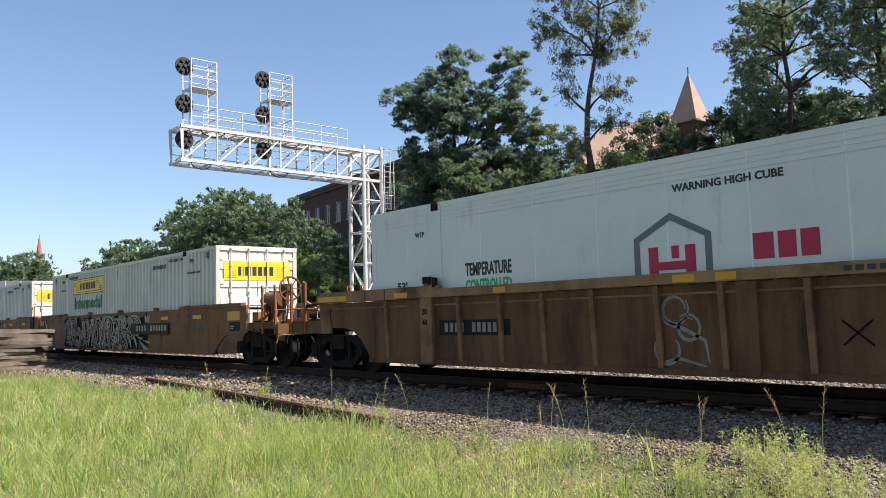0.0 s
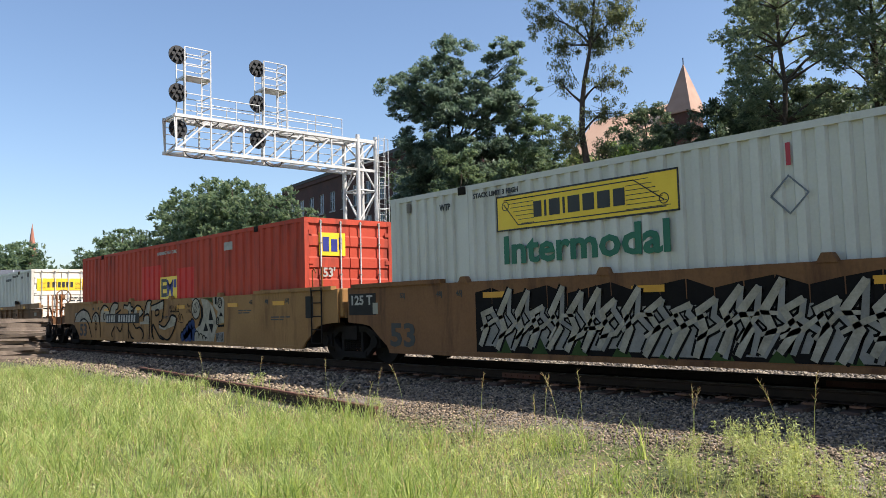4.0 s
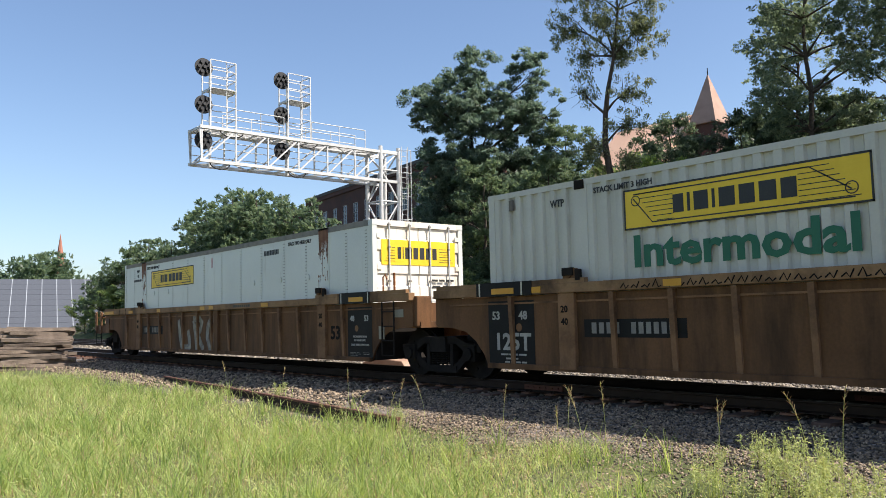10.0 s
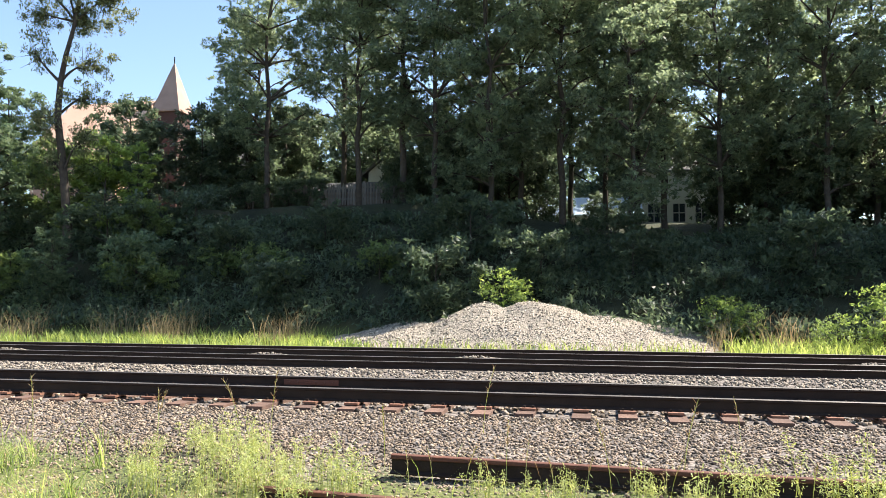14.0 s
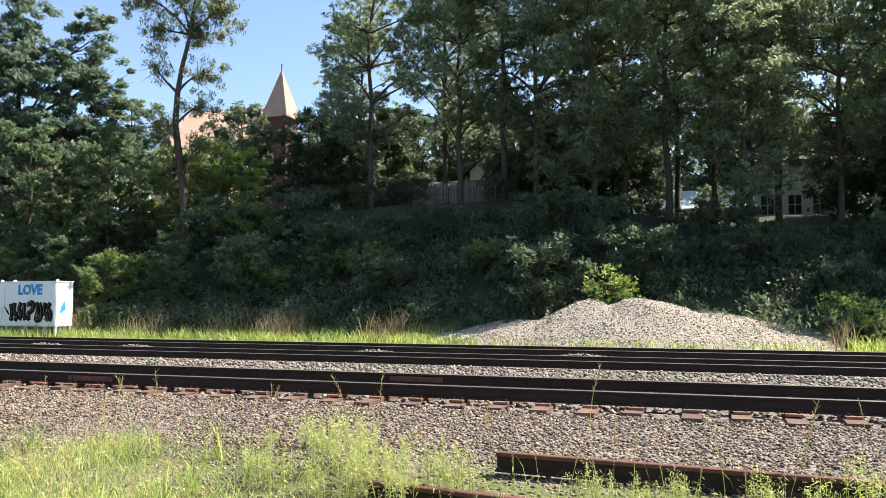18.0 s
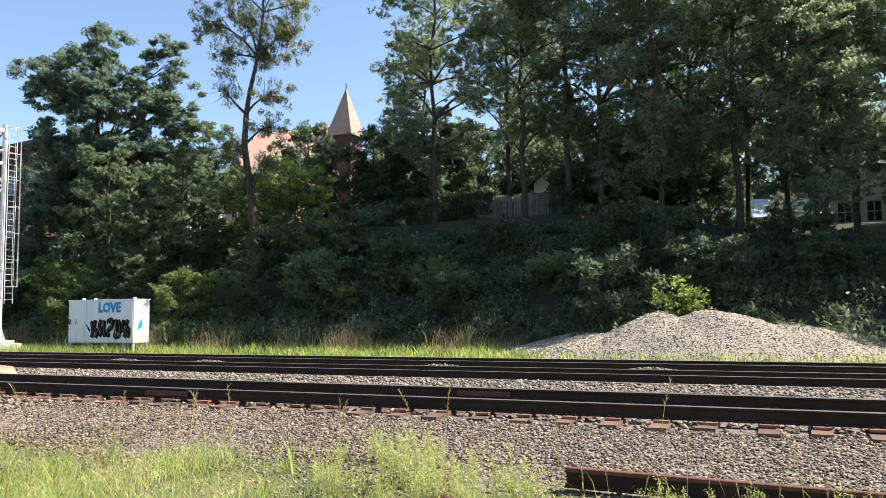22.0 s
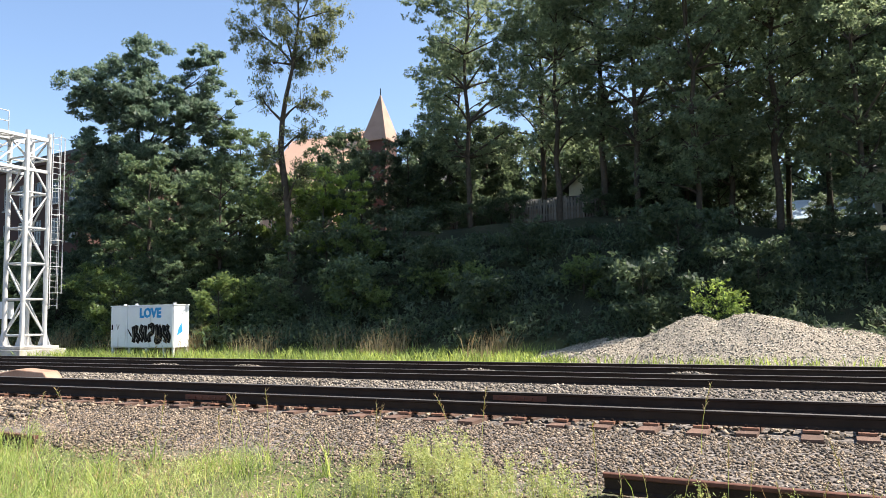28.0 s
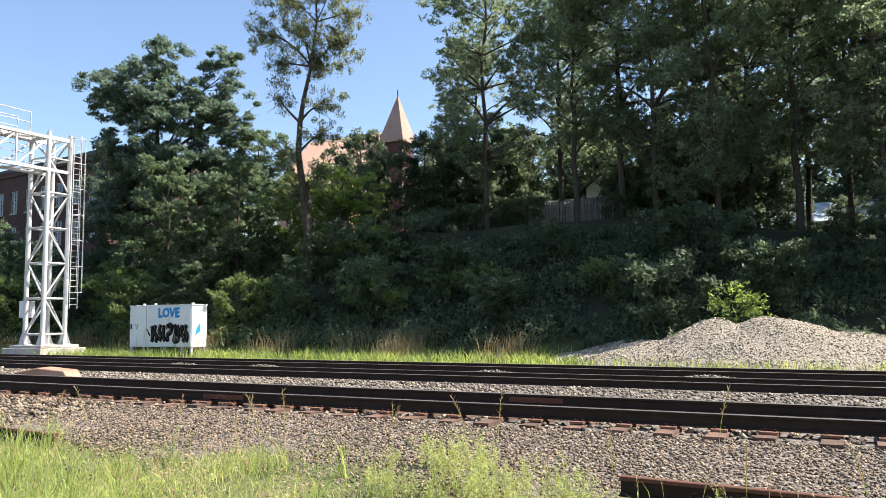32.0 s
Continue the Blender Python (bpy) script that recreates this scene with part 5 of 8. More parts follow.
# ---- trucks and cars ----
def wheelset_mesh():
    g = Geo()
    for s in (-1, 1):
        g.tube((0, s * 0.70, 0), (0, s * 0.835, 0), 0.47, 28)
        g.tube((0, s * 0.66, 0), (0, s * 0.70, 0), 0.50, 28)
        g.tube((0, s * 0.83, 0), (0, s * 0.87, 0), 0.14, 12)
        for k in range(3):
            a = k * 2.094
            g.box(-0.03 + 0.3 * math.cos(a), 0.03 + 0.3 * math.cos(a), min(s * 0.835, s * 0.85), max(s * 0.835, s * 0.85), -0.03 + 0.3 * math.sin(a), 0.03 + 0.3 * math.sin(a))
    g.tube((0, -0.95, 0), (0, 0.95, 0), 0.085, 10)
    return g.mesh("wheelset", M_BLACKIRON)


def truck_meshes():
    """Cast side frame with window openings round the springs; nests of coil springs."""
    side = Geo()
    side.prism([(-1.2, 0.50), (-0.72, 0.52), (-0.5, 0.66), (0.5, 0.66), (0.72, 0.52), (1.2, 0.50), (1.2, 0.64), (0.8, 0.68), (0.48, 0.80), (-0.48, 0.80), (-0.8, 0.68), (-1.2, 0.64)], -0.07, 0.07, axis="y")
    for q in (-1, 1):
        side.prism([(q * 1.02, 0.46), (q * 0.86, 0.42), (q * 0.50, 0.12), (q * 0.40, 0.12), (q * 0.40, 0.25), (q * 0.56, 0.34), (q * 0.78, 0.56)][::q], -0.06, 0.06, axis="y")
        side.box(q * 0.36 - 0.045, q * 0.36 + 0.045, -0.07, 0.07, 0.22, 0.68)
        side.box(q * 0.915 - 0.17, q * 0.915 + 0.17, -0.12, 0.12, 0.34, 0.64)
        side.tube((q * 0.915, -0.17, 0.47), (q * 0.915, 0.17, 0.47), 0.12, 12)
    side.box(-0.5, 0.5, -0.08, 0.08, 0.11, 0.24)
    coil = Geo().path([(0.062 * math.cos(2 * math.pi * i / 8), 0.062 * math.sin(2 * math.pi * i / 8), 0.25 + 0.27 * i / 48) for i in range(49)], 0.014, 4)
    return side.mesh("side_frame", M_BLACKIRON), coil.mesh("coil_spring", M_BLACKIRON)


WHEELSET = wheelset_mesh()
FRAME_MESH, SPRING_MESH = truck_meshes()


def truck(car, x):
    t = empty("truck")
    t.parent = car
    t.matrix_basis = pose(x, 0, 0)
    for s in (-1, 1):
        part("side_frame", FRAME_MESH, None, t).matrix_basis = pose(0, s * 1.0, 0)
        for u in (-0.22, -0.07, 0.07, 0.22):
            part("coil_spring", SPRING_MESH, None, t).matrix_basis = pose(u, s * 1.0, 0)
    part("bolster", Geo().box(-0.24, 0.24, -1.12, 1.12, 0.5, 0.80), M_BLACKIRON, t)
    for u in (-0.915, 0.915):
        w = part("wheelset", WHEELSET, None, t)
        w.matrix_basis = pose(u, 0, 0.47)
        WHEELS.append((w, u))
    part("brake_beam", Geo().beam((-0.42, -0.8, 0.35), (-0.42, 0.8, 0.35), 0.08, 0.1).beam((0.42, -0.8, 0.35), (0.42, 0.8, 0.35), 0.08, 0.1), M_BLACKIRON, t)


def grab_iron(car, x, z0, z1, y, material, out=-0.07):
    return part("grab_iron", Geo().path([(x, y, z0), (x, y + out, z0), (x, y + out, z1), (x, y, z1)], 0.013, 6), material, car)


def cut_profile(x0, x1, top):
    return [(x0, top), (x0, 0.88), (-0.95, 0.85), (-0.66, 0.80), (-0.12, 0.42), (0.0, 0.28), (16.15, 0.28), (16.27, 0.42), (16.81, 0.80), (17.1, 0.85), (x1, 0.88), (x1, top)]


def side_profile(x0, x1, top):
    return [(x0, top), (x0, 1.0), (-0.95, 0.97), (-0.62, 0.90), (-0.36, 0.74), (-0.14, 0.50), (-0.02, 0.28), (16.17, 0.28), (16.29, 0.50), (16.51, 0.74), (16.77, 0.90), (17.1, 0.97), (x1, 1.0), (x1, top)]


def coupler_end(car, x, d, paint, wheel, tank, tall=2.07):
    """Platform, posts and coupler at a car's end. d: +1 for the leading end."""
    e = x + d * 1.4
    paint = M_CARBROWN
    lo, hi = sorted((x, e))
    part("end_platform", Geo().box(lo, hi, -1.05, 1.05, 0.98, 1.05), paint, car)
    z_beam = 0.86 if d < 0 else 0.99
    for s in (-1, 1):
        part("platform_beam", Geo().box(lo, hi, s * 1.25 - 0.04, s * 1.25 + 0.04, z_beam, 1.13).box(lo, hi, s * 1.25 - 0.06, s * 1.25 + 0.06, 1.12, 1.15), paint, car)
    part("end_sill", Geo().box(min(e, e + d * 0.12), max(e, e + d * 0.12), -1.3, 1.3, 0.85, 1.1), paint, car)
    deck = Geo()
    for k in range(7):
        deck.box(lo, hi, -1.0 + k * 0.3, -0.9 + k * 0.3, 1.05, 1.07)
    part("walk_grating", deck, M_CARRIB, car)
    for s in (-1, 1):
        for px in (e - d * 0.02, e - d * 0.66):
            wide_ = [(px - 0.034, 0.86), (px + 0.034, 0.86), (px + 0.030, tall - 0.06), (px + 0.018, tall), (px - 0.018, tall), (px - 0.030, tall - 0.06)]
            part("corner_upright", Geo().prism(wide_, s * 1.3 - 0.025, s * 1.3 + 0.025, axis="y"), M_RUSTORANGE if tall > 1.8 else paint, car)
            part("upright_rail", Geo().path([(px + d * 0.10, s * 1.33, tall - 0.72), (px + d * 0.10, s * 1.34, tall - 0.05), (px + d * 0.03, s * 1.33, tall + 0.01), (px - d * 0.03, s * 1.33, tall - 0.03)], 0.016, 6), M_GRABTAN, car, "tan hand grip")
        st = Geo()
        for z in (0.42, 0.68):
            st.tube((e - d * 0.02, s * 1.3, z), (e - d * 0.66, s * 1.3, z), 0.015, 6)
        st.tube((e - d * 0.02, s * 1.3, 0.42), (e - d * 0.02, s * 1.3, 0.95), 0.015, 6).tube((e - d * 0.66, s * 1.3, 0.42), (e - d * 0.66, s * 1.3, 0.95), 0.015, 6)
        part("sill_step", st, M_BLACKIRON, car)
        part("top_rail", Geo().beam((e - d * 0.66, s * 1.27, 1.50), (x, s * 1.27, 1.52), 0.05, 0.06), M_BLACKIRON, car)
        part("pipe_rail", Geo().path([(e - d * 0.8, s * 1.1, 1.42), (e - d * 1.1, s * 0.9, 1.36), (x - d * 0.1, s * 0.8, 1.33)], 0.03, 7), paint, car)
        part("brake_rod", Geo().path([(e - d * 0.95, s * 0.7, 1.12), (e - d * 1.02, s * 0.72, 1.28), (e - d * 0.95, s * 0.74, 1.44)], 0.028, 7), M_GRABTAN, car)
        part("brake_pipe", Geo().path([(e - d * 0.9, s * 0.5, 1.10), (e - d * 1.1, s * 0.55, 1.20), (e - d * 1.25, s * 0.6, 1.17), (e - d * 1.3, s * 0.62, 1.30)], 0.022, 6), M_GRABTAN, car)
    part("cross_rail", Geo().tube((e - d * 0.05, -1.28, 1.45), (e - d * 0.05, 1.28, 1.45), 0.016, 6), M_RUSTORANGE, car)
    part("cross_beam", Geo().box(min(x - d * 0.3, x + d * 0.6), max(x - d * 0.3, x + d * 0.6), -0.5, 0.5, 1.05, 1.22), M_CARBROWN, car)
    cp = Geo().box(min(e, e + d * 0.3), max(e, e + d * 0.3), -0.13, 0.13, 0.64, 0.86)
    cp.prism([(e + d * 0.26, -0.2), (e + d * 0.46, -0.22), (e + d * 0.52, -0.05), (e + d * 0.40, 0.02), (e + d * 0.50, 0.2), (e + d * 0.26, 0.2)][::d], 0.58, 0.92, axis="z")
    part("coupler", cp, M_BLACKIRON, car)
    part("air_hose", Geo().path([(e + d * 0.1, -0.35, 0.75), (e + d * 0.3, -0.35, 0.55), (e + d * 0.38, -0.33, 0.30), (e + d * 0.42, -0.3, 0.18)], 0.03, 7), M_BLACKIRON, car)
    part("uncoupling_lever", Geo().path([(e + d * 0.12, -1.35, 0.62), (e + d * 0.14, -1.30, 0.82), (e + d * 0.2, -0.3, 0.86), (e + d * 0.3, -0.1, 0.95)], 0.009, 6), M_GRABTAN, car)
    for s in (-1, 1):
        part("post_brace", Geo().beam((e - d * 0.62, s * 1.26, 1.62), (e - d * 1.25, s * 0.95, 1.16), 0.05, 0.035), M_GRABTAN, car, "tan diagonal brace")
        part("grab_iron", Geo().path([(x + d * 0.05, s * 1.3, 1.2), (x + d * 0.12, s * 1.36, 1.2), (x + d * 0.12, s * 1.36, 1.5), (x + d * 0.02, s * 1.3, 1.5)], 0.014, 6), M_GRABTAN, car)
    part("brake_cylinder", Geo().tube((e - d * 0.95, 0.35, 1.26), (e - d * 0.35, 0.35, 1.26), 0.12, 14), M_BLACKIRON, car)
    part("brake_lever", Geo().beam((e - d * 0.9, -0.62, 1.12), (e - d * 0.2, -0.2, 1.2), 0.03, 0.08), M_CARRIB, car)
    if wheel:
        part("chain_guard", Geo().prism([(e - d * 0.75, 0.62), (e - d * 0.25, 0.62), (e - d * 0.30, 1.0), (e - d * 0.70, 1.0)][::d], -0.9, -0.86, axis="y"), M_CARRIB, car)
    rack = Geo()
    for k in range(9):
        rack.box(min(e - d * (0.72 + 0.07 * k), e - d * (0.68 + 0.07 * k)), max(e - d * (0.72 + 0.07 * k), e - d * (0.68 + 0.07 * k)), -1.22, -1.0, 1.15, 1.19)
    part("tread_grating", rack, M_BLACKIRON, car)
    if wheel:
        wx = e - d * 0.12
        part("brake_stand", Geo().box(wx - 0.22, wx - 0.15, -0.92, -0.85, 1.05, 2.1).box(wx - 0.24, wx + 0.0, -0.96, -0.78, 1.86, 2.10), M_CARBROWN, car)
        rim = Geo().path([(wx + 0.06, -0.85 + 0.30 * math.cos(a), 1.98 + 0.30 * math.sin(a)) for a in [2 * math.pi * i / 20 for i in range(21)]], 0.024, 7)
        for k in range(7):
            a = k * 2 * math.pi / 7
            rim.beam((wx + 0.05, -0.85, 1.98), (wx + 0.06, -0.85 + 0.29 * math.cos(a), 1.98 + 0.29 * math.sin(a)), 0.05, 0.015)
        rim.tube((wx - 0.02, -0.85, 1.98), (wx + 0.10, -0.85, 1.98), 0.07, 12)
        part("brake_wheel", rim, M_CARRIB, car, "rusty spoked hand brake wheel")
        part("brake_chain", Geo().path([(wx - 0.05, -0.85, 1.7), (wx - 0.06, -0.88, 1.2), (wx - 0.08, -0.9, 0.6)], 0.02, 5), M_BLACKIRON, car)
    if tank:
        part("air_tank", Geo().tube((x - d * 0.35, -0.6, 1.72), (x + d * 0.55, -0.6, 1.72), 0.20, 18), M_CARBROWN, car, smooth=False, bevel=0.03)
        for u in (-0.15, 0.25):
            part("tank_saddle", Geo().box(x + u, x + u + 0.10, -0.8, -0.4, 1.05, 1.6), paint, car)
        part("valve_box", Geo().box(x + d * 0.1 - 0.12, x + d * 0.1 + 0.2, -1.2, -0.9, 1.1, 1.42), M_CARTAN, car, bevel=0.02)


def joint_end(car, x, d, paint):
    """Bulkhead and drawbar where two wells share a truck."""
    lo, hi = sorted((x - d * 0.9, x + d * 0.12))
    part("end_bulkhead", Geo().box(lo, hi, -1.25, 1.25, 0.98, 1.10).box(lo, lo + 0.08, -1.25, 1.25, 1.1, 1.5), paint, car)
    part("drawbar_casting", Geo().prism([(x, 0.75), (x + d * 0.25, 0.75), (x + d * 0.25, 1.05), (x, 1.45), (x - d * 0.3, 1.45), (x - d * 0.3, 0.75)][::d], -0.32, 0.32, axis="y"), M_RUSTORANGE, car, bevel=0.03)
    part("end_casting", Geo().box(min(x - d * 0.28, x + d * 0.1), max(x - d * 0.28, x + d * 0.1), -1.33, -0.95, 1.0, 1.62), paint, car, bevel=0.03)
    part("end_casting", Geo().box(min(x - d * 0.28, x + d * 0.1), max(x - d * 0.28, x + d * 0.1), 0.95, 1.33, 1.0, 1.62), paint, car, bevel=0.03)


def end_ladder(car, x, paint):
    g = Geo()
    for u in (0.0, 0.42):
        g.tube((x + u, -1.43, 0.42), (x + u, -1.43, 1.66), 0.02, 6)
    for z in (0.42, 0.72, 1.02, 1.32, 1.60):
        g.tube((x, -1.43, z), (x + 0.42, -1.43, z), 0.014, 6)
    part("end_ladder", g, M_BLACKIRON, car)
    hr = Geo().path([(x + 0.02, -1.40, 1.6), (x + 0.02, -1.40, 2.05), (x + 0.10, -1.40, 2.10), (x + 0.16, -1.40, 2.0)], 0.016, 6)
    hr.tube((x + 0.42, -1.40, 1.6), (x + 0.42, -1.40, 2.12), 0.026, 6)
    part("ladder_handrail", hr, M_RUSTORANGE, car)


def stencil_panel(car, x0, x1, y, left):
    marks("stencil_panel", [rect(x0, x1, 0.32, 1.44)], y, M_BLACKPANEL, car, "black stencil panel")
    part("black_chord", Geo().box(x0 - 0.2, x1 + 0.05, -1.470, -1.456, 1.525, 1.765), M_BLACKPANEL, car, "black painted stretch of chord")
    part("reflector", Geo().box(x0 + 0.2, x0 + 0.75, -1.476, -1.470, 1.56, 1.66), M_YELREFLECT, car, "amber reflector strip")
    for u in (x0 - 0.13, x0 + 0.92):
        part("white_stripe", Geo().box(u, u + 0.035, -1.474, -1.470, 1.53, 1.76), M_SPRAYWHITE, car)
    y -= 0.004
    if left:
        lettering("size_stencil", "53", 0.20, pose(x0 + 0.10, y, 1.12), M_PALEINK, car)
        lettering("size_stencil", "48", 0.20, pose(x1 - 0.36, y, 1.12), M_PALEINK, car)
        lettering("load_stencil", "125T", 0.40, pose(x0 + 0.14, y, 0.60), M_PALEINK, car, width=x1 - x0 - 0.22)
        marks("notice_bars", blocks(x0 + 0.3, x1 - 0.2, 0.50, 0.53, (2, 1, 1, 2)) + blocks(x0 + 0.42, x1 - 0.4, 0.43, 0.46, (1, 1)) + blocks(x0 + 0.4, x1 - 0.2, 0.37, 0.40, (1, 2, 1)), y, M_PALEINK, car)
    else:
        lettering("size_stencil", "48", 0.17, pose(x0 + 0.10, y, 1.14), M_PALEINK, car)
        lettering("size_stencil", "53", 0.17, pose(x1 - 0.30, y, 1.14), M_PALEINK, car)
        mid = (x0 + x1) / 2
        lettering("brake_notice", "SPECIAL BRAKE BEAM", 0.06, pose(mid - 0.27, y, 0.78), M_PALEINK, car, width=0.54)
        lettering("brake_notice", "SEE BADGE PLATE", 0.06, pose(mid - 0.22, y, 0.70), M_PALEINK, car, width=0.44)
        lettering("brake_notice", "2 INCH TREAD COMPO. SHOES", 0.06, pose(mid - 0.34, y, 0.60), M_PALEINK, car, width=0.70)
        marks("notice_bars", blocks(x0 + 0.1, x0 + 0.45, 0.445, 0.455, (2, 1)) + blocks(x0 + 0.1, x0 + 0.5, 0.415, 0.425, (1, 2)) + blocks(x0 + 0.1, x0 + 0.38, 0.385, 0.395, (2, 1)) + blocks(x1 - 0.35, x1 - 0.1, 0.445, 0.455, (2, 1)) + blocks(x1 - 0.33, x1 - 0.12, 0.415, 0.425, (1, 1)), y, M_SPRAYGREY, car)
    marks("round_decal", [disc((x0 + x1) / 2 + (0.2 if left else -0.12), 0.98, 0.07)], y, M_CARRIB, car, "faded round decal")


def ribbed_car(s, rear, front, label, index, graffiti=None):
    car = empty("well_car", None, label, "railway car", "articulated well cars")
    x0 = -1.45 if rear == "joint" else -1.95
    x1 = 17.62 if front == "joint" else 18.1
    paint = M_CARBROWN
    for sd in (-1, 1):
        g = Geo().prism(side_profile(x0, x1, 1.52), sd * 1.345 - 0.02, sd * 1.345 + 0.02, axis="y")
        part("side_plate", g, paint, car)
        y0, y1 = sorted((sd * 1.30, sd * 1.46))
        part("top_chord", Geo().box(x0, x1, y0, y1, 1.53, 1.69), M_CARCHORD, car, "dusty tan top chord", bevel=0.012)
        part("chord_ledge", Geo().box(x0 + 0.4, x1 - 0.4, *sorted((sd * 1.345, sd * 1.385)), 1.38, 1.41), M_CARRIB, car)
        part("bottom_sill", Geo().box(0.0, 16.15, *sorted((sd * 1.345, sd * 1.42)), 0.27, 0.36), paint, car)
        y0, y1 = sorted((sd * 1.36, sd * 1.455))
        for k in range(2):
            wx = (1.72, 14.05)[k]
            part("post", Geo().box(wx, wx + 0.34, *sorted((sd * 1.36, sd * 1.44)), 0.30, 1.53), M_CARRIB, car, bevel=0.01)
        part("end_lip", Geo().box(x0 + 0.1, 2.3, y0, y1, 1.69, 1.76), M_CARCHORD, car)
        part("end_lip", Geo().box(14.0, x1 - 0.1, y0, y1, 1.69, 1.76), M_CARCHORD, car)
    rib = Geo().prism([(-1.455, 1.52), (-1.36, 1.52), (-1.36, 0.33), (-1.40, 0.33)], -0.042, 0.042).mesh("side_rib", M_CARRIB)
    for x in (0.62, 2.80, 3.85, 4.83, 5.85, 7.00, 8.0, 9.15, 10.2, 11.2, 12.15, 13.1, 15.1):
        part("side_rib", rib, None, car).matrix_basis = pose(x, 0, 0)
    part("wide_rib", Geo().box(8.22, 8.5, -1.44, -1.36, 0.30, 1.52), paint, car)
    part("well_floor", Geo().box(0.0, 16.15, -1.3, 1.3, 0.29, FLOOR - 0.002), M_BLACKIRON, car)
    for x in (-1.25, 16.15):
        # added black sheet, no real part: darkens the view through the wheel cutout
        part("added_dark_backing", Geo().box(x, x + 1.25, 1.02, 1.06, 0.30, 1.0), M_BLACKIRON, car)
        part("draft_sill", Geo().box(x, x + 1.3, -0.22, 0.22, 0.62, 1.0), M_BLACKIRON, car)
    for x in (-0.14, 16.2):
        part("well_end_plate", Geo().box(x, x + 0.09, -1.32, 1.32, 0.30, 1.12), M_BLACKIRON, car)
    for x, w in ((0.95, 0.42), (3.75, 0.30), (7.3, 0.34), (7.95, 0.30), (11.25, 0.38), (15.45, 0.42)):
        part("reflector", Geo().box(x, x + w, -1.466, -1.458, 1.555, 1.655), M_YELREFLECT, car, "amber reflector strip")
    for x in (-0.05, 0.62, 15.0, 15.9):
        part("chord_joint", Geo().box(x - 0.012, x + 0.012, -1.464, -1.458, 1.53, 1.76), M_BLACKIRON, car)
    if rear == "coupler":
        part("reflector", Geo().box(-1.87, -0.75, -1.466, -1.458, 1.555, 1.67), M_YELREFLECT, car, "amber reflector strip")
        brk = Geo().prism([(-1.85, 1.38), (-1.5, 1.38), (-1.46, 0.86), (-1.88, 0.86)], -1.40, -1.345, axis="y").box(-1.76, -1.60, -1.406, -1.40, 0.93, 1.12)
        part("end_bracket", brk, M_CARRIB, car, bevel=0.01)
    for x in (1.78, 13.95):
        part("guide_cap", Geo().box(x + 0.08, x + 0.30, -1.485, -1.40, 1.80, 1.93).box(x + 0.33, x + 0.44, -1.46, -1.40, 1.72, 1.90), M_BLACKIRON, car, bevel=0.012)
        br = Geo().prism([(x + 0.06, 1.69), (x + 0.36, 1.69), (x + 0.34, 1.84), (x + 0.30, 1.92), (x + 0.12, 1.92), (x + 0.08, 1.84)], -1.45, -1.33, axis="y").tube((x + 0.2, -1.475, 1.81), (x + 0.2, -1.32, 1.81), 0.055, 10)
        part("lift_guide", br, M_CARBROWN, car, bevel=0.01)
    for x, txt in ((1.78, "20"), (1.78, "40"), (14.12, "20"), (14.12, "40")):
        lettering("length_stencil", txt, 0.15, pose(x, -1.4425, 1.22 if txt == "20" else 1.02), M_BLACKIRON, car)
    if rear == "joint":
        stencil_panel(car, 0.0, 1.12, -1.367, True)
        joint_end(car, x0, -1, paint)
        truck(car, -1.76)
    else:
        coupler_end(car, x0, -1, paint, False, False, 1.68 if index == 6 else 2.07)
        truck(car, -1.62)
    if front == "joint":
        stencil_panel(car, 15.25, 16.2, -1.367, False)
        joint_end(car, x1, 1, paint)
        end_ladder(car, 16.65, paint)
    else:
        coupler_end(car, x1, 1, paint, True, False)
        truck(car, 18.15)
        lettering("size_stencil", "53", 0.34, pose(15.2, -1.368, 0.82), M_BLACKIRON, car)
    part("card_holder", Geo().box(16.45, 16.65, -1.375, -1.366, 0.75, 1.02), M_CARD, car, "pale card holder")
    part("data_plate", Geo().box(17.0, 17.32, -1.375, -1.366, 1.2, 1.36), M_CARD, car, "pale data plate")
    marks("number_patch", [rect(2.2, 4.05, 0.82, 1.10)], -1.3665, M_BLACKPANEL, car, "dark number patch")
    marks("number_bar", blocks(2.35, 2.88, 0.88, 1.05, (1, 1, 1, 1), 0.55) + blocks(3.1, 3.85, 0.88, 1.05, (1, 1, 1, 1, 1, 1), 0.55), -1.370, M_SPRAYGREY, car, "plain number bar")
    marks("chord_number_bars", blocks(9.6, 10.6, 1.575, 1.64, (1, 1, 1, 1, 0.8, 1, 1, 1), 0.4), -1.461, M_INK, car)
    y = -1.3672
    if graffiti == "letters":
        lt = [[(5.42, 1.28), (5.55, 0.75), (5.68, 0.45), (6.0, 0.40), (6.32, 0.44)], [(6.34, 0.38), (6.28, 0.72), (6.18, 0.95)],
              [(6.62, 1.25), (6.78, 0.8), (6.86, 0.36)], [(6.60, 1.28), (7.0, 1.34), (7.25, 1.18), (7.12, 0.95), (6.78, 0.86)], [(6.95, 0.86), (7.12, 0.6), (7.35, 0.38)],
              [(8.15, 1.22), (7.95, 1.32), (7.70, 1.10), (7.64, 0.75), (7.80, 0.44), (8.05, 0.46), (8.14, 0.80), (7.92, 0.82)]]
        for k, pts in enumerate(lt):
            for dx, w, mt in ((0.0, 0.22, M_LETTERDUST), (0.03, 0.04, M_SPRAYCREAM)):
                marks("graffiti_letter", ribbon([(u + dx, v) for u, v in pts], w, 0.15), y - (0.001 if dx else 0) - 0.0004 * k, mt, car)
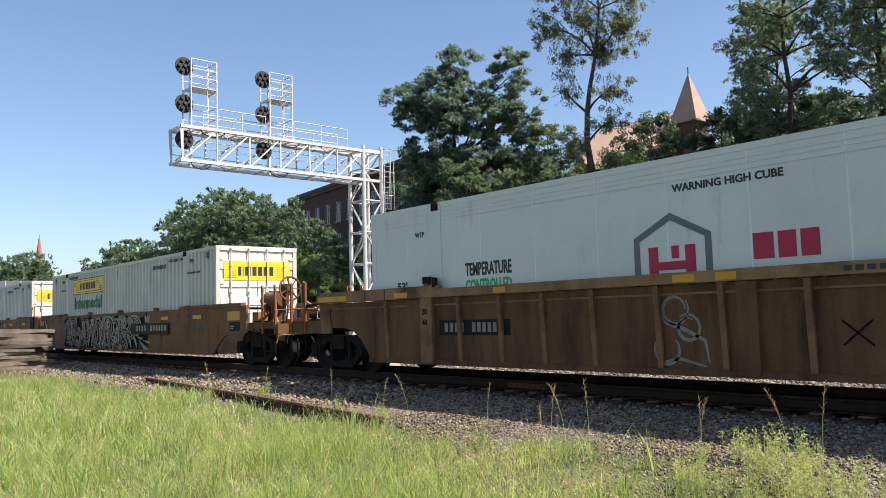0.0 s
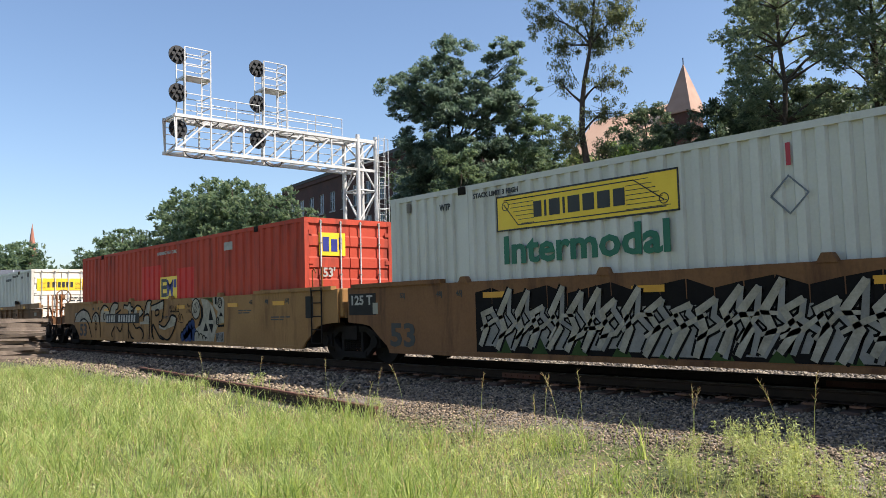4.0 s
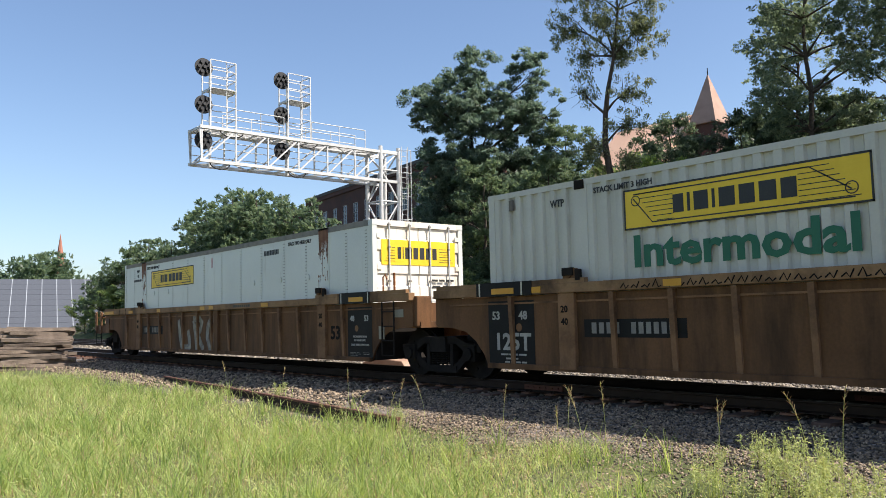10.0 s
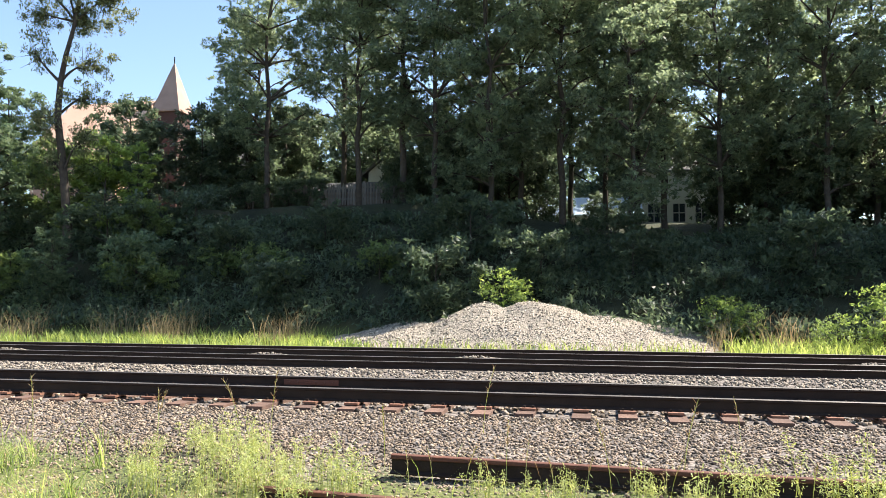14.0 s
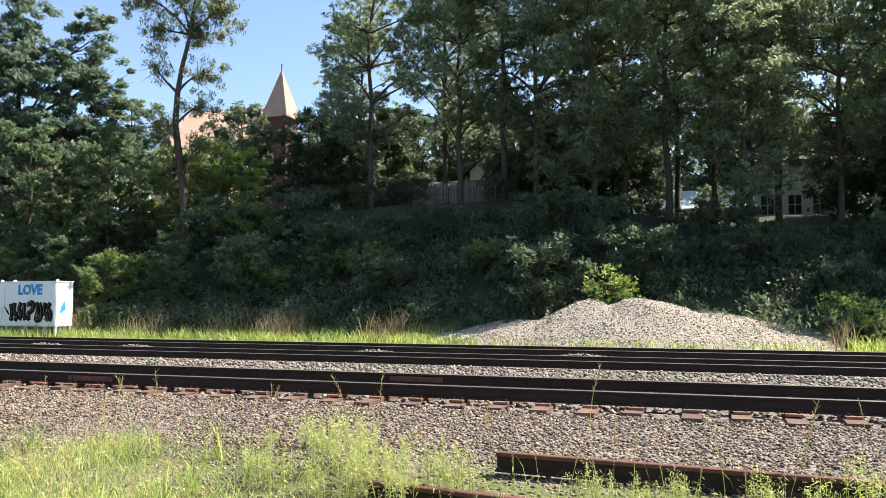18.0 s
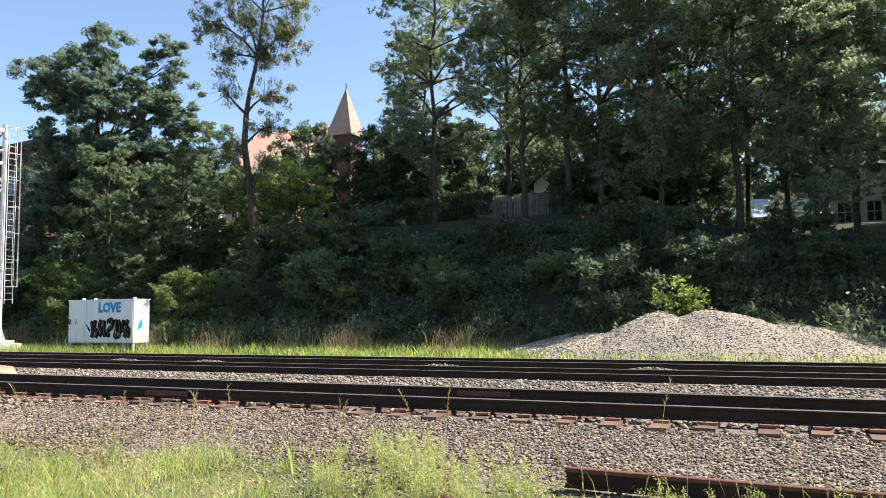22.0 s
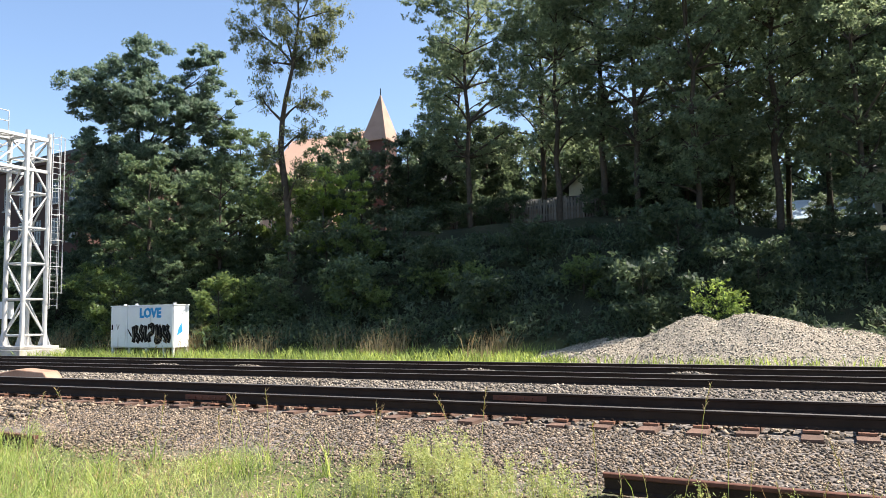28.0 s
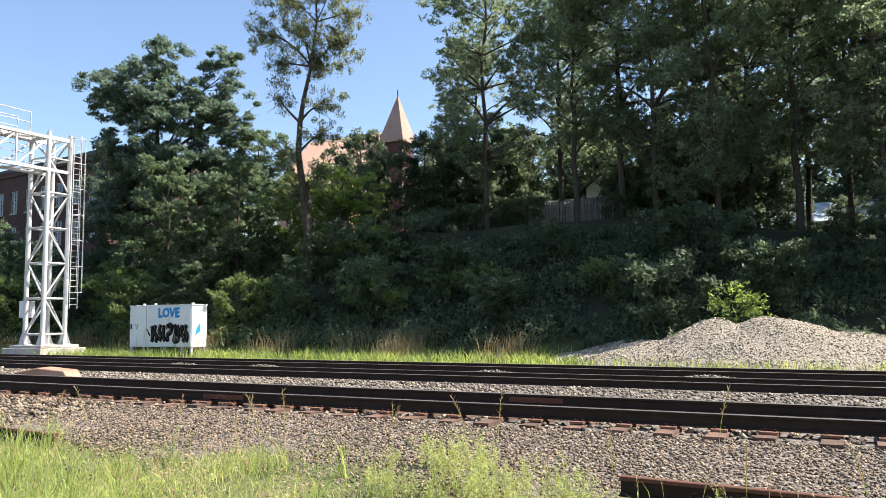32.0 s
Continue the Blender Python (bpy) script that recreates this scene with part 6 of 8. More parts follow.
        lettering("size_stencil", "53", 0.42, pose(14.52, y, 0.74), M_BLACKIRON, car)
    elif graffiti == "scribble":
        sc = ribbon(curl(7.25, 1.18, 0.17, 0, 1.1, 0.05), 0.05) + ribbon(curl(7.45, 0.92, 0.14, 1, 1.2, 0.06), 0.05) + ribbon(curl(7.1, 0.62, 0.20, 2, 0.8), 0.05)
        sc += ribbon([(6.9, 1.3), (7.1, 1.0), (7.4, 0.9), (7.7, 0.75), (7.75, 0.45)], 0.06) + ribbon([(6.92, 0.42), (7.3, 0.5), (7.7, 0.4)], 0.05)
        marks("graffiti_scribble", sc, y, M_SPRAYGREY, car, "pale looping spray scribble")
        marks("graffiti_cross", ribbon([(9.5, 1.0), (9.85, 0.7)], 0.06) + ribbon([(9.85, 1.0), (9.5, 0.7)], 0.06), y, M_SPRAYBLACK, car)
    elif graffiti == "lip":
        r = random.Random(9)
        sc = []
        for k in range(34):
            x = 3.0 + k * 0.19
            sc += ribbon([(x, 1.56), (x + 0.06, 1.56 + r.uniform(0.03, 0.11)), (x + 0.1, 1.55), (x + 0.15, 1.56 + r.uniform(0.0, 0.1))], 0.02, 0)
        marks("graffiti_line", sc, -1.462, M_SPRAYBLACK, car, "black sprayed line of loops along the chord")
        marks("graffiti_face", ribbon(curl(14.9, 0.85, 0.2, 0, 1), 0.03, 0) + ribbon([(14.7, 0.5), (14.9, 0.62), (15.1, 0.5)], 0.03), y, M_SPRAYGREY, car, "faint grey sprayed face outline")
    MOVING.append((car, s))
    return car


def smooth_car(s, rear, front, label, art, paint):
    car = empty("well_car", None, label, "railway car", "articulated well cars")
    x0 = -1.45 if rear == "joint" else -1.95
    x1 = 17.62 if front == "joint" else 18.1
    for sd in (-1, 1):
        part("side_plate", Geo().prism(cut_profile(x0, x1, 1.50), sd * 1.36 - 0.025, sd * 1.36 + 0.025, axis="y"), paint, car)
        part("top_chord", Geo().box(x0, x1, *sorted((sd * 1.30, sd * 1.384)), 1.50, 1.60), paint, car)
        y0, y1 = sorted((sd * 1.28, sd * 1.43))
        part("end_lip", Geo().box(x0 + 0.2, 1.6, y0, y1, 1.60, 1.68), paint, car)
        part("end_lip", Geo().box(13.9, x1 - 0.2, y0, y1, 1.60, 1.68), paint, car)
        part("bottom_sill", Geo().box(0.0, 16.15, *sorted((sd * 1.38, sd * 1.41)), 0.27, 0.34), paint, car)
    part("well_floor", Geo().box(0.0, 16.15, -1.3, 1.3, 0.29, FLOOR - 0.002), M_BLACKIRON, car)
    for x in (-1.25, 16.15):
        part("added_dark_backing", Geo().box(x, x + 1.25, 1.02, 1.06, 0.30, 1.0), M_BLACKIRON, car)
        # black sheet added to hide the sunlit far plate behind the wheels
        part("draft_sill", Geo().box(x, x + 1.3, -0.22, 0.22, 0.62, 1.0), M_BLACKIRON, car)
    for x in (-0.14, 16.2):
        part("well_end_plate", Geo().box(x, x + 0.09, -1.32, 1.32, 0.30, 1.12), M_BLACKIRON, car)
    for x in (2.2, 5.3, 8.6, 11.9, 14.3):
        part("container_guide", Geo().prism([(x - 0.13, 1.58), (x + 0.13, 1.58), (x + 0.06, 1.70), (x - 0.06, 1.70)], -1.41, -1.28, axis="y"), paint, car)
        part("reflector", Geo().box(x + 0.5, x + 1.05, -1.395, -1.386, 1.30, 1.40), M_YELREFLECT, car, "amber reflector strip")
    for x, txt in ((0.35, "53"), (1.45, "48"), (2.0, "45"), (13.6, "45"), (14.4, "48"), (15.4, "53")):
        lettering("length_stencil", txt + "|", 0.13, pose(x, -1.3875, 1.36), M_INK, car)
    lettering("size_stencil", "53", 0.62, pose(0.0, -1.387, 0.42), M_INK, car, width=0.80)
    part("card_holder", Geo().box(-0.55, -0.38, -1.394, -1.385, 1.05, 1.28), M_CARD, car, "pale card holder")
    if rear == "joint":
        joint_end(car, x0, -1, paint)
        truck(car, -1.76)
        marks("stencil_panel", [rect(x0 + 0.05, -0.45, 1.03, 1.48)], -1.3855, M_BLACKPANEL, car, "black stencil panel")
        lettering("load_stencil", "125 T", 0.27, pose(-1.36, -1.390, 1.25), M_PALEINK, car, width=0.80)
    else:
        coupler_end(car, x0, -1, paint, False, False)
        truck(car, -1.62)
    if front == "joint":
        joint_end(car, x1, 1, paint)
        end_ladder(car, 16.62, paint)
        marks("stencil_panel", [rect(16.3, 16.62, 0.98, 1.48)], -1.3855, M_BLACKPANEL, car, "black stencil panel")
    else:
        coupler_end(car, x1, 1, paint, True, True)
        truck(car, 18.15)
        part("reflector", Geo().box(17.05, 17.75, -1.395, -1.386, 1.22, 1.46), M_YELREFLECT, car, "amber reflector plate")
        marks("stencil_panel", [rect(17.15, 17.75, 0.93, 1.18)], -1.3855, M_BLACKPANEL, car, "black stencil panel")
        marks("notice_bar", blocks(17.2, 17.4, 1.05, 1.08, (1, 2)) + blocks(17.2, 17.36, 0.99, 1.02, (1, 1)), -1.389, M_PALEINK, car)
    marks("notice_bars", blocks(13.0, 13.7, 1.18, 1.21, (2, 1, 2)) + blocks(13.0, 13.6, 1.12, 1.15, (1, 2)) + blocks(14.7, 15.6, 1.0, 1.03, (2, 1, 1)) + blocks(14.7, 15.3, 0.94, 0.97, (2, 1)), -1.3865, M_INK, car)
    art(car, -1.3862)
    MOVING.append((car, s))


def flow(pts, k=5):
    """A smooth course through a stroke's turning points."""
    q = [pts[0]] + list(pts) + [pts[-1]]
    out = []
    for a, b, c, d in zip(q[:-3], q[1:-2], q[2:-1], q[3:]):
        for i in range(k):
            t = i / k
            out.append(tuple(0.5 * (2 * b[j] + (c[j] - a[j]) * t + (2 * a[j] - 5 * b[j] + 4 * c[j] - d[j]) * t * t + (3 * b[j] - a[j] - 3 * c[j] + d[j]) * t ** 3) for j in (0, 1)))
    return out + [pts[-1]]


def art_faces(car, y):
    """A crowded piece of cream figures with staring eyes, black outlines and a brick red sky."""
    r = random.Random(14)
    n = 30
    top = [(2.2 + 9.0 * i / n, 1.44 + 0.09 * math.sin(i * 1.3) + r.uniform(-0.05, 0.05)) for i in range(n + 1)]
    low = [(2.3 + 9.0 * i / n, 0.345 + r.uniform(0, 0.03)) for i in range(n + 1)]
    sky = [[(2.4 + i * 0.9, 1.30), (3.35 + i * 0.9, 1.30), (3.3 + i * 0.9, 1.49), (2.45 + i * 0.9, 1.49)] for i in range(9)]
    marks("graffiti_sky", sky, y, M_SPRAYRED, car, "brick red sprayed sky")
    ground_ = [[low[i], low[i + 1], top[i + 1], top[i]] for i in range(n)]
    marks("graffiti_ground", ground_, y - 0.0025, M_SPRAYBLACK, car, "black sprayed ground")
    marks("graffiti_green", [[(x, 0.36), (x + 0.5, 0.36), (x + 0.25, 0.66)] for x in (4.5, 6.9, 8.9, 10.05, 10.3)], y - 0.005, M_SPRAYGREEN, car, "dark green sprayed corners")
    eyes = [(3.28, 1.22, 0.17), (2.86, 1.20, 0.12), (5.34, 1.30, 0.13), (5.86, 1.32, 0.18), (7.24, 1.42, 0.08), (7.57, 1.22, 0.21), (9.23, 1.26, 0.22), (9.96, 1.24, 0.15), (7.58, 0.84, 0.15), (8.38, 0.67, 0.14),
            (4.94, 0.81, 0.14), (7.01, 1.10, 0.09), (6.15, 1.0, 0.09), (9.35, 0.82, 0.09), (9.60, 0.80, 0.09), (5.99, 0.78, 0.09), (3.05, 0.72, 0.11), (4.30, 1.02, 0.09), (8.75, 1.05, 0.08), (10.2, 0.9, 0.08)]
    centres = [(2.75, 1.05, 1.0), (10.0, 1.1, 1.0), (4.0, 0.72, 1.0), (9.0, 0.75, 1.0), (5.0, 1.12, 1.1), (6.3, 0.80, 1.1), (8.2, 1.1, 1.1), (7.3, 1.05, 1.2), (3.3, 1.2, 1.0), (5.7, 1.25, 1.0), (9.4, 1.22, 1.1), (7.4, 0.62, 0.9), (4.6, 0.55, 0.8), (8.5, 0.55, 0.8)]
    for k, (cx, cz, f) in enumerate(centres):
        lift = y - 0.0075 - 0.0016 * k

        def contour(q):
            out = []
            for i in range(25):
                u = 2 * math.pi * i / 24
                w = q * (1 + 0.24 * math.sin(2 * u + k) + 0.13 * math.sin(3 * u + 2.1 * k))
                out.append((cx + 1.2 * w * math.cos(u), min(1.47, max(0.37, cz + w * math.sin(u)))))
            return out

        marks("graffiti_outline", [contour(0.50 * f)[:-1]], lift, M_SPRAYBLACK, car, "black sprayed mass")
        for j, (q, wd) in enumerate(((0.45, 0.075), (0.345, 0.06), (0.25, 0.07), (0.15, 0.06))):
            marks("graffiti_band", ribbon(contour(q * f), wd * f, 0), lift - 0.0008, M_SPRAYCREAM if (j + k) % 3 else M_LETTERFILL, car, "cream sprayed band")
    for k in range(18):
        x = 2.5 + 0.44 * k + r.uniform(-0.1, 0.1)
        bend = r.uniform(-0.5, 0.5)
        pts = flow([(x, r.uniform(0.95, 1.3)), (x + 0.3 * bend, 0.8), (x + 0.75 * bend, 0.58), (x + bend, 0.38)], 4)
        marks("graffiti_outline", ribbon(pts, 0.22, 0.7), y - 0.0305, M_SPRAYBLACK, car, "black sprayed outline")
        marks("graffiti_limb", ribbon(pts, 0.15, 0.8), y - 0.0315, M_SPRAYCREAM if k % 3 else M_LETTERFILL, car, "cream sprayed limb")
    ring = [("graffiti_outline", 1.15, M_SPRAYBLACK), ("graffiti_eyes", 1.02, M_SPRAYCREAM), ("graffiti_shade", 0.82, M_SPRAYGREY), ("graffiti_eyes", 0.66, M_SPRAYCREAM), ("graffiti_pupils", 0.24, M_SPRAYBLACK)]
    for j, (nm, f, mt) in enumerate(ring):
        off = 0.3 if j == 4 else 0.0
        marks(nm, [disc(cx + q * off, cz - q * 0.2 * off, q * f, 16) for cx, cz, q in eyes], y - 0.036 - 0.0035 * j, mt, car)
    marks("graffiti_teeth", [disc(8.62 + 0.11 * i, 1.40 + 0.01 * i, 0.085, 10, 0.5) for i in range(6)], y - 0.032, M_SPRAYCREAM, car)
    marks("graffiti_shards", [[(10.5, 0.67), (11.45, 0.36), (10.95, 0.36)], [(10.83, 0.67), (11.55, 0.63), (11.4, 0.54)], [(10.3, 0.80), (10.9, 0.74), (10.7, 0.66)]], y - 0.0095, M_SPRAYCREAM, car, "cream sprayed shards")
    marks("graffiti_crown", [[(11.06, 1.24), (11.44, 1.24), (11.48, 1.49), (11.36, 1.40), (11.28, 1.49), (11.20, 1.40), (11.10, 1.49), (11.04, 1.49)]], y - 0.012, M_SPRAYCREAM, car, "cream sprayed crown")
    marks("number_panel", [rect(9.92, 13.1, 0.86, 1.21)], y - 0.056, M_BLACKPANEL, car, "black number panel")
    marks("number_bar", blocks(10.43, 11.26, 0.96, 1.14, (1, 1, 1, 1), 0.7) + blocks(11.65, 12.95, 0.96, 1.14, (1, 1, 1, 1, 1, 1), 0.7), y - 0.060, M_SPRAYCREAM, car, "plain number bar")


def art_spikes(car, y):
    """Tall interlocking pointed letters, cream with black edges, over green and grey shading."""
    r = random.Random(15)
    grey, cream, white, black = [], [], [], []
    back = [[(2.5 + 0.42 * i, 0.36), (2.93 + 0.42 * i, 0.36), (2.9 + 0.42 * i, 1.40 + 0.08 * math.sin(2.1 * i + 2.1)), (2.5 + 0.42 * i, 1.40 + 0.08 * math.sin(2.1 * i))] for i in range(20)]
    marks("graffiti_ground", back, y + 0.0015, M_SPRAYBLACK, car, "black sprayed ground")
    x = 2.3
    for k in range(25):
        x += r.uniform(0.24, 0.44)
        h, f = 1.30 + r.uniform(-0.2, 0.14), 0.38 + r.uniform(0, 0.12)
        up = [(x - 0.12, f), (x + r.uniform(0.02, 0.14), 0.78), (x - 0.04, 1.02), (x + 0.22, h)]
        down = [(x + 0.22, h), (x + 0.17, 0.98 + r.uniform(-0.1, 0.1)), (x + 0.42, 0.74), (x + r.uniform(0.2, 0.36), f)]
        slash = [(x - 0.1, 0.66 + r.uniform(-0.12, 0.12)), (x + 0.2, 0.80 + r.uniform(-0.12, 0.2)), (x + 0.45, 0.98)]
        grey.append([(x - 0.08, f), (x + 0.30, f), (x + 0.33, 1.1), (x + 0.05, 1.1)])
        for n, pts in enumerate((up, down, slash)):
            black += ribbon(pts, 0.20 - 0.03 * n, 0.1)
            (white if n != 1 else cream).extend(ribbon(pts, 0.135 - 0.03 * n, 0.3))
    marks("graffiti_fill", grey, y, M_SPRAYGREY, car, "grey sprayed letter shading")
    marks("graffiti_green", [[(3.0 + k * 0.8, 0.36), (3.35 + k * 0.8, 0.36), (3.2 + k * 0.8, 0.62)] for k in range(11)], y - 0.0035, M_SPRAYGREEN, car, "dark green sprayed shading")
    marks("graffiti_outline", black, y - 0.007, M_SPRAYBLACK, car, "black sprayed outlines")
    marks("graffiti_fill", cream, y - 0.0105, M_SPRAYGREY, car, "grey sprayed strokes")
    marks("graffiti_white", white, y - 0.014, M_SPRAYCREAM, car, "cream sprayed strokes")
    marks("graffiti_fill", [[(10.93, 0.84), (11.0, 1.08), (11.22, 1.42), (11.62, 1.42), (11.66, 1.16), (11.5, 1.06), (11.3, 0.96), (11.1, 0.86)]], y - 0.014, M_SPRAYCREAM, car, "pale sprayed end stroke")
    marks("graffiti_fill", [[(11.05, 0.84), (11.35, 0.95), (11.6, 1.06), (11.78, 1.12), (11.76, 0.86)]], y - 0.017, M_LETTERFILL, car, "buff sprayed end stroke")
    tag = []
    for k in range(5):
        tag += ribbon([(11.9 + k * 0.2, 1.15), (12.0 + k * 0.2, 0.85), (12.06 + k * 0.2, 1.1), (12.1 + k * 0.2, 0.75)], 0.025, 0)
    marks("graffiti_tag", tag, y, M_SPRAYBLACK, car, "thin black tag")


def art_bubbles(car, y):
    """Big rounded letters, chalky above and bare below, with black outlines; then a pale figure over a blue cloud."""
    r = random.Random(16)

    def lines(strokes, w=0.06):
        for st in strokes:
            marks("graffiti_outline", ribbon(flow(st), w, 0.25), y - 0.014, M_SPRAYBLACK, car, "black sprayed outline")

    def fills(shapes, material, lift, lab):
        for sh in shapes:
            marks("graffiti_fill", [sh], y - lift, material, car, lab)

    fills([[(-0.61, 0.93), (-0.29, 1.22), (0.37, 1.38), (0.98, 1.26), (1.34, 0.93)], [(1.43, 0.92), (1.55, 1.13), (1.87, 1.25), (2.12, 1.14), (2.28, 0.92)], [(2.32, 0.92), (2.38, 1.29), (2.74, 1.49), (3.11, 1.41), (3.31, 1.19), (2.96, 0.92)]], M_SPRAYCREAM, 0.004, "chalky white letter fill")
    fills([[(3.35, 1.19), (3.45, 1.41), (3.73, 1.57), (4.12, 1.52), (4.06, 1.37), (3.87, 1.34), (3.82, 1.19)], [(4.71, 1.38), (4.73, 1.48), (5.12, 1.45), (5.15, 1.56), (5.34, 1.54), (5.36, 1.43), (5.57, 1.38), (5.48, 1.28), (5.36, 1.29), (5.36, 1.17), (5.09, 1.17), (5.10, 1.32)], [(5.60, 1.16), (5.70, 1.34), (5.97, 1.45), (6.24, 1.38), (6.41, 1.21), (6.13, 1.09), (6.05, 1.18), (6.14, 1.29), (5.91, 1.32), (5.82, 1.16)]], M_SPRAYCREAM, 0.004, "chalky white letter fill")
    fills([[(6.58, 1.17), (6.60, 1.26), (6.81, 1.55), (7.10, 1.56), (7.02, 1.45), (6.93, 1.16)], [(6.12, 0.92), (6.45, 0.93), (6.59, 1.09), (6.91, 1.10), (6.95, 0.85), (6.17, 0.84)], [(7.12, 1.28), (7.13, 1.39), (7.56, 1.46), (8.05, 1.56), (8.10, 1.51), (8.07, 1.31), (7.76, 1.29), (7.46, 1.27)]], M_SPRAYCREAM, 0.004, "chalky white letter fill")
    fills([[(7.73, 0.83), (8.14, 0.75), (8.50, 0.92), (8.70, 1.11), (9.05, 1.01), (8.90, 0.80), (8.18, 0.67), (7.73, 0.72)]], M_SPRAYCREAM, 0.004, "chalky white letter fill")
    lines([[(-0.66, 0.92), (-0.34, 1.22), (0.37, 1.39), (0.98, 1.28), (1.40, 0.89)], [(0.01, 0.94), (0.50, 1.05), (1.02, 0.87), (1.39, 0.37)], [(1.40, 0.89), (1.52, 1.14), (1.87, 1.27), (2.17, 1.14), (2.32, 0.77), (2.35, 0.39)], [(2.28, 0.92), (2.34, 1.30), (2.74, 1.51), (3.13, 1.43), (3.34, 1.22)]])
    lines([[(3.34, 1.22), (3.43, 1.42), (3.73, 1.58), (4.15, 1.54), (4.09, 1.36), (3.92, 1.37)], [(4.42, 1.33), (3.93, 1.18)], [(4.54, 0.87), (4.50, 0.70), (4.33, 0.60), (4.02, 0.76)], [(3.85, 0.78), (3.52, 0.53), (3.62, 0.40)]])
    lines([[(5.13, 1.29), (5.12, 0.71), (5.13, 0.37)], [(5.14, 0.66), (5.41, 0.42), (5.64, 0.37)], [(5.58, 1.22), (5.68, 1.37), (5.97, 1.46), (6.25, 1.39), (6.44, 1.21), (6.13, 1.07)]])
    lines([[(5.57, 0.87), (5.83, 0.71), (6.17, 0.74), (6.48, 0.53), (6.35, 0.37)], [(6.45, 0.95), (6.57, 1.27), (6.80, 1.57), (7.13, 1.58), (7.05, 1.45)], [(6.54, 1.09), (6.65, 1.15), (6.91, 1.14), (6.97, 0.80), (6.93, 0.38)]])
    cross = [(4.70, 1.37), (4.72, 1.50), (5.10, 1.46), (5.14, 1.57), (5.36, 1.55), (5.37, 1.44), (5.59, 1.39), (5.50, 1.27), (5.36, 1.29)]
    for st in zip(cross[:-1], cross[1:]):
        lines([list(st)])
    lines([[(7.09, 1.42), (7.56, 1.48), (8.05, 1.57), (8.12, 1.51), (8.04, 1.11), (7.93, 0.95), (7.75, 0.91)], [(7.44, 1.15), (7.47, 1.27), (7.71, 1.29), (7.73, 1.16), (7.51, 1.11), (7.44, 1.15)], [(7.13, 1.28), (7.10, 0.97), (7.16, 0.59), (7.34, 0.37)]])
    lines([[(7.19, 0.41), (7.20, 0.59), (7.25, 0.83), (7.46, 0.69), (7.81, 0.43), (8.13, 0.37)], [(7.73, 0.85), (8.14, 0.76), (8.50, 0.94), (8.70, 1.11), (9.07, 1.02), (8.83, 0.63), (8.39, 0.37), (7.81, 0.50)]])
    for cx, cz, q in ((1.83, 1.05, 0.10), (1.88, 0.76, 0.13), (2.78, 1.12, 0.12)):
        lines([[(cx + 0.8 * q * math.cos(u), cz + q * math.sin(u)) for u in [i * math.pi / 4 for i in range(9)]]], 0.04)
    marks("number_panel", [rect(2.97, 6.1, 0.88, 1.20)], y - 0.017, M_BLACKPANEL, car, "dark number panel")
    for x0_, x1_, k in ((3.02, 3.95, 4), (4.2, 5.85, 7)):
        w = (x1_ - x0_) / k
        marks("number_bar", [[(x0_ + i * w, 0.92), (x0_ + (i + 0.62) * w, 0.92), (x0_ + (i + 0.75) * w, 1.15), (x0_ + (i + 0.13) * w, 1.15)] for i in range(k)], y - 0.021, M_PALEINK, car, "plain pale number bar")
    fills([[(10.75, 1.57), (11.15, 1.52), (11.49, 1.35), (11.65, 1.13), (11.72, 0.96), (11.69, 0.68), (11.55, 0.37), (10.33, 0.37), (10.31, 0.59), (10.45, 0.72), (10.68, 0.81), (10.92, 1.09), (10.90, 1.30)], [(11.53, 1.58), (12.10, 1.58), (12.21, 1.47), (12.18, 0.88), (11.85, 0.85), (11.70, 0.68), (11.75, 0.99), (11.81, 1.20), (11.55, 1.33)]], M_SPRAYCREAM, 0.006, "pale sprayed figure")
    fills([[(10.12, 1.58), (10.69, 1.58), (10.67, 1.52), (10.15, 1.52)]], M_SPRAYCREAM, 0.006, "pale sprayed figure")
    fills([[(11.06, 0.88), (11.22, 0.66), (10.91, 0.65)], [(11.24, 0.86), (11.54, 0.85), (11.45, 0.59)], [(11.35, 1.28), (11.53, 0.96), (11.26, 0.96)]], M_SPRAYBLACK, 0.010, "black sprayed gap")
    fills([[(10.65, 1.46), (10.87, 1.30), (10.90, 1.06), (10.71, 0.81), (10.55, 0.78), (10.76, 1.06), (10.76, 1.30)], [(11.63, 1.58), (11.75, 1.58), (11.75, 1.38), (11.65, 1.39)], [(11.89, 1.06), (12.01, 1.18), (12.13, 1.05)]], M_SPRAYBLACK, 0.010, "black sprayed gap")
    fills([[(11.83, 0.82), (12.18, 0.84), (12.18, 0.78), (11.82, 0.76)]], M_SPRAYBLACK, 0.010, "black sprayed gap")
    marks("graffiti_green", [[(10.68, 1.56), (11.45, 1.57), (11.5, 1.42), (11.2, 1.53), (10.8, 1.56)]], y - 0.008, M_SPRAYGREEN, car, "dark green sprayed shade")
    marks("graffiti_zigzag", [[(11.67, 0.60), (12.17, 0.64), (12.15, 0.36), (11.74, 0.36)]], y - 0.009, M_SPRAYGREY, car, "grey hatched sprayed patch")
    lines([[(11.75 + 0.07 * i, 0.38), (11.72 + 0.075 * i, 0.60)] for i in range(6)], 0.02)
    for q, (cx, cz, sx) in zip((0.29, 0.13, 0.10), ((10.43, 1.28, 0.95), (11.95, 1.42, 0.9), (11.81, 0.93, 0.8))):
        marks("graffiti_head", [disc(cx, cz, q, 24, sx)], y - 0.0105, M_SPRAYCREAM, car, "pale sprayed disc")
        lines([[(cx + sx * q * math.cos(u), cz + q * math.sin(u)) for u in [i * math.pi / 6 for i in range(13)]]], 0.035)
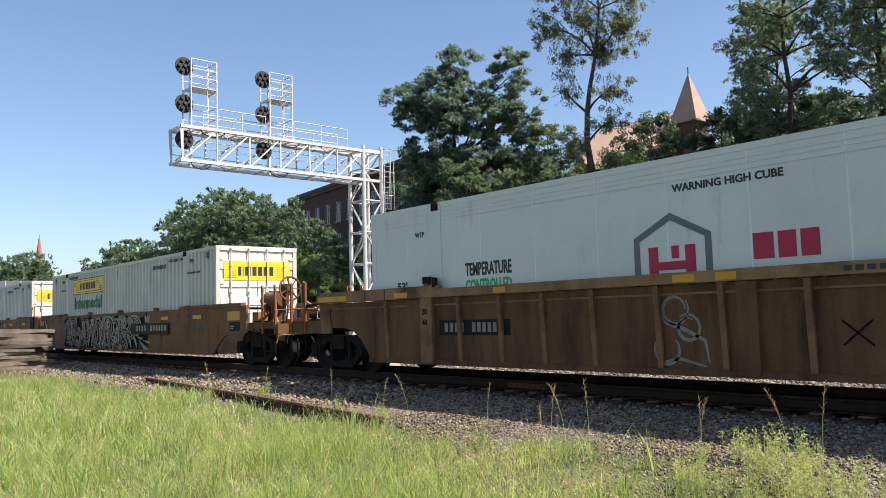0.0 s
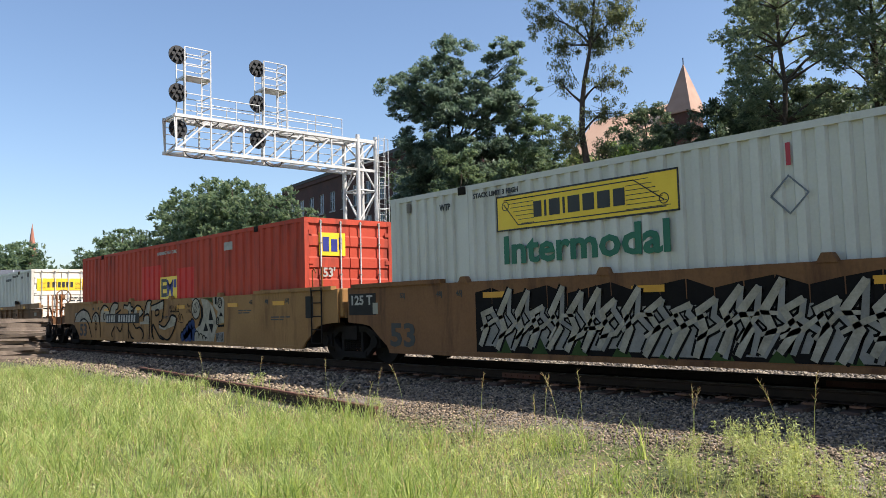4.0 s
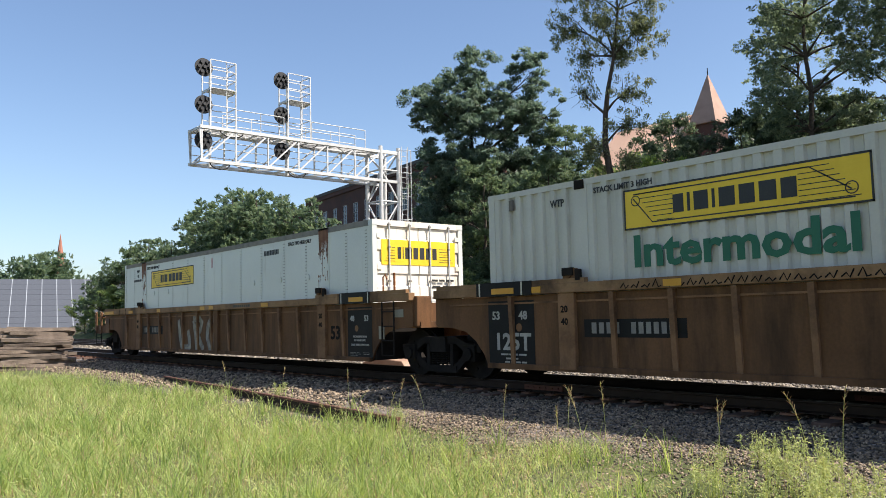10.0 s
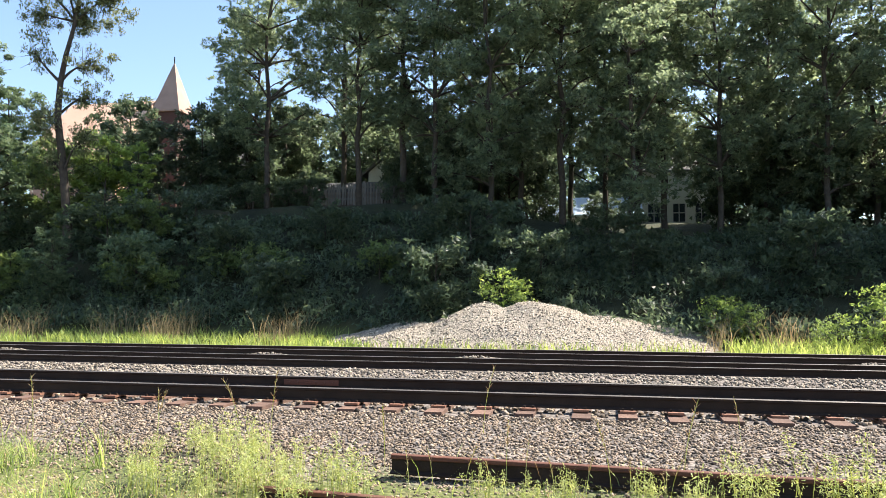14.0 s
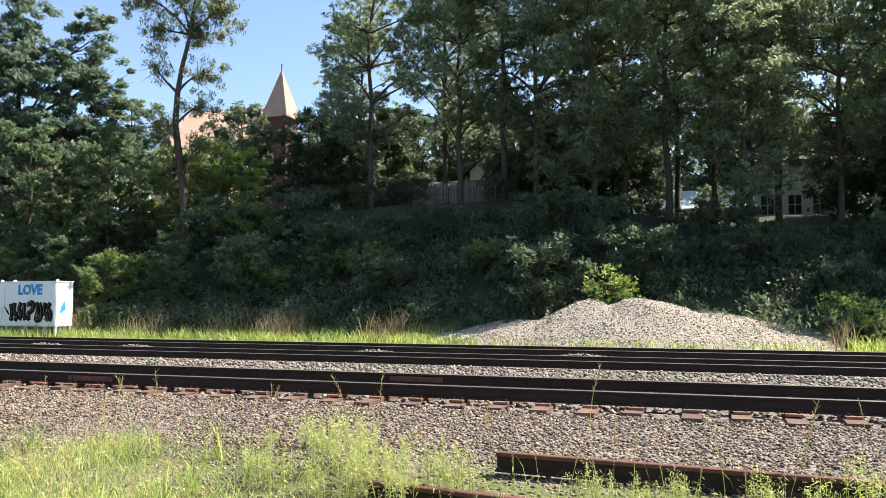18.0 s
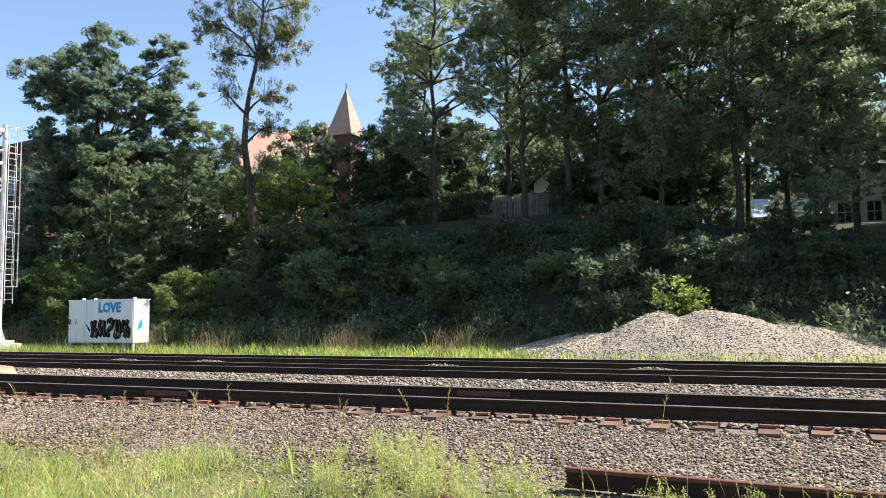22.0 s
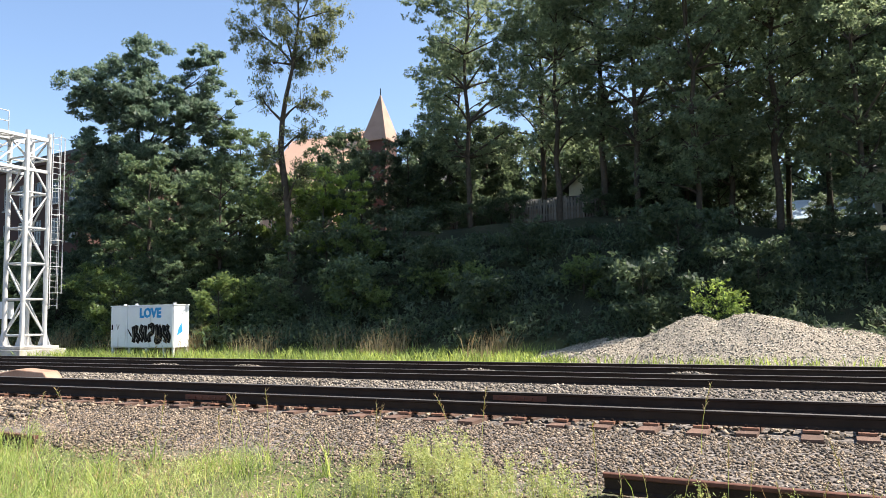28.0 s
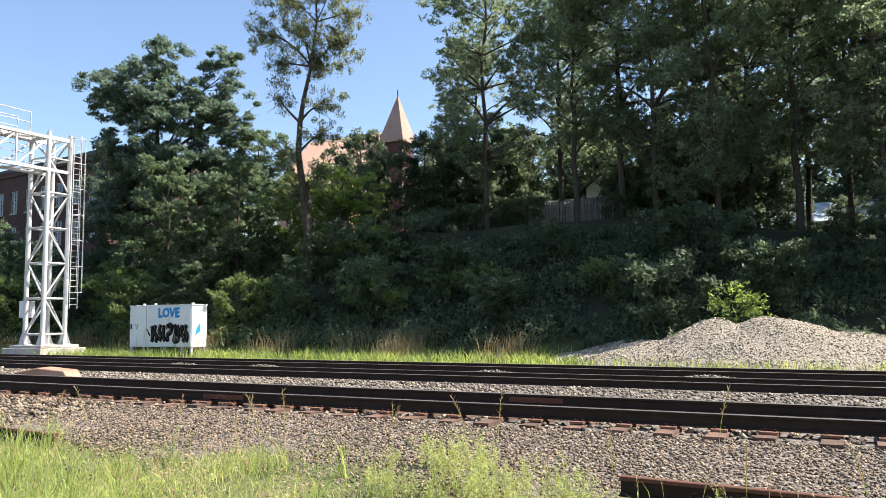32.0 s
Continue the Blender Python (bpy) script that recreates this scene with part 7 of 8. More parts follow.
        lines([[(cx + sx * q * (0.72 - 0.045 * i) * math.cos(0.6 * i), cz + q * (0.72 - 0.045 * i) * math.sin(0.6 * i)) for i in range(14)]], 0.018)
    for cx, cz, q in ((10.47, 0.50, 0.15), (10.74, 0.46, 0.12), (10.95, 0.44, 0.09), (11.1, 0.42, 0.06)):
        lines([[(cx + q * math.cos(u), cz + q * math.sin(u)) for u in [0.1 + i * math.pi / 5 for i in range(6)]]], 0.035)
    cloud = ((9.50, 0.47, 0.13), (9.68, 0.55, 0.15), (9.86, 0.66, 0.16), (10.02, 0.76, 0.15), (10.19, 0.83, 0.14), (10.0, 0.53, 0.19), (9.75, 0.47, 0.14), (10.24, 0.56, 0.20))
    marks("graffiti_outline", [disc(cx - 0.03, cz + 0.03, q + 0.02, 16) for cx, cz, q in cloud], y - 0.002, M_SPRAYBLACK, car, "black sprayed outline")
    marks("graffiti_cloud", [disc(cx, cz, q, 16) for cx, cz, q in cloud], y - 0.0055, M_SPRAYNAVY, car, "dark blue sprayed cloud")
    for x_, z_, n_ in ((8.55, 1.36, 9), (8.65, 1.24, 7), (9.75, 1.38, 8), (9.8, 1.22, 8)):
        lines([[(x_ + 0.09 * i, z_ - 0.05), (x_ + 0.09 * i + r.uniform(-0.03, 0.05), z_ + r.uniform(0.0, 0.10))] for i in range(n_)], 0.018)
    lines([[(9.15, 0.95), (9.25, 1.12), (9.33, 0.95), (9.42, 1.14), (9.55, 0.90), (9.2, 0.92)], [(8.6, 1.23), (9.2, 1.22), (9.3, 1.12)]], 0.02)
    lettering("load_stencil", "LD LMT", 0.11, pose(7.95, y - 0.002, 1.02), M_INK, car, width=0.44)
    marks("load_bar", blocks(8.5, 8.95, 1.025, 1.10, (1, 1, 1, 1)), y - 0.002, M_INK, car, "plain black bar")


BOX_AT = {"reefer": 84.6, "one": 61.0, "two": 41.48, "red": 22.02, "four": -1.42, "five": -21.1, "last": -40.95}
reefer_container(BOX_AT["reefer"])
white_container(BOX_AT["one"], "white corrugated container with yellow name panel and green lettering")
white_container(BOX_AT["two"], "white corrugated container with yellow name panel and a diamond placard", 1)
red_container(BOX_AT["red"])
white_container(BOX_AT["four"], "white corrugated container with yellow name panel and a diamond placard", 1)
white_container(BOX_AT["five"], "white corrugated container with yellow name panel and a diamond placard", 1)
riveted_container(BOX_AT["last"])
ribbed_car(BOX_AT["reefer"], "coupler", "joint", "rusty brown ribbed well car with pale scribble", 0, "scribble")
smooth_car(BOX_AT["one"], "joint", "coupler", "rust-brown smooth-sided well car with crowded graffiti faces", art_faces, M_CARRUST)
smooth_car(BOX_AT["two"], "joint", "joint", "rust-brown smooth-sided well car with pointed graffiti letters", art_spikes, M_CARRUST)
smooth_car(BOX_AT["red"], "coupler", "joint", "ochre smooth-sided well car with rounded graffiti letters", art_bubbles, M_CARTAN)
ribbed_car(BOX_AT["four"], "joint", "coupler", "rusty brown ribbed well car with hand brake wheel", 4)
ribbed_car(BOX_AT["five"], "joint", "joint", "rusty brown ribbed well car with black scrawl along its chord", 5, "lip")
ribbed_car(BOX_AT["last"], "coupler", "joint", "rusty brown ribbed well car with pale sprayed letters", 6, "letters")
equipment_cabinet()
eot = empty("end_of_train_device", None, "red end-of-train marker hanging on the last coupler", "train marker")
part("housing", Geo().prism([(-0.08, 0.80), (0.09, 0.80), (0.10, 1.36), (0.05, 1.44), (-0.05, 1.44), (-0.09, 1.36)], -0.20, 0.16, axis="y"), M_FLAGRED, eot, "red marker housing", bevel=0.015)
part("reflector_strip", Geo().box(0.02, 0.05, -0.206, -0.20, 0.85, 1.3), M_PALEINK, eot)
part("clamp", Geo().box(-0.10, 0.22, -0.12, 0.12, 0.62, 0.82), M_BLACKIRON, eot, bevel=0.01)
part("air_hose", Geo().path([(0.0, -0.1, 0.95), (-0.02, -0.16, 0.6), (-0.06, -0.15, 0.3), (-0.12, -0.1, 0.14)], 0.035, 8), M_BLACKIRON, eot)
MOVING.append((eot, BOX_AT["last"] - 3.68))

# ---- trees and plants ----
def leaf_quads(centres, size, flat=0.35, seed=0, long=1.5, vary=0.45, tri=True):
    """Pointed leaves: one face at each centre, turned at random but mostly lying."""
    r = np.random.default_rng(seed)
    n = len(centres)
    a = r.uniform(0, 2 * np.pi, n)
    tilt = r.normal(0, 1, n) * (1 - flat) * 0.9
    roll_ = r.normal(0, 1, n) * 0.6
    u = np.stack([np.cos(a) * np.cos(tilt), np.sin(a) * np.cos(tilt), np.sin(tilt) - 0.25], 1)
    w = np.stack([-np.sin(a) * np.cos(roll_), np.cos(a) * np.cos(roll_), np.sin(roll_)], 1)
    s = (size * (1 + vary * r.uniform(-1, 1, n)))[:, None]
    u, w = u * s * long * 0.5, w * s * 0.5
    c = centres
    if tri:
        return np.stack([c - u + w * 0.75, c + u, c - u * 0.7 - w * 0.75], 1)
    return np.stack([c - u, c + w * 0.9 - u * 0.1, c + u, c - w * 0.9 - u * 0.1], 1)


def limb_points(a, b, bend, r, k=5):
    pts = []
    a, b = Vector(a), Vector(b)
    off = Vector((r.uniform(-1, 1), r.uniform(-1, 1), r.uniform(0, 1))) * bend
    for i in range(k + 1):
        t = i / k
        pts.append(a.lerp(b, t) + off * math.sin(math.pi * t))
    return pts


def tree_meshes(name, seed, height, radius, bare, limbs, clumps, leaves, leaf, material, trunk_r=0.22, droop=0.0, spread=0.9, twigs=2):
    """Trunk-and-limb mesh and crown mesh of one kind of tree. bare: the share of the height without limbs."""
    r = random.Random(seed)
    g = Geo()
    k = 9
    tp = [Vector((r.uniform(-1, 1) * 0.012 * height * (i > 0), r.uniform(-1, 1) * 0.012 * height * (i > 0), height * 0.93 * i / k)) for i in range(k + 1)]
    tp[0].z = -0.5
    for i in range(k):
        g.tube(tp[i], tp[i + 1], trunk_r * (1 - 0.085 * i) ** 1.2, 9, r2=trunk_r * (1 - 0.085 * (i + 1)) ** 1.2, caps=False)
    tips = []
    for i in range(limbs):
        t = bare + (0.97 - bare) * (i + r.uniform(0, 0.8)) / limbs
        z = height * 0.93 * t
        q = min(k - 1, int(t * k))
        a = tp[q].lerp(tp[q + 1], t * k - q)
        ang = i * 2.4 + r.uniform(-0.5, 0.5)
        rel = (t - bare) / (1 - bare)
        env = math.sin(math.pi * min(0.98, 0.22 + 0.74 * rel)) ** 0.7
        ln = radius * env * r.uniform(0.7, 1.15)
        rise = ln * (r.uniform(0.25, 0.75) - droop)
        b = a + Vector((math.cos(ang) * ln, math.sin(ang) * ln, rise))
        pts = limb_points(a, b, 0.10 * ln, r)
        r0 = trunk_r * 0.42 * (1 - 0.6 * rel)
        for j in range(5):
            g.tube(pts[j], pts[j + 1], r0 * (1 - 0.17 * j), 4, r2=r0 * (1 - 0.17 * (j + 1)), caps=False)
        tips += [pts[3], pts[4], a + (pts[2] - a) * 0.8 + Vector((0, 0, 0.1 * ln))]
        for j in (2, 3, 4, 5):
            for s in range(2):
                a2 = ang + r.uniform(-1.3, 1.3)
                l2 = ln * r.uniform(0.16, 0.40)
                e = pts[j] + Vector((math.cos(a2) * l2, math.sin(a2) * l2, l2 * r.uniform(-0.15, 0.7)))
                if s < twigs:
                    g.tube(pts[j], e, r0 * 0.28, 3, r2=r0 * 0.08, caps=False)
                tips.append(e)
        tips.append(pts[5])
    tips.append(tp[k])
    nr = np.random.default_rng(seed)
    tips = np.array([tuple(t) for t in tips])
    cc = tips[nr.integers(0, len(tips), clumps)] + nr.normal(0, spread * 0.45, (clumps, 3))
    size = nr.uniform(0.45, 1.0, clumps) * spread
    per = leaves // clumps
    off = nr.normal(0, 1, (clumps, per, 3))
    off /= np.maximum(1e-6, np.linalg.norm(off, axis=2, keepdims=True))
    off *= nr.uniform(0, 1, (clumps, per, 1)) ** 0.45
    off[:, :, 2] *= 0.6
    pts = (cc[:, None, :] + off * size[:, None, None]).reshape(-1, 3)
    crown = quads_mesh(name + "_crown", leaf_quads(pts, leaf, seed=seed), material)
    return g.mesh(name + "_trunk", M_BARK, smooth=True), crown


def plant_tree(name, meshes, x, y, turn, tall, label, group="", sink=0.1, kind_="tree"):
    """tall: the height of its top over the ground; 0 keeps the size in which it was built."""
    z1 = max(v.co.z for v in meshes[1].vertices) if meshes[1].name not in TOPS else TOPS[meshes[1].name]
    TOPS[meshes[1].name] = z1
    k = tall / z1 if tall else 1.0
    t = empty(name, pose(x, y, ground(x, y) - sink, 0, 0, turn) @ Matrix.Diagonal((k, k, k, 1)), label, kind_, group)
    part("trunk", meshes[0], None, t)
    part("crown", meshes[1], None, t)
    return t


def lobed_tree(name, seed, trunk, lobes, leaves, leaf, material, trunk_r=0.2, clump=0.42, shell=0.55, hang=0.0, twigs=9, flat=0.35, pad=0.55):
    """A tree from its trunk's course and its masses of foliage. lobes: (x, y, z, half width, half height) each."""
    r, nr = random.Random(seed), np.random.default_rng(seed)
    g = Geo()
    tp = [Vector(p) for p in trunk]
    k = len(tp) - 1
    rad = [trunk_r * (1 - 0.86 * (i / k) ** 1.1) for i in range(k + 1)]
    for i in range(k):
        g.tube(tp[i], tp[i + 1], rad[i], 9, r2=rad[i + 1], caps=False)
    clumps, weight = [], []
    for x, y, z, w, h in lobes:
        c = Vector((x, y, z))
        # the limb leaves the trunk well below the mass that it carries
        best = min(range(1, k + 1), key=lambda i: abs(tp[i].z - (z - 0.5 * h - 0.35 * math.hypot(x - tp[i].x, y - tp[i].y))))
        a = tp[best]
        pts = limb_points(a, c, 0.12 * (c - a).length, r)
        r0 = min(rad[best] * 0.8, 0.05 + 0.018 * (c - a).length)
        for j in range(5):
            g.tube(pts[j], pts[j + 1], r0 * (1 - 0.15 * j), 4, r2=r0 * (1 - 0.15 * (j + 1)), caps=False)
        for j in range(twigs):
            d = Vector((r.gauss(0, 1), r.gauss(0, 1), r.gauss(0.1, 0.8))).normalized()
            e = c + Vector((d.x * w, d.y * w, d.z * h - hang * r.random())) * r.uniform(0.6, 0.95)
            g.tube(pts[r.choice((3, 4, 5))], e, r0 * 0.25, 3, r2=r0 * 0.06, caps=False)
        m = max(3, int(w * w * h / (clump ** 3) * 0.75))
        d = nr.normal(0, 1, (m, 3))
        d /= np.linalg.norm(d, axis=1, keepdims=True)
        q = d * (nr.uniform(shell, 1.0, (m, 1)) * (1 + 0.10 * nr.uniform(-1, 1, (m, 1)))) * np.array([w, w, h]) + np.array([x, y, z])
        q[:, 2] -= hang * nr.uniform(0, 1, m) ** 2
        clumps.append(q)
    cc = np.concatenate(clumps)
    n = len(cc)
    per = max(4, leaves // n)
    size = nr.uniform(0.55, 1.15, n) * clump
    off = nr.normal(0, 1, (n, per, 3))
    off /= np.maximum(1e-6, np.linalg.norm(off, axis=2, keepdims=True))
    off *= nr.uniform(0, 1, (n, per, 1)) ** 0.5
    off[:, :, 2] *= pad
    pts = (cc[:, None, :] + off * size[:, None, None]).reshape(-1, 3)
    crown = quads_mesh(name + "_crown", leaf_quads(pts, leaf, seed=seed, flat=flat), material)
    return g.mesh(name + "_trunk", M_BARK, smooth=True), crown


def wood_tree(name, seed, height, radius, bare, n, leaves, leaf, material, trunk_r):
    """A slender forest tree: many flattened sprays of foliage round a tall stem."""
    r = random.Random(seed)
    trunk = [(0, 0, -0.5)] + [(r.uniform(-1, 1) * 0.012 * height, r.uniform(-1, 1) * 0.012 * height, height * 0.96 * i / 8) for i in range(1, 9)]
    lobes = []
    for i in range(n):
        t = bare + (1 - bare) * (i + r.random()) / n
        rel = (t - bare) / (1 - bare)
        env = 0.45 + 0.55 * math.sin(math.pi * (0.18 + 0.72 * rel))
        d, a = radius * env * r.uniform(0.25, 0.85), i * 2.4 + r.uniform(-0.6, 0.6)
        w = radius * r.uniform(0.26, 0.46) * (0.7 + 0.4 * env)
        lobes.append((d * math.cos(a), d * math.sin(a), height * t, w, w * r.uniform(0.45, 0.8)))
    return lobed_tree(name, seed, trunk, lobes, leaves, leaf, material, trunk_r, clump=0.40, shell=0.3, hang=0.35, twigs=3)


TOPS = {}
MAPLE = lobed_tree("maple", 21, [(0, 0, -0.5), (0.1, 0, 2.2), (-0.1, 0.1, 4.6), (0.1, 0, 7.0), (0.0, 0.1, 9.6), (0.2, 0, 12.4)],
                   [(-1.2, 0, 11.5, 3.0, 2.9), (-3.7, -0.3, 12.3, 1.4, 1.3), (0.1, 0.3, 14.0, 2.2, 1.3), (-2.9, 0.2, 10.7, 1.6, 1.3), (4.3, 0.4, 13.0, 1.8, 2.4), (5.4, -0.2, 9.8, 1.9, 1.6),
                    (1.9, -0.6, 10.0, 3.2, 2.3), (-0.9, -0.4, 7.1, 3.4, 2.6), (2.6, -0.6, 6.2, 3.2, 2.5), (3.4, 0.6, 11.1, 1.6, 1.6), (-2.0, 0.5, 4.4, 2.4, 1.9), (5.0, 0.3, 6.9, 2.2, 2.0)],
                   92000, 0.16, L_MAPLE, 0.34, clump=0.52, shell=0.4)
TALL = lobed_tree("tall", 5, [(0, 0, -0.5), (-0.05, 0, 1.5), (-0.3, 0, 4.2), (-0.7, 0.1, 7.1), (-0.62, 0.1, 8.8), (-0.4, 0, 10.1), (0.0, 0, 11.9), (0.3, 0, 14.4), (0.2, 0, 16.8)],
                  [(-2.6, 0.3, 14.0, 1.4, 1.3), (-1.2, -0.4, 15.7, 1.9, 1.5), (1.4, 0.2, 13.3, 1.6, 1.9), (1.1, -0.2, 16.2, 1.8, 1.4), (-1.8, 0.2, 10.2, 0.9, 1.3), (0.7, 0.3, 10.0, 1.2, 1.1), (-1.5, 0.1, 12.2, 1.2, 1.2),
                   (-1.3, -0.2, 6.9, 1.2, 1.6), (0.65, 0.2, 8.2, 1.3, 1.0), (0.6, -0.2, 6.0, 1.1, 1.1), (-0.3, 0.1, 17.8, 1.4, 1.0), (2.1, 0, 14.9, 1.1, 1.1), (-0.9, 0.3, 4.9, 1.0, 1.1), (0.1, 0.5, 12.2, 1.4, 1.4), (-0.6, -0.2, 13.8, 1.5, 1.3)],
                  30000, 0.098, L_OLIVE, 0.24, clump=0.36, shell=0.12, hang=0.3, twigs=20, flat=0.0, pad=1.0)
WOOD_A = wood_tree("wood_a", 31, 20.0, 4.4, 0.20, 32, 23500, 0.172, L_WOOD, 0.20)
WOOD_B = wood_tree("wood_b", 32, 19.0, 4.2, 0.16, 30, 22500, 0.172, L_WOOD, 0.17)
WOOD_C = wood_tree("wood_c", 33, 21.0, 4.8, 0.30, 30, 22500, 0.172, L_WOOD, 0.24)
WOOD_FAR = wood_tree("wood_far", 30, 20.0, 4.6, 0.14, 32, 9000, 0.34, L_WOOD, 0.2)
SMALL = tree_meshes("small", 34, 7.5, 1.9, 0.08, 20, 420, 8500, 0.15, L_DEEP, 0.10, spread=0.42)
LOCUST = wood_tree("locust", 35, 9.5, 3.5, 0.10, 22, 15000, 0.185, L_MID, 0.16)
PLAIN = wood_tree("plain", 42, 9.5, 3.7, 0.04, 26, 8500, 0.27, L_MID, 0.16)
FAR_TREE = wood_tree("far", 43, 9.5, 3.8, 0.06, 22, 3000, 0.42, L_MID, 0.16)
YOUNG = wood_tree("young", 44, 6.0, 2.0, 0.06, 18, 6500, 0.13, L_FRESH, 0.07)
SILVER = tree_meshes("silver", 36, 7.0, 2.7, 0.05, 18, 380, 7600, 0.2, L_LIGHT, 0.11, spread=0.52)
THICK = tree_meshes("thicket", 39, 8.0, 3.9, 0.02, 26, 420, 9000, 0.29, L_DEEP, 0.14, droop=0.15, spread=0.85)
BUSH = tree_meshes("bush", 37, 2.4, 1.6, 0.02, 14, 220, 3800, 0.14, L_DEEP, 0.05, spread=0.35, twigs=0)
BUSH2 = tree_meshes("mid_bush", 41, 2.6, 1.7, 0.02, 14, 220, 3800, 0.15, L_MID, 0.05, spread=0.38, twigs=0)
BRIGHT = tree_meshes("bright_bush", 38, 2.2, 1.5, 0.02, 14, 160, 2600, 0.13, L_LIGHT, 0.05, spread=0.32, twigs=0)
SPRAY = tree_meshes("spray", 40, 2.6, 0.75, 0.05, 16, 170, 1500, 0.085, L_FRESH, 0.02, spread=0.30)

plant_tree("maple_tree", MAPLE, -39.6, 35.8, 24, 0, "broad dark green maple in two rounded masses, high on the bank")
plant_tree("locust_tree", LOCUST, -35.0, 32.6, 10, 8.8, "bushy light green tree on the bank", "bank trees")
plant_tree("locust_tree", LOCUST, -30.6, 33.6, 70, 7.6, "bushy light green tree on the bank", "bank trees")
plant_tree("locust_tree", LOCUST, -33.0, 38.0, 250, 7.8, "bushy light green tree on the bank", "bank trees")
plant_tree("locust_tree", LOCUST, -28.4, 37.0, 70, 4.0, "bushy light green tree on the bank", "bank trees")
plant_tree("silver_tree", SILVER, -27.4, 35.6, 30, 5.6, "fresh green young tree on the bank", "bank trees")
plant_tree("silver_tree", YOUNG, -25.0, 35.6, 15, 5.8, "sunlit yellow-green young tree on the bank", "bank trees")
plant_tree("silver_tree", YOUNG, -23.9, 36.6, 115, 4.6, "sunlit yellow-green young tree on the bank", "bank trees")
plant_tree("silver_tree", SILVER, -36.6, 30.6, 30, 4.0, "fresh green young tree on the bank", "bank trees")
plant_tree("tall_tree", TALL, -25.9, 34.0, 24, 0, "tall thin tree with a sparse grey-green crown")
plant_tree("young_tree", SMALL, -28.0, 42.0, 50, 7.2, "dark leafy young tree near the church", "young trees by the church")
plant_tree("young_tree", SMALL, -26.0, 41.0, 120, 5.6, "dark leafy young tree near the church", "young trees by the church")
plant_tree("young_tree", SMALL, -23.6, 42.6, 190, 6.6, "dark leafy young tree near the church", "young trees by the church")
WOODS = [(-21.0, 44.4, WOOD_B), (-17.6, 38.6, WOOD_A), (-15.0, 43.5, WOOD_C), (-12.6, 38.8, WOOD_C), (-10.4, 39.2, WOOD_C), (-8.4, 38.4, WOOD_A), (-7.2, 44.0, WOOD_B),
         (-4.6, 41.0, WOOD_B), (-2.2, 38.6, WOOD_C), (-0.2, 44.5, WOOD_C), (1.4, 39.4, WOOD_C), (2.9, 42.8, WOOD_C), (5.2, 39.6, WOOD_A), (7.8, 41.4, WOOD_B), (10.0, 39.0, WOOD_B),
         (12.6, 41.5, WOOD_A), (15.2, 38.8, WOOD_B), (18.0, 40.6, WOOD_B), (21.0, 38.6, WOOD_A), (24.4, 40.6, WOOD_C), (28.5, 39.0, WOOD_B),
         (-5.6, 37.0, WOOD_B), (1.0, 36.8, WOOD_B), (15.0, 37.2, WOOD_B), (-17.0, 56.0, WOOD_FAR), (5.0, 70.0, WOOD_FAR), (-7.0, 69.0, WOOD_FAR), (16.0, 60.0, WOOD_FAR), (-2.4, 50.5, WOOD_C), (3.4, 50.5, WOOD_C), (-6.4, 53.5, WOOD_FAR), (7.6, 52.0, WOOD_FAR), (-0.5, 67.0, WOOD_FAR), (-4.0, 72.0, WOOD_FAR), (2.6, 74.0, WOOD_FAR), (10.5, 48.0, WOOD_FAR), (19.5, 48.0, WOOD_FAR)]
for i, (x, y, kind_) in enumerate(WOODS):
    plant_tree("woodland_tree", kind_, x, y, i * 77 % 360, 14.2 + 3.0 * ((i * 37) % 10) / 10, "slender woodland tree with dense dark foliage", "woodland on the bank")
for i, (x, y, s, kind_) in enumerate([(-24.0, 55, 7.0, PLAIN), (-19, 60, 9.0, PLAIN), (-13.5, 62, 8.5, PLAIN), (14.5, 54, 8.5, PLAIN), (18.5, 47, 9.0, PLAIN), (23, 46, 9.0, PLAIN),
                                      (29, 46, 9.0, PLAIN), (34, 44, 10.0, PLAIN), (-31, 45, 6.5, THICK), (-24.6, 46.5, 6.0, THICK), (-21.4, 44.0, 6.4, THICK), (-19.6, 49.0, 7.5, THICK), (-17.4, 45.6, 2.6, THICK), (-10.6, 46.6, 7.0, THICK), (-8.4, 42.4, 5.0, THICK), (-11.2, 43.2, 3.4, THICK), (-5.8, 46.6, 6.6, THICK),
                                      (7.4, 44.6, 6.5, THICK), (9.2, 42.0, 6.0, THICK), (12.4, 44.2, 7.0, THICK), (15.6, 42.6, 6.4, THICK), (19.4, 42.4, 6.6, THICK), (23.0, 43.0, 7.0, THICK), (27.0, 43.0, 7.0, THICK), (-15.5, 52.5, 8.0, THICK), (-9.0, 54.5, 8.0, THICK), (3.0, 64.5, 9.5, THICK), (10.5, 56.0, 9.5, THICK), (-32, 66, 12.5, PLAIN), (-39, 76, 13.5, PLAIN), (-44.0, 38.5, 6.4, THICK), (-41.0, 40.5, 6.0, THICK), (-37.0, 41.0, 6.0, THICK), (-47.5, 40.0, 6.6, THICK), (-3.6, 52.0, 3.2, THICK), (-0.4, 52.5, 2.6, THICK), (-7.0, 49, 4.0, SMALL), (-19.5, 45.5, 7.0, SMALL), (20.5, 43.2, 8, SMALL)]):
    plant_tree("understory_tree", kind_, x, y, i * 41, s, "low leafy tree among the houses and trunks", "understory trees")
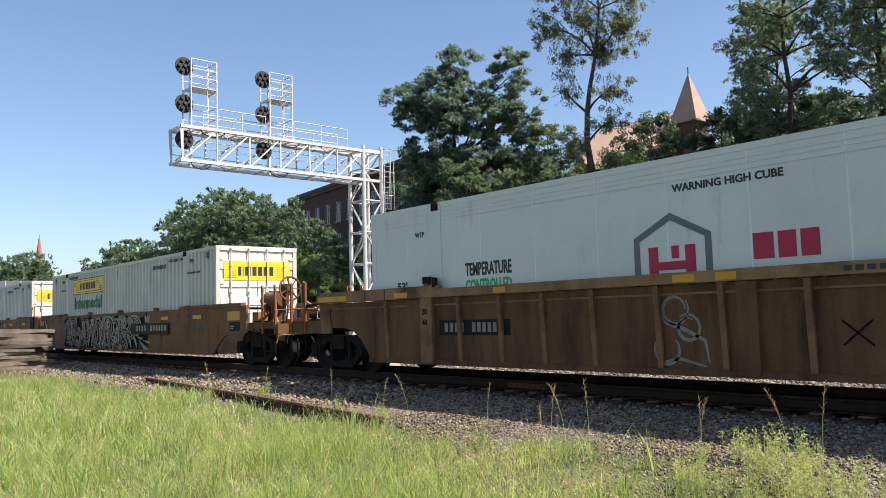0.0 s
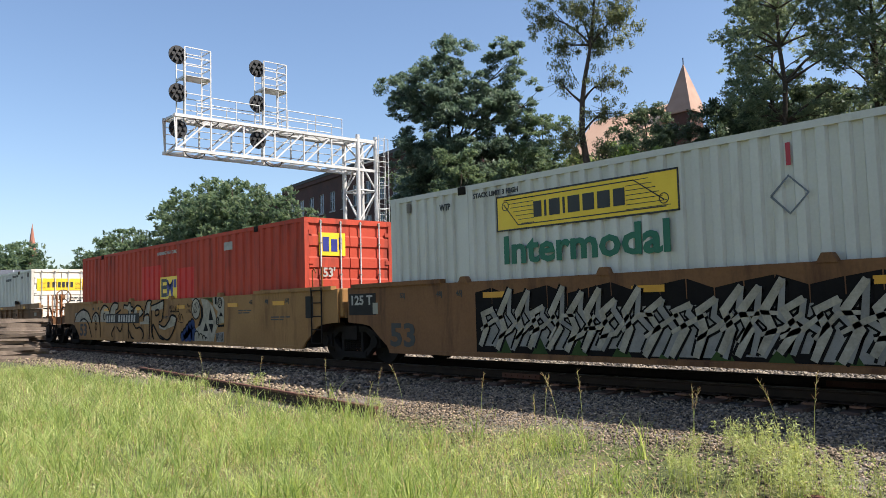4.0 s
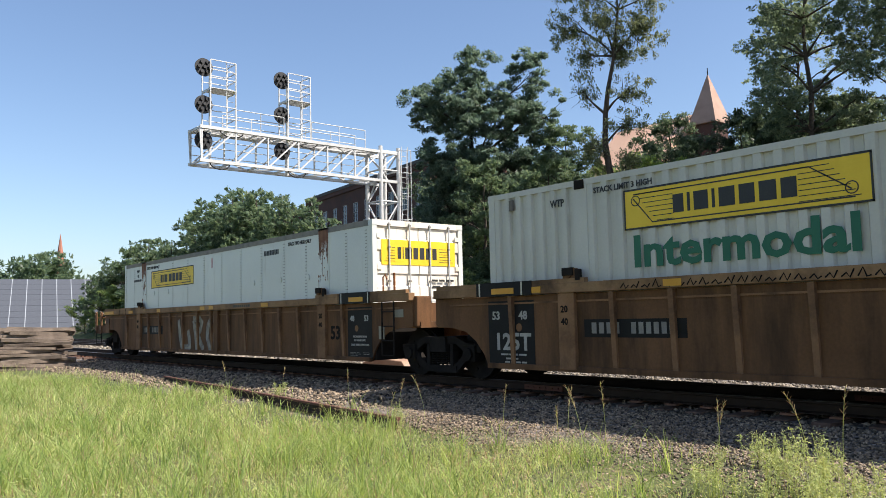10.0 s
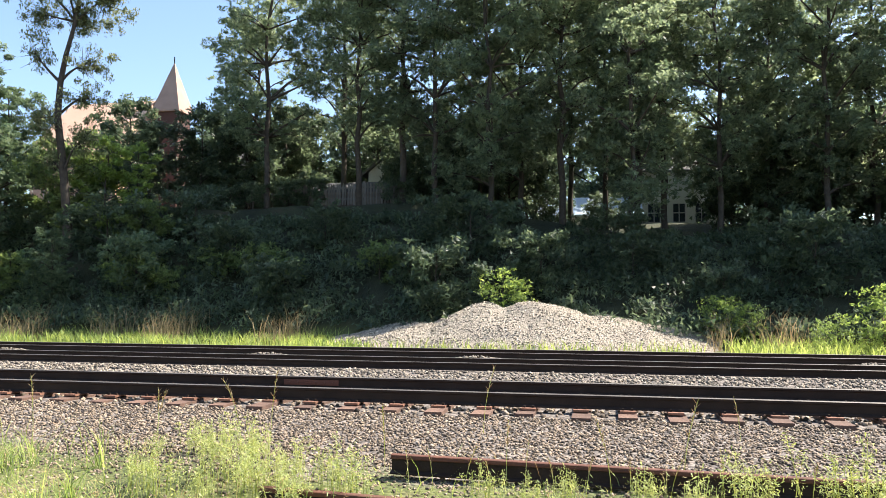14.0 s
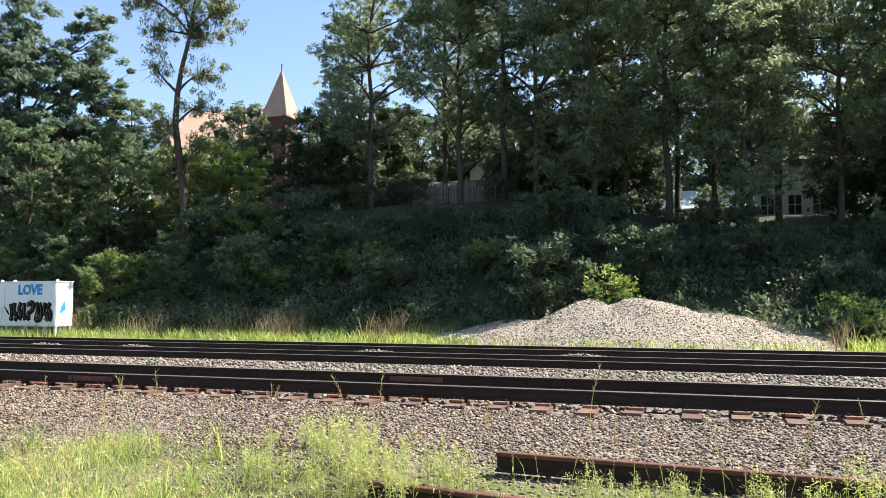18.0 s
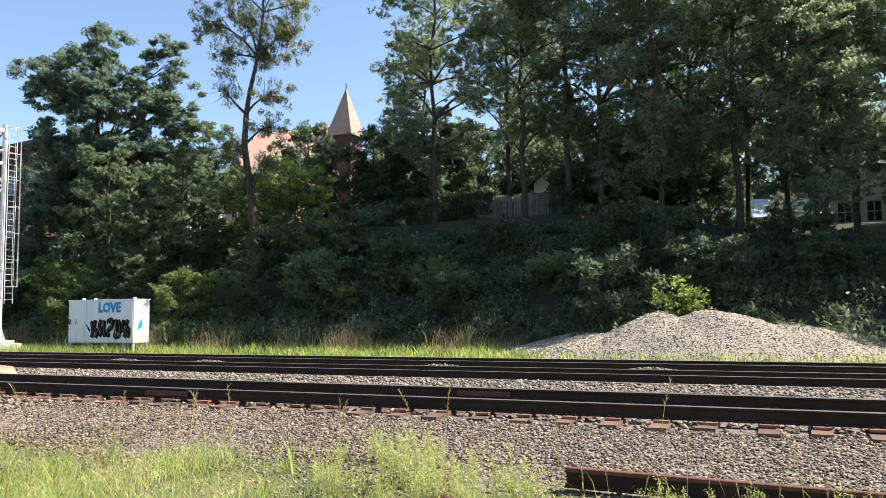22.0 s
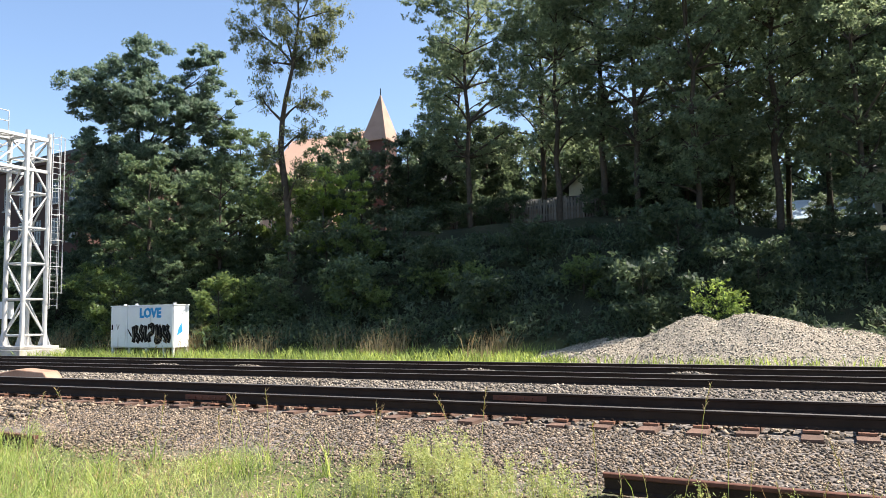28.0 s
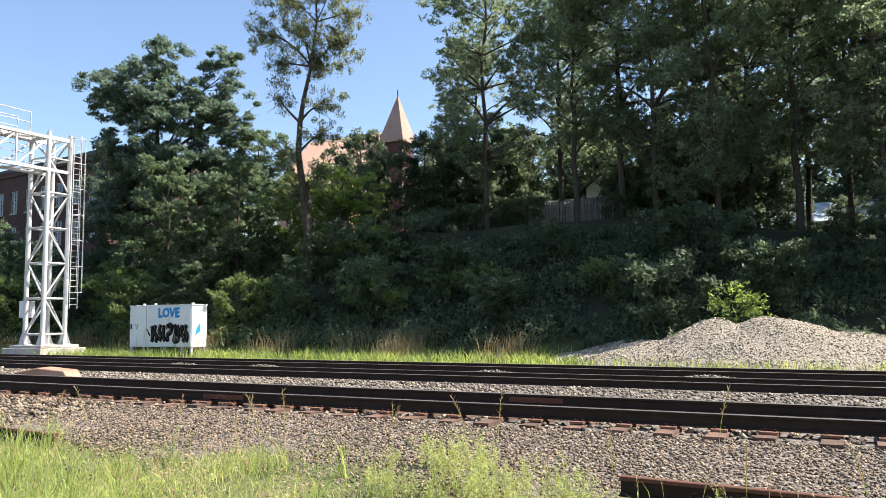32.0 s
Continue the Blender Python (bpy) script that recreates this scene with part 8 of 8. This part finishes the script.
for i, (x, y, s, kind_) in enumerate([(-47, 31, 6.2, LOCUST), (-52.5, 30.5, 6.4, SILVER), (-57.5, 30.5, 7.6, PLAIN), (-63, 31, 8.4, PLAIN), (-69, 32, 9.6, PLAIN), (-66, 28.4, 6.2, SILVER), (-75, 31, 9.2, PLAIN),
                                      (-81, 31, 9.2, PLAIN), (-78, 28.6, 6.5, SILVER), (-88, 31, 9.8, PLAIN), (-95, 30.5, 9.0, PLAIN), (-101, 30, 7.4, PLAIN), (-106, 29.5, 5.0, SILVER), 
                                      (-77, 37, 10.4, PLAIN), (-85, 37, 10.2, PLAIN), (-44.2, 29.2, 4.2, SILVER), (-41.4, 29.6, 2.3, SILVER), (-34.0, 29.5, 3.8, SILVER), (-31.0, 30.2, 4.4, LOCUST), (-27.4, 30.0, 3.4, SILVER), (-24.4, 31.0, 3.6, LOCUST), (-21.6, 33.6, 3.2, SILVER), (-54.5, 28.5, 5.8, SILVER), (-92, 28.6, 6.0, SILVER), (-49.5, 29.0, 4.4, SILVER), (-66, 33, 11.0, PLAIN), (-72, 33.5, 11.2, PLAIN), (-60, 33, 9.8, PLAIN), (-79, 34, 10.0, PLAIN), (-91.5, 33, 8.6, PLAIN), (-98, 32, 7.6, PLAIN), (-53.6, 32.4, 7.6, PLAIN)]):
    plant_tree("trackside_tree", kind_, x, y, i * 53, s, "leafy green tree in the line beside the tracks", "tree line beside the tracks")
for i, (x, y, s) in enumerate([(-270, 58, 24), (-292, 62, 26), (-300, 74, 28), (-262, 70, 17), (-330, 80, 28), (-345, 60, 27), (-255, 82, 12)]):
    plant_tree("far_tree", FAR_TREE, x, y, i * 71, s, "distant rounded green tree on the horizon", "distant trees")
for i, x in enumerate((-21.2, -20.0, -18.9, -17.7, -16.6, -15.6, -10.6)):
    plant_tree("shrub", BUSH, x, 38.9 + 0.3 * (i % 3), i * 50, 1.5 + 0.2 * (i % 3), "dark leafy shrub before the fence", "shrubs on the bank", kind_="shrub")
for i in range(40):
    x, y = -58 + i * 2.3 + 0.9 * math.sin(i * 2.1), 30.4 + (i * 7 % 11) * 0.52
    fresh = i in (9, 13, 21)
    plant_tree("shrub", BRIGHT if fresh else (BUSH2 if i % 3 == 1 and x < -18 else BUSH), x, y, i * 67, 1.9 + (i * 13 % 7) * 0.28, "green shrub on the bank in leaves coloured as if sunlit" if fresh else "dark leafy shrub on the bank", "shrubs on the bank", kind_="shrub")
# trees keep the sun off here, so lighter leaf colour replaces it
for i, (x, y, s) in enumerate(((-15.2, 32.6, 2.0), (-13.6, 32.2, 1.6), (-16.8, 32.4, 1.7), (-20.6, 31.6, 2.2), (-19.0, 31.4, 1.6))):
    plant_tree("shrub", BRIGHT, x, y, i * 75, s, "green shrub on the bank in leaves coloured as if sunlit", "shrubs on the bank", kind_="shrub")
plant_tree("shrub", SPRAY, -3.85, 29.1, 0, 2.7, "airy yellow-green sapling behind the gravel heap", "saplings by the heap", kind_="shrub")
plant_tree("shrub", SPRAY, -3.25, 29.3, 90, 2.2, "airy yellow-green sapling behind the gravel heap", "saplings by the heap", kind_="shrub")
for i, (x, y, s) in enumerate([(3.6, 29.2, 1.7), (4.2, 29.4, 1.6), (4.7, 29.0, 1.5), (6.6, 27.4, 1.2), (7.4, 28.2, 1.4), (8.4, 27.2, 2.4), (9.2, 28.0, 2.0), (9.9, 27.0, 2.3), (10.7, 27.8, 1.6), (11.8, 27.2, 1.8), (12.8, 28.4, 2.2), (7.9, 27.0, 1.0)]):
    plant_tree("shrub", SPRAY, x, y, i * 80, s, "bright yellow-green weedy sapling beside the tracks", "weedy saplings", kind_="shrub")


def undergrowth():
    """Low leafy cover over the whole bank."""
    r = np.random.default_rng(3)
    pts = []
    for k in range(1900):
        x, y = r.uniform(-62, 36), 28.9 + 11.0 * r.uniform() ** 1.15
        if y > 36.6 and (-22 < x < -10 or r.uniform() < 0.25):
            continue
        rad = r.uniform(0.5, 1.25) * (1 - 0.45 * smooth(34, 38, y))
        n = 125
        o = r.normal(0, 1, (n, 3))
        o /= np.linalg.norm(o, axis=1, keepdims=True)
        o[:, 2] = np.abs(o[:, 2])
        o *= rad * r.uniform(0.55, 1.0, (n, 1))
        o[:, 2] *= 0.9
        pts.append(o + np.array([x, y, ground(x, y) + 0.05]))
    allp = np.concatenate(pts)
    # sunlit western part gets lighter leaves, the shaded rest darker ones
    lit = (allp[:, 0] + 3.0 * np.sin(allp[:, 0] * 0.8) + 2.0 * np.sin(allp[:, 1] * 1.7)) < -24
    for k, mt, lab in ((~lit, L_DEEP, "dense leafy undergrowth covering the bank, shade put into its dark leaf colour"), (lit, L_MID, "leafy undergrowth on the bank, sun put into its lighter leaf colour")):
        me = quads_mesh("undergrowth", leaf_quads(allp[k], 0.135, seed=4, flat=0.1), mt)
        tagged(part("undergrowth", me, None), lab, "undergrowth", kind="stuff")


undergrowth()


def blades(xy, height, width, seed, lean=0.35):
    """Grass blades: a narrow bent quad and a tip, standing on the ground at each place."""
    r = np.random.default_rng(seed)
    n = len(xy)
    z = np.array([ground(a, b) for a, b in xy]) - 0.02
    base = np.column_stack([xy, z])
    a = r.uniform(0, 2 * np.pi, n)
    side = np.column_stack([np.cos(a), np.sin(a), np.zeros(n)])
    h = height * r.uniform(0.45, 1.25, n)
    bend = np.column_stack([r.normal(0, lean, n), r.normal(0, lean, n), np.ones(n)]) * h[:, None]
    w = (width * r.uniform(0.6, 1.3, n))[:, None]
    mid = base + bend * np.array([0.4, 0.4, 0.6])
    tip = base + bend * np.array([1.1, 1.1, 1.0])
    lower = np.stack([base - side * w, base + side * w, mid + side * w * 0.8, mid - side * w * 0.8], 1)
    upper = np.stack([mid - side * w * 0.8, mid + side * w * 0.8, tip + side * w * 0.08, tip - side * w * 0.08], 1)
    return np.concatenate([lower, upper])


def edge_of_grass(x):
    return 6.95 - 0.3 * smooth(-9, -5, x) + 0.45 * math.sin(x * 0.7) + 0.35 * math.sin(x * 1.9 + 1) - (0.9 if x > -3.5 else 0.0) * smooth(-3.5, -1, x) + 0.5 * smooth(-16, -26, x) * -1


def meadow():
    r = np.random.default_rng(8)

    def field(n, x0, x1, y0, y1, fade=1.2):
        p = np.column_stack([r.uniform(x0, x1, n), r.uniform(y0, y1, n)])
        e = np.array([edge_of_grass(a) for a in p[:, 0]])
        patch = np.array([noise.noise((a * 0.6, b * 0.6, 7.0)) for a, b in p])
        keep = r.uniform(0, 1, n) < np.clip((e - p[:, 1] + 0.5 * patch) / fade, 0.02, 1) * np.clip(0.75 + 0.9 * patch, 0.35, 1)
        return p[keep]

    near = field(96000, -11, 4, 1.2, 7.9)
    far = field(46000, -34, -10, 1.0, 7.9)

    def drift(p):
        return np.array([noise.noise((a * 0.45, b * 0.7, 2.0)) + 0.5 * noise.noise((a * 1.9, b * 2.3, 5.0)) for a, b in p])

    dn, df = drift(near), drift(far)
    tall = 0.72 + 0.75 * np.clip(dn, -0.35, 0.8)
    pick_n, pick_f = dn + r.normal(0, 0.28, len(near)), df + r.normal(0, 0.28, len(far))
    for lo, hi, hn, hf, wide, lean_, mt, lab in ((-9, -0.16, 0.19, 0.23, 0.0026, 0.6, L_GRASS_PALE, "dry yellowish drift of short meadow grass"),
                                                 (-0.16, 0.16, 0.23, 0.27, 0.0030, 0.55, L_GRASS, "uncut sunlit yellow-green meadow grass"),
                                                 (0.16, 9, 0.28, 0.31, 0.0040, 0.48, L_GRASS_DEEP, "deeper green drift of meadow grass")):
        kn, kf = (pick_n > lo) & (pick_n <= hi), (pick_f > lo) & (pick_f <= hi)
        v = np.concatenate([blades(near[kn], hn * tall[kn], wide, int(200 + 10 * lo), lean_), blades(far[kf], hf, 0.0075, int(300 + 3 * hi), 0.45)])
        tagged(part("meadow_grass", quads_mesh("meadow_grass", v, mt), None), lab, "grass", kind="stuff")
    heads = field(1500, -13, 4, 1.6, 7.6)
    zz = np.array([ground(a, b) for a, b in heads])
    hh = r.uniform(0.24, 0.46, len(heads))
    c = np.column_stack([heads, zz + hh])[:, None, :] + r.normal(0, 1, (len(heads), 9, 3)) * np.array([0.012, 0.012, 0.035])
    tagged(part("grass_seed_heads", quads_mesh("grass_seed_heads", leaf_quads(c.reshape(-1, 3), 0.010, seed=33, long=2.4), L_STRAW), None), "fine pale seed heads over the meadow grass", "grass", kind="stuff")
    stems = np.stack([np.column_stack([heads - [0.0016, 0], zz]), np.column_stack([heads + [0.0016, 0], zz]), np.column_stack([heads + [0.001, 0], zz + hh]), np.column_stack([heads - [0.001, 0], zz + hh])], 1)
    tagged(part("grass_stems", quads_mesh("grass_stems", stems, L_WEED), None), "thin green stems that carry the seed heads", "grass", kind="stuff")
    around = np.column_stack([r.uniform(-10, 7, 9000), r.uniform(-5, 1.3, 9000)])
    tagged(part("meadow_grass", quads_mesh("meadow_grass", blades(around, 0.2, 0.008, 21, 0.5), L_GRASS_DEEP), None), "uncut grass round the viewpoint", "grass", kind="stuff")
    tuft = field(900, -24, 4, 1.4, 7.6)
    spots = (tuft[:, None, :] + r.normal(0, 0.035, (len(tuft), 22, 2))).reshape(-1, 2)
    tagged(part("grass_tufts", quads_mesh("grass_tufts", blades(spots, 0.40, 0.0055, 15, 0.42), L_GRASS_DEEP), None), "taller darker grass tufts in the meadow", "grass", kind="stuff")
    low = field(26000, -14, 4, 1.2, 7.4)
    c = np.column_stack([low, [ground(a, b) + 0.03 for a, b in low]]) + np.column_stack([np.zeros((len(low), 2)), r.uniform(0, 0.12, len(low))])
    tagged(part("low_herbs", quads_mesh("low_herbs", leaf_quads(c, 0.026, seed=91, long=1.7), L_WEED), None), "small light green herb leaves among the grass", "herbs", kind="stuff")
    dry = field(12000, -30, 4, 1.2, 7.9)
    tagged(part("dry_grass", quads_mesh("dry_grass", blades(dry, 0.36, 0.0028, 3, 0.4), L_STRAW), None), "thin dry straw-coloured grass stems", "grass", kind="stuff")
    # verge beyond the far track
    n = 26000
    p = np.column_stack([r.uniform(-60, 16, n), r.uniform(24.3, 28.8, n)])
    p = p[[heap_height(a, b) < 0.12 and noise.noise((a * 0.5, b * 0.9, 5.0)) > -0.12 for a, b in p]]
    tagged(part("verge_grass", quads_mesh("verge_grass", blades(p, 0.42, 0.016, 4), L_GRASS_DEEP), None), "bright grass verge beyond the tracks", "grass", kind="stuff")
    n = 15000
    p = np.column_stack([r.uniform(-46, 12, n), r.uniform(27.0, 29.3, n)])
    keep = np.array([noise.noise((a * 0.45, 1.0, 3.0)) + r.uniform(-0.2, 0.2) > 0.2 for a, b in p]) & np.array([heap_height(a, b) < 0.12 for a, b in p])
    tagged(part("dry_weeds", quads_mesh("dry_weeds", blades(p[keep], 1.05, 0.011, 5, 0.30), L_BROOM), None), "tall dry brown weed stalks at the foot of the bank", "weeds", kind="stuff")


meadow()


def weed_mesh(name, seed, height, material, branches=9, leaf=0.03, per=70, wide=0.4):
    """A loose tuft of thin stems, each with small narrow leaves and a finer, fuller top."""
    r = np.random.default_rng(seed)
    quads = []
    st = Geo()
    for k in range(branches):
        a = r.uniform(0, 6.28)
        h = height * r.uniform(0.5, 1.0)
        bx, by = r.normal(0, 0.10, 2) * wide / 0.4
        x1, y1 = bx + math.cos(a) * h * r.uniform(0.05, wide * 0.6), by + math.sin(a) * h * r.uniform(0.05, wide * 0.6)
        st.tube((bx, by, 0), ((bx + x1) / 2, (by + y1) / 2, h * 0.6), 0.003, 4, caps=False).tube(((bx + x1) / 2, (by + y1) / 2, h * 0.6), (x1, y1, h), 0.002, 4, caps=False)
        t = r.uniform(0.2, 1.0, per) ** 0.55
        c = np.column_stack([bx + (x1 - bx) * t, by + (y1 - by) * t, h * t]) + r.normal(0, 0.026, (per, 3)) * (1.5 - t * 0.6)[:, None]
        quads.append(leaf_quads(c, leaf, seed=seed + k, long=2.6))
    return st.mesh(name + "_stems", material), quads_mesh(name + "_leaves", np.concatenate(quads), material)


WEED_A, WEED_B = weed_mesh("weed_a", 51, 0.62, L_WEED, 16, 0.013, 60), weed_mesh("weed_b", 52, 0.46, L_WEED, 14, 0.013, 50)
BUSHY = weed_mesh("weed_c", 53, 0.50, L_WEED, 16, 0.016, 42)
for i, (x, y, m, s) in enumerate([(-3.45, 6.55, WEED_A, 1.0), (-3.05, 6.35, WEED_B, 1.0), (-2.75, 6.6, WEED_A, 0.8), (-2.35, 6.5, WEED_A, 0.85), (-2.6, 6.1, WEED_B, 0.9), (-3.7, 6.1, WEED_B, 1.0), (-2.1, 6.15, WEED_B, 1.1),
                                  (-3.25, 5.9, WEED_B, 0.8), (-3.95, 7.6, WEED_B, 0.8), (-4.5, 7.4, WEED_B, 0.6), (-14.4, 7.7, BUSHY, 0.8), (1.0, 6.2, WEED_A, 1.0), (0.55, 6.0, WEED_B, 1.0),
                                  (-3.5, 7.3, WEED_A, 0.55), (-1.0, 6.3, WEED_B, 0.8), (-0.3, 6.4, WEED_B, 0.75), (-5.5, 4.4, WEED_B, 0.6), (-4.6, 4.0, WEED_B, 0.55), (-6.2, 3.8, WEED_A, 0.45), (1.9, 5.9, WEED_A, 0.95), (1.65, 6.15, WEED_A, 1.15), (2.1, 6.2, WEED_B, 1.2), (-3.3, 6.9, WEED_A, 1.05), (-2.9, 6.0, WEED_A, 0.9), (-2.45, 5.8, WEED_B, 1.0), (-4.1, 6.3, WEED_B, 0.8), (-0.6, 6.2, WEED_B, 0.7), (0.3, 6.35, WEED_B, 0.85), (-9.4, 7.0, WEED_B, 0.8), (-4.15, 7.55, BUSHY, 0.8), (-3.85, 7.3, BUSHY, 0.55), (-3.4, 7.45, BUSHY, 0.5)]):
    w = empty("weed", pose(x, y, ground(x, y) - 0.02, 0, 0, i * 61) @ Matrix.Diagonal((s, s, s, 1)), "yellow-green flowering weed growing in gravel" if m is not BUSHY else "bushy bright green weed growing in gravel", "weed", "trackside weeds")
    tagged(part("stem", m[0], None, w), kind="stuff")
    tagged(part("leaves", m[1], None, w), kind="stuff")


def stalk_mesh(seed, h):
    r = random.Random(seed)
    g = Geo()
    bend = r.uniform(0.08, 0.3)
    pts = [Vector((bend * t * t * h, 0, h * t)) for t in [i / 6 for i in range(7)]]
    g.path(pts, 0.0032, 4)
    h_ = Geo()
    for i in range(16):
        t = 0.60 + 0.40 * i / 16
        p = Vector((bend * t * t * h, 0, h * t))
        q = p + Vector((r.uniform(-0.035, 0.045), r.uniform(-0.035, 0.035), r.uniform(0.03, 0.06)))
        h_.tube(p, q, 0.0045, 3, r2=0.001, caps=False)
    return g.mesh("stalk", L_WEED), h_.mesh("seed_head", L_STRAW)


STALKS = [stalk_mesh(60 + i, 0.58 + 0.07 * i) for i in range(4)]
for i, (x, y) in enumerate([(-8.3, 8.0), (-7.0, 7.9), (-6.6, 7.7), (-6.3, 7.8), (-4.9, 8.0), (-4.7, 7.7), (-3.9, 8.0), (-3.6, 8.1), (-10.8, 8.0), (-12.5, 8.1), (-9.6, 7.6), (-1.4, 8.9), (-0.9, 7.0), (0.0, 6.8), (-2.0, 7.0), (0.6, 7.1), (-15.2, 8.2), (-17.5, 8.0), (-5.8, 6.4), (-7.6, 5.4),
                            (-1.7, 6.7), (-1.5, 6.75), (-1.2, 6.6), (-0.7, 6.65), (-0.45, 6.6), (0.15, 6.5), (0.45, 6.55), (0.85, 6.5), (1.2, 6.45), (1.5, 6.6), (2.4, 6.4), (1.35, 9.0), (-0.95, 6.45), (-0.2, 6.55)]):
    k = 1.0 if i < 20 else 0.62
    st = empty("seed_stalk", pose(x, y, ground(x, y) - 0.02, 0, 0, i * 97) @ Matrix.Diagonal((k, k, k, 1)), "thin green grass stalk with a dry seed head", "grass stalk", "seed stalks")
    part("stalk", STALKS[i % 4][0], None, st)
    tagged(part("seed_head", STALKS[i % 4][1], None, st), kind="stuff")


# ---- loose stones ----
def stones(n, x0, x1, y0, y1, size, seed, name, material, label, lift=0.3, z_of=ground, keep=None):
    r = np.random.default_rng(seed)
    p = np.column_stack([r.uniform(x0, x1, n), r.uniform(y0, y1, n)])
    if keep is not None:
        p = p[[keep(a, b) for a, b in p]]
        n = len(p)
    z = np.array([z_of(a, b) for a, b in p])
    octa = np.array([(1, 0, 0), (-1, 0, 0), (0, 1, 0), (0, -1, 0), (0, 0, 1), (0, 0, -1)], float)
    v = octa[None] * (1 + 0.35 * r.uniform(-1, 1, (n, 6, 1))) + 0.28 * r.uniform(-1, 1, (n, 6, 3))
    a, b = r.uniform(0, 2 * np.pi, n), r.uniform(-0.9, 0.9, n)
    ca, sa, cb, sb = np.cos(a), np.sin(a), np.cos(b), np.sin(b)
    rot = np.zeros((n, 3, 3))
    rot[:, 0, 0], rot[:, 0, 1], rot[:, 0, 2] = ca, -sa * cb, sa * sb
    rot[:, 1, 0], rot[:, 1, 1], rot[:, 1, 2] = sa, ca * cb, -ca * sb
    rot[:, 2, 1], rot[:, 2, 2] = sb, cb
    s = size * r.uniform(0.55, 1.35, n)
    v = np.einsum("nij,nkj->nki", rot, v * np.array([1.15, 0.9, 0.75])) * s[:, None, None]
    v += np.column_stack([p, z + s * lift])[:, None, :]
    faces = np.array([(0, 2, 4), (2, 1, 4), (1, 3, 4), (3, 0, 4), (2, 0, 5), (1, 2, 5), (3, 1, 5), (0, 3, 5)])
    me = bpy.data.meshes.new(name)
    me.vertices.add(n * 6)
    me.vertices.foreach_set("co", v.reshape(-1).astype(np.float32))
    idx = (faces[None] + (np.arange(n) * 6)[:, None, None]).reshape(-1).astype(np.int32)
    me.loops.add(len(idx))
    me.loops.foreach_set("vertex_index", idx)
    me.polygons.add(n * 8)
    me.polygons.foreach_set("loop_start", np.arange(0, len(idx), 3, dtype=np.int32))
    me.materials.append(material)
    me.update()
    tagged(part(name, me, None), label, "gravel", kind="stuff")


def clear_of_ties(a, b):
    return not (9.75 < b < 12.5 and ((a + 70) % 0.6 < 0.14 or (a + 70) % 0.6 > 0.46))


stones(50000, -12, 5, 5.6, 9.85, 0.0185, 1, "ballast_stones", M_STONE, "warm grey crushed ballast stones", keep=lambda a, b: random.random() < smooth(6.4, 7.8, b) + 0.12)
stones(8400, -34, -11.7, 7.2, 9.85, 0.04, 2, "ballast_stones", M_STONE, "warm grey crushed ballast stones")
stones(6000, -20, 6, 9.8, 12.6, 0.034, 3, "ballast_stones", M_STONE, "grey ballast stones between the ties", keep=clear_of_ties)
stones(14000, -26, 9, 12.6, 17.6, 0.040, 4, "ballast_stones", M_MIDSTONE, "pale grey ballast stones between the tracks")
stones(2500, -66, -26, 12.6, 17.6, 0.08, 6, "ballast_stones", M_MIDSTONE, "pale grey ballast stones between the tracks")
stones(15000, -11, 4.3, 24.7, 29.5, 0.034, 5, "heap_stones", M_PALESTONE, "loose pale stones on the gravel heap", z_of=lambda a, b: ground(a, b) - 0.06 + heap_height(a, b), keep=lambda a, b: heap_height(a, b) > 0.1)
for i, (x, y) in enumerate(((-9.0, 19.9), (-3.3, 19.9), (-20.5, 19.9), (-17.0, 19.9), (6.0, 19.9))):
    stones(420, x - 1.1, x + 1.1, y - 0.55, y + 0.55, 0.040, 40 + i, "ballast_mound", M_MIDSTONE, "small mound of pale ballast stones between the tracks",
           z_of=lambda a, b, u=x, v=y: -0.44 + 0.21 * max(0.0, 1 - ((a - u) / 1.1) ** 2 - ((b - v) / 0.55) ** 2))


def far_woods():
    """A wall of distant foliage behind the houses."""
    r = np.random.default_rng(77)
    n = 420
    c = np.column_stack([r.uniform(-30, 60, n), r.uniform(74, 82, n), np.zeros(n)])
    c[:, 2] = 7.5 + r.uniform(0, 1, n) * (8 + 3 * np.sin(c[:, 0] * 0.35) + 2 * np.sin(c[:, 0] * 0.9))
    o = r.normal(0, 1.0, (n, 85, 3))
    pts = (c[:, None, :] + o * np.array([1.3, 1.0, 1.0])).reshape(-1, 3)
    tagged(part("far_woods", quads_mesh("far_woods", leaf_quads(pts, 0.42, seed=78), L_MID), None), "distant green woods behind the houses", "woods", kind="stuff")


far_woods()


# ---- what moves ----
def motions():
    stamps = [0.0, 1.75, 3.5, 4.5, 5.5, 6.5, 7.5, 8.5, 10.0, 12.0, 14.0, 20.0, 26.0, 32.0]
    for thing, s in MOVING:
        walk(thing, [(t, pose(s + travelled(t), MID, 0)) for t in stamps])
    for w, u in WHEELS:
        walk(w, [(k / 30, pose(u, 0, 0.47, 0, math.degrees(travelled(k / 30) / 0.47) % 360, 0)) for k in range(0, 961, 2)])


motions()
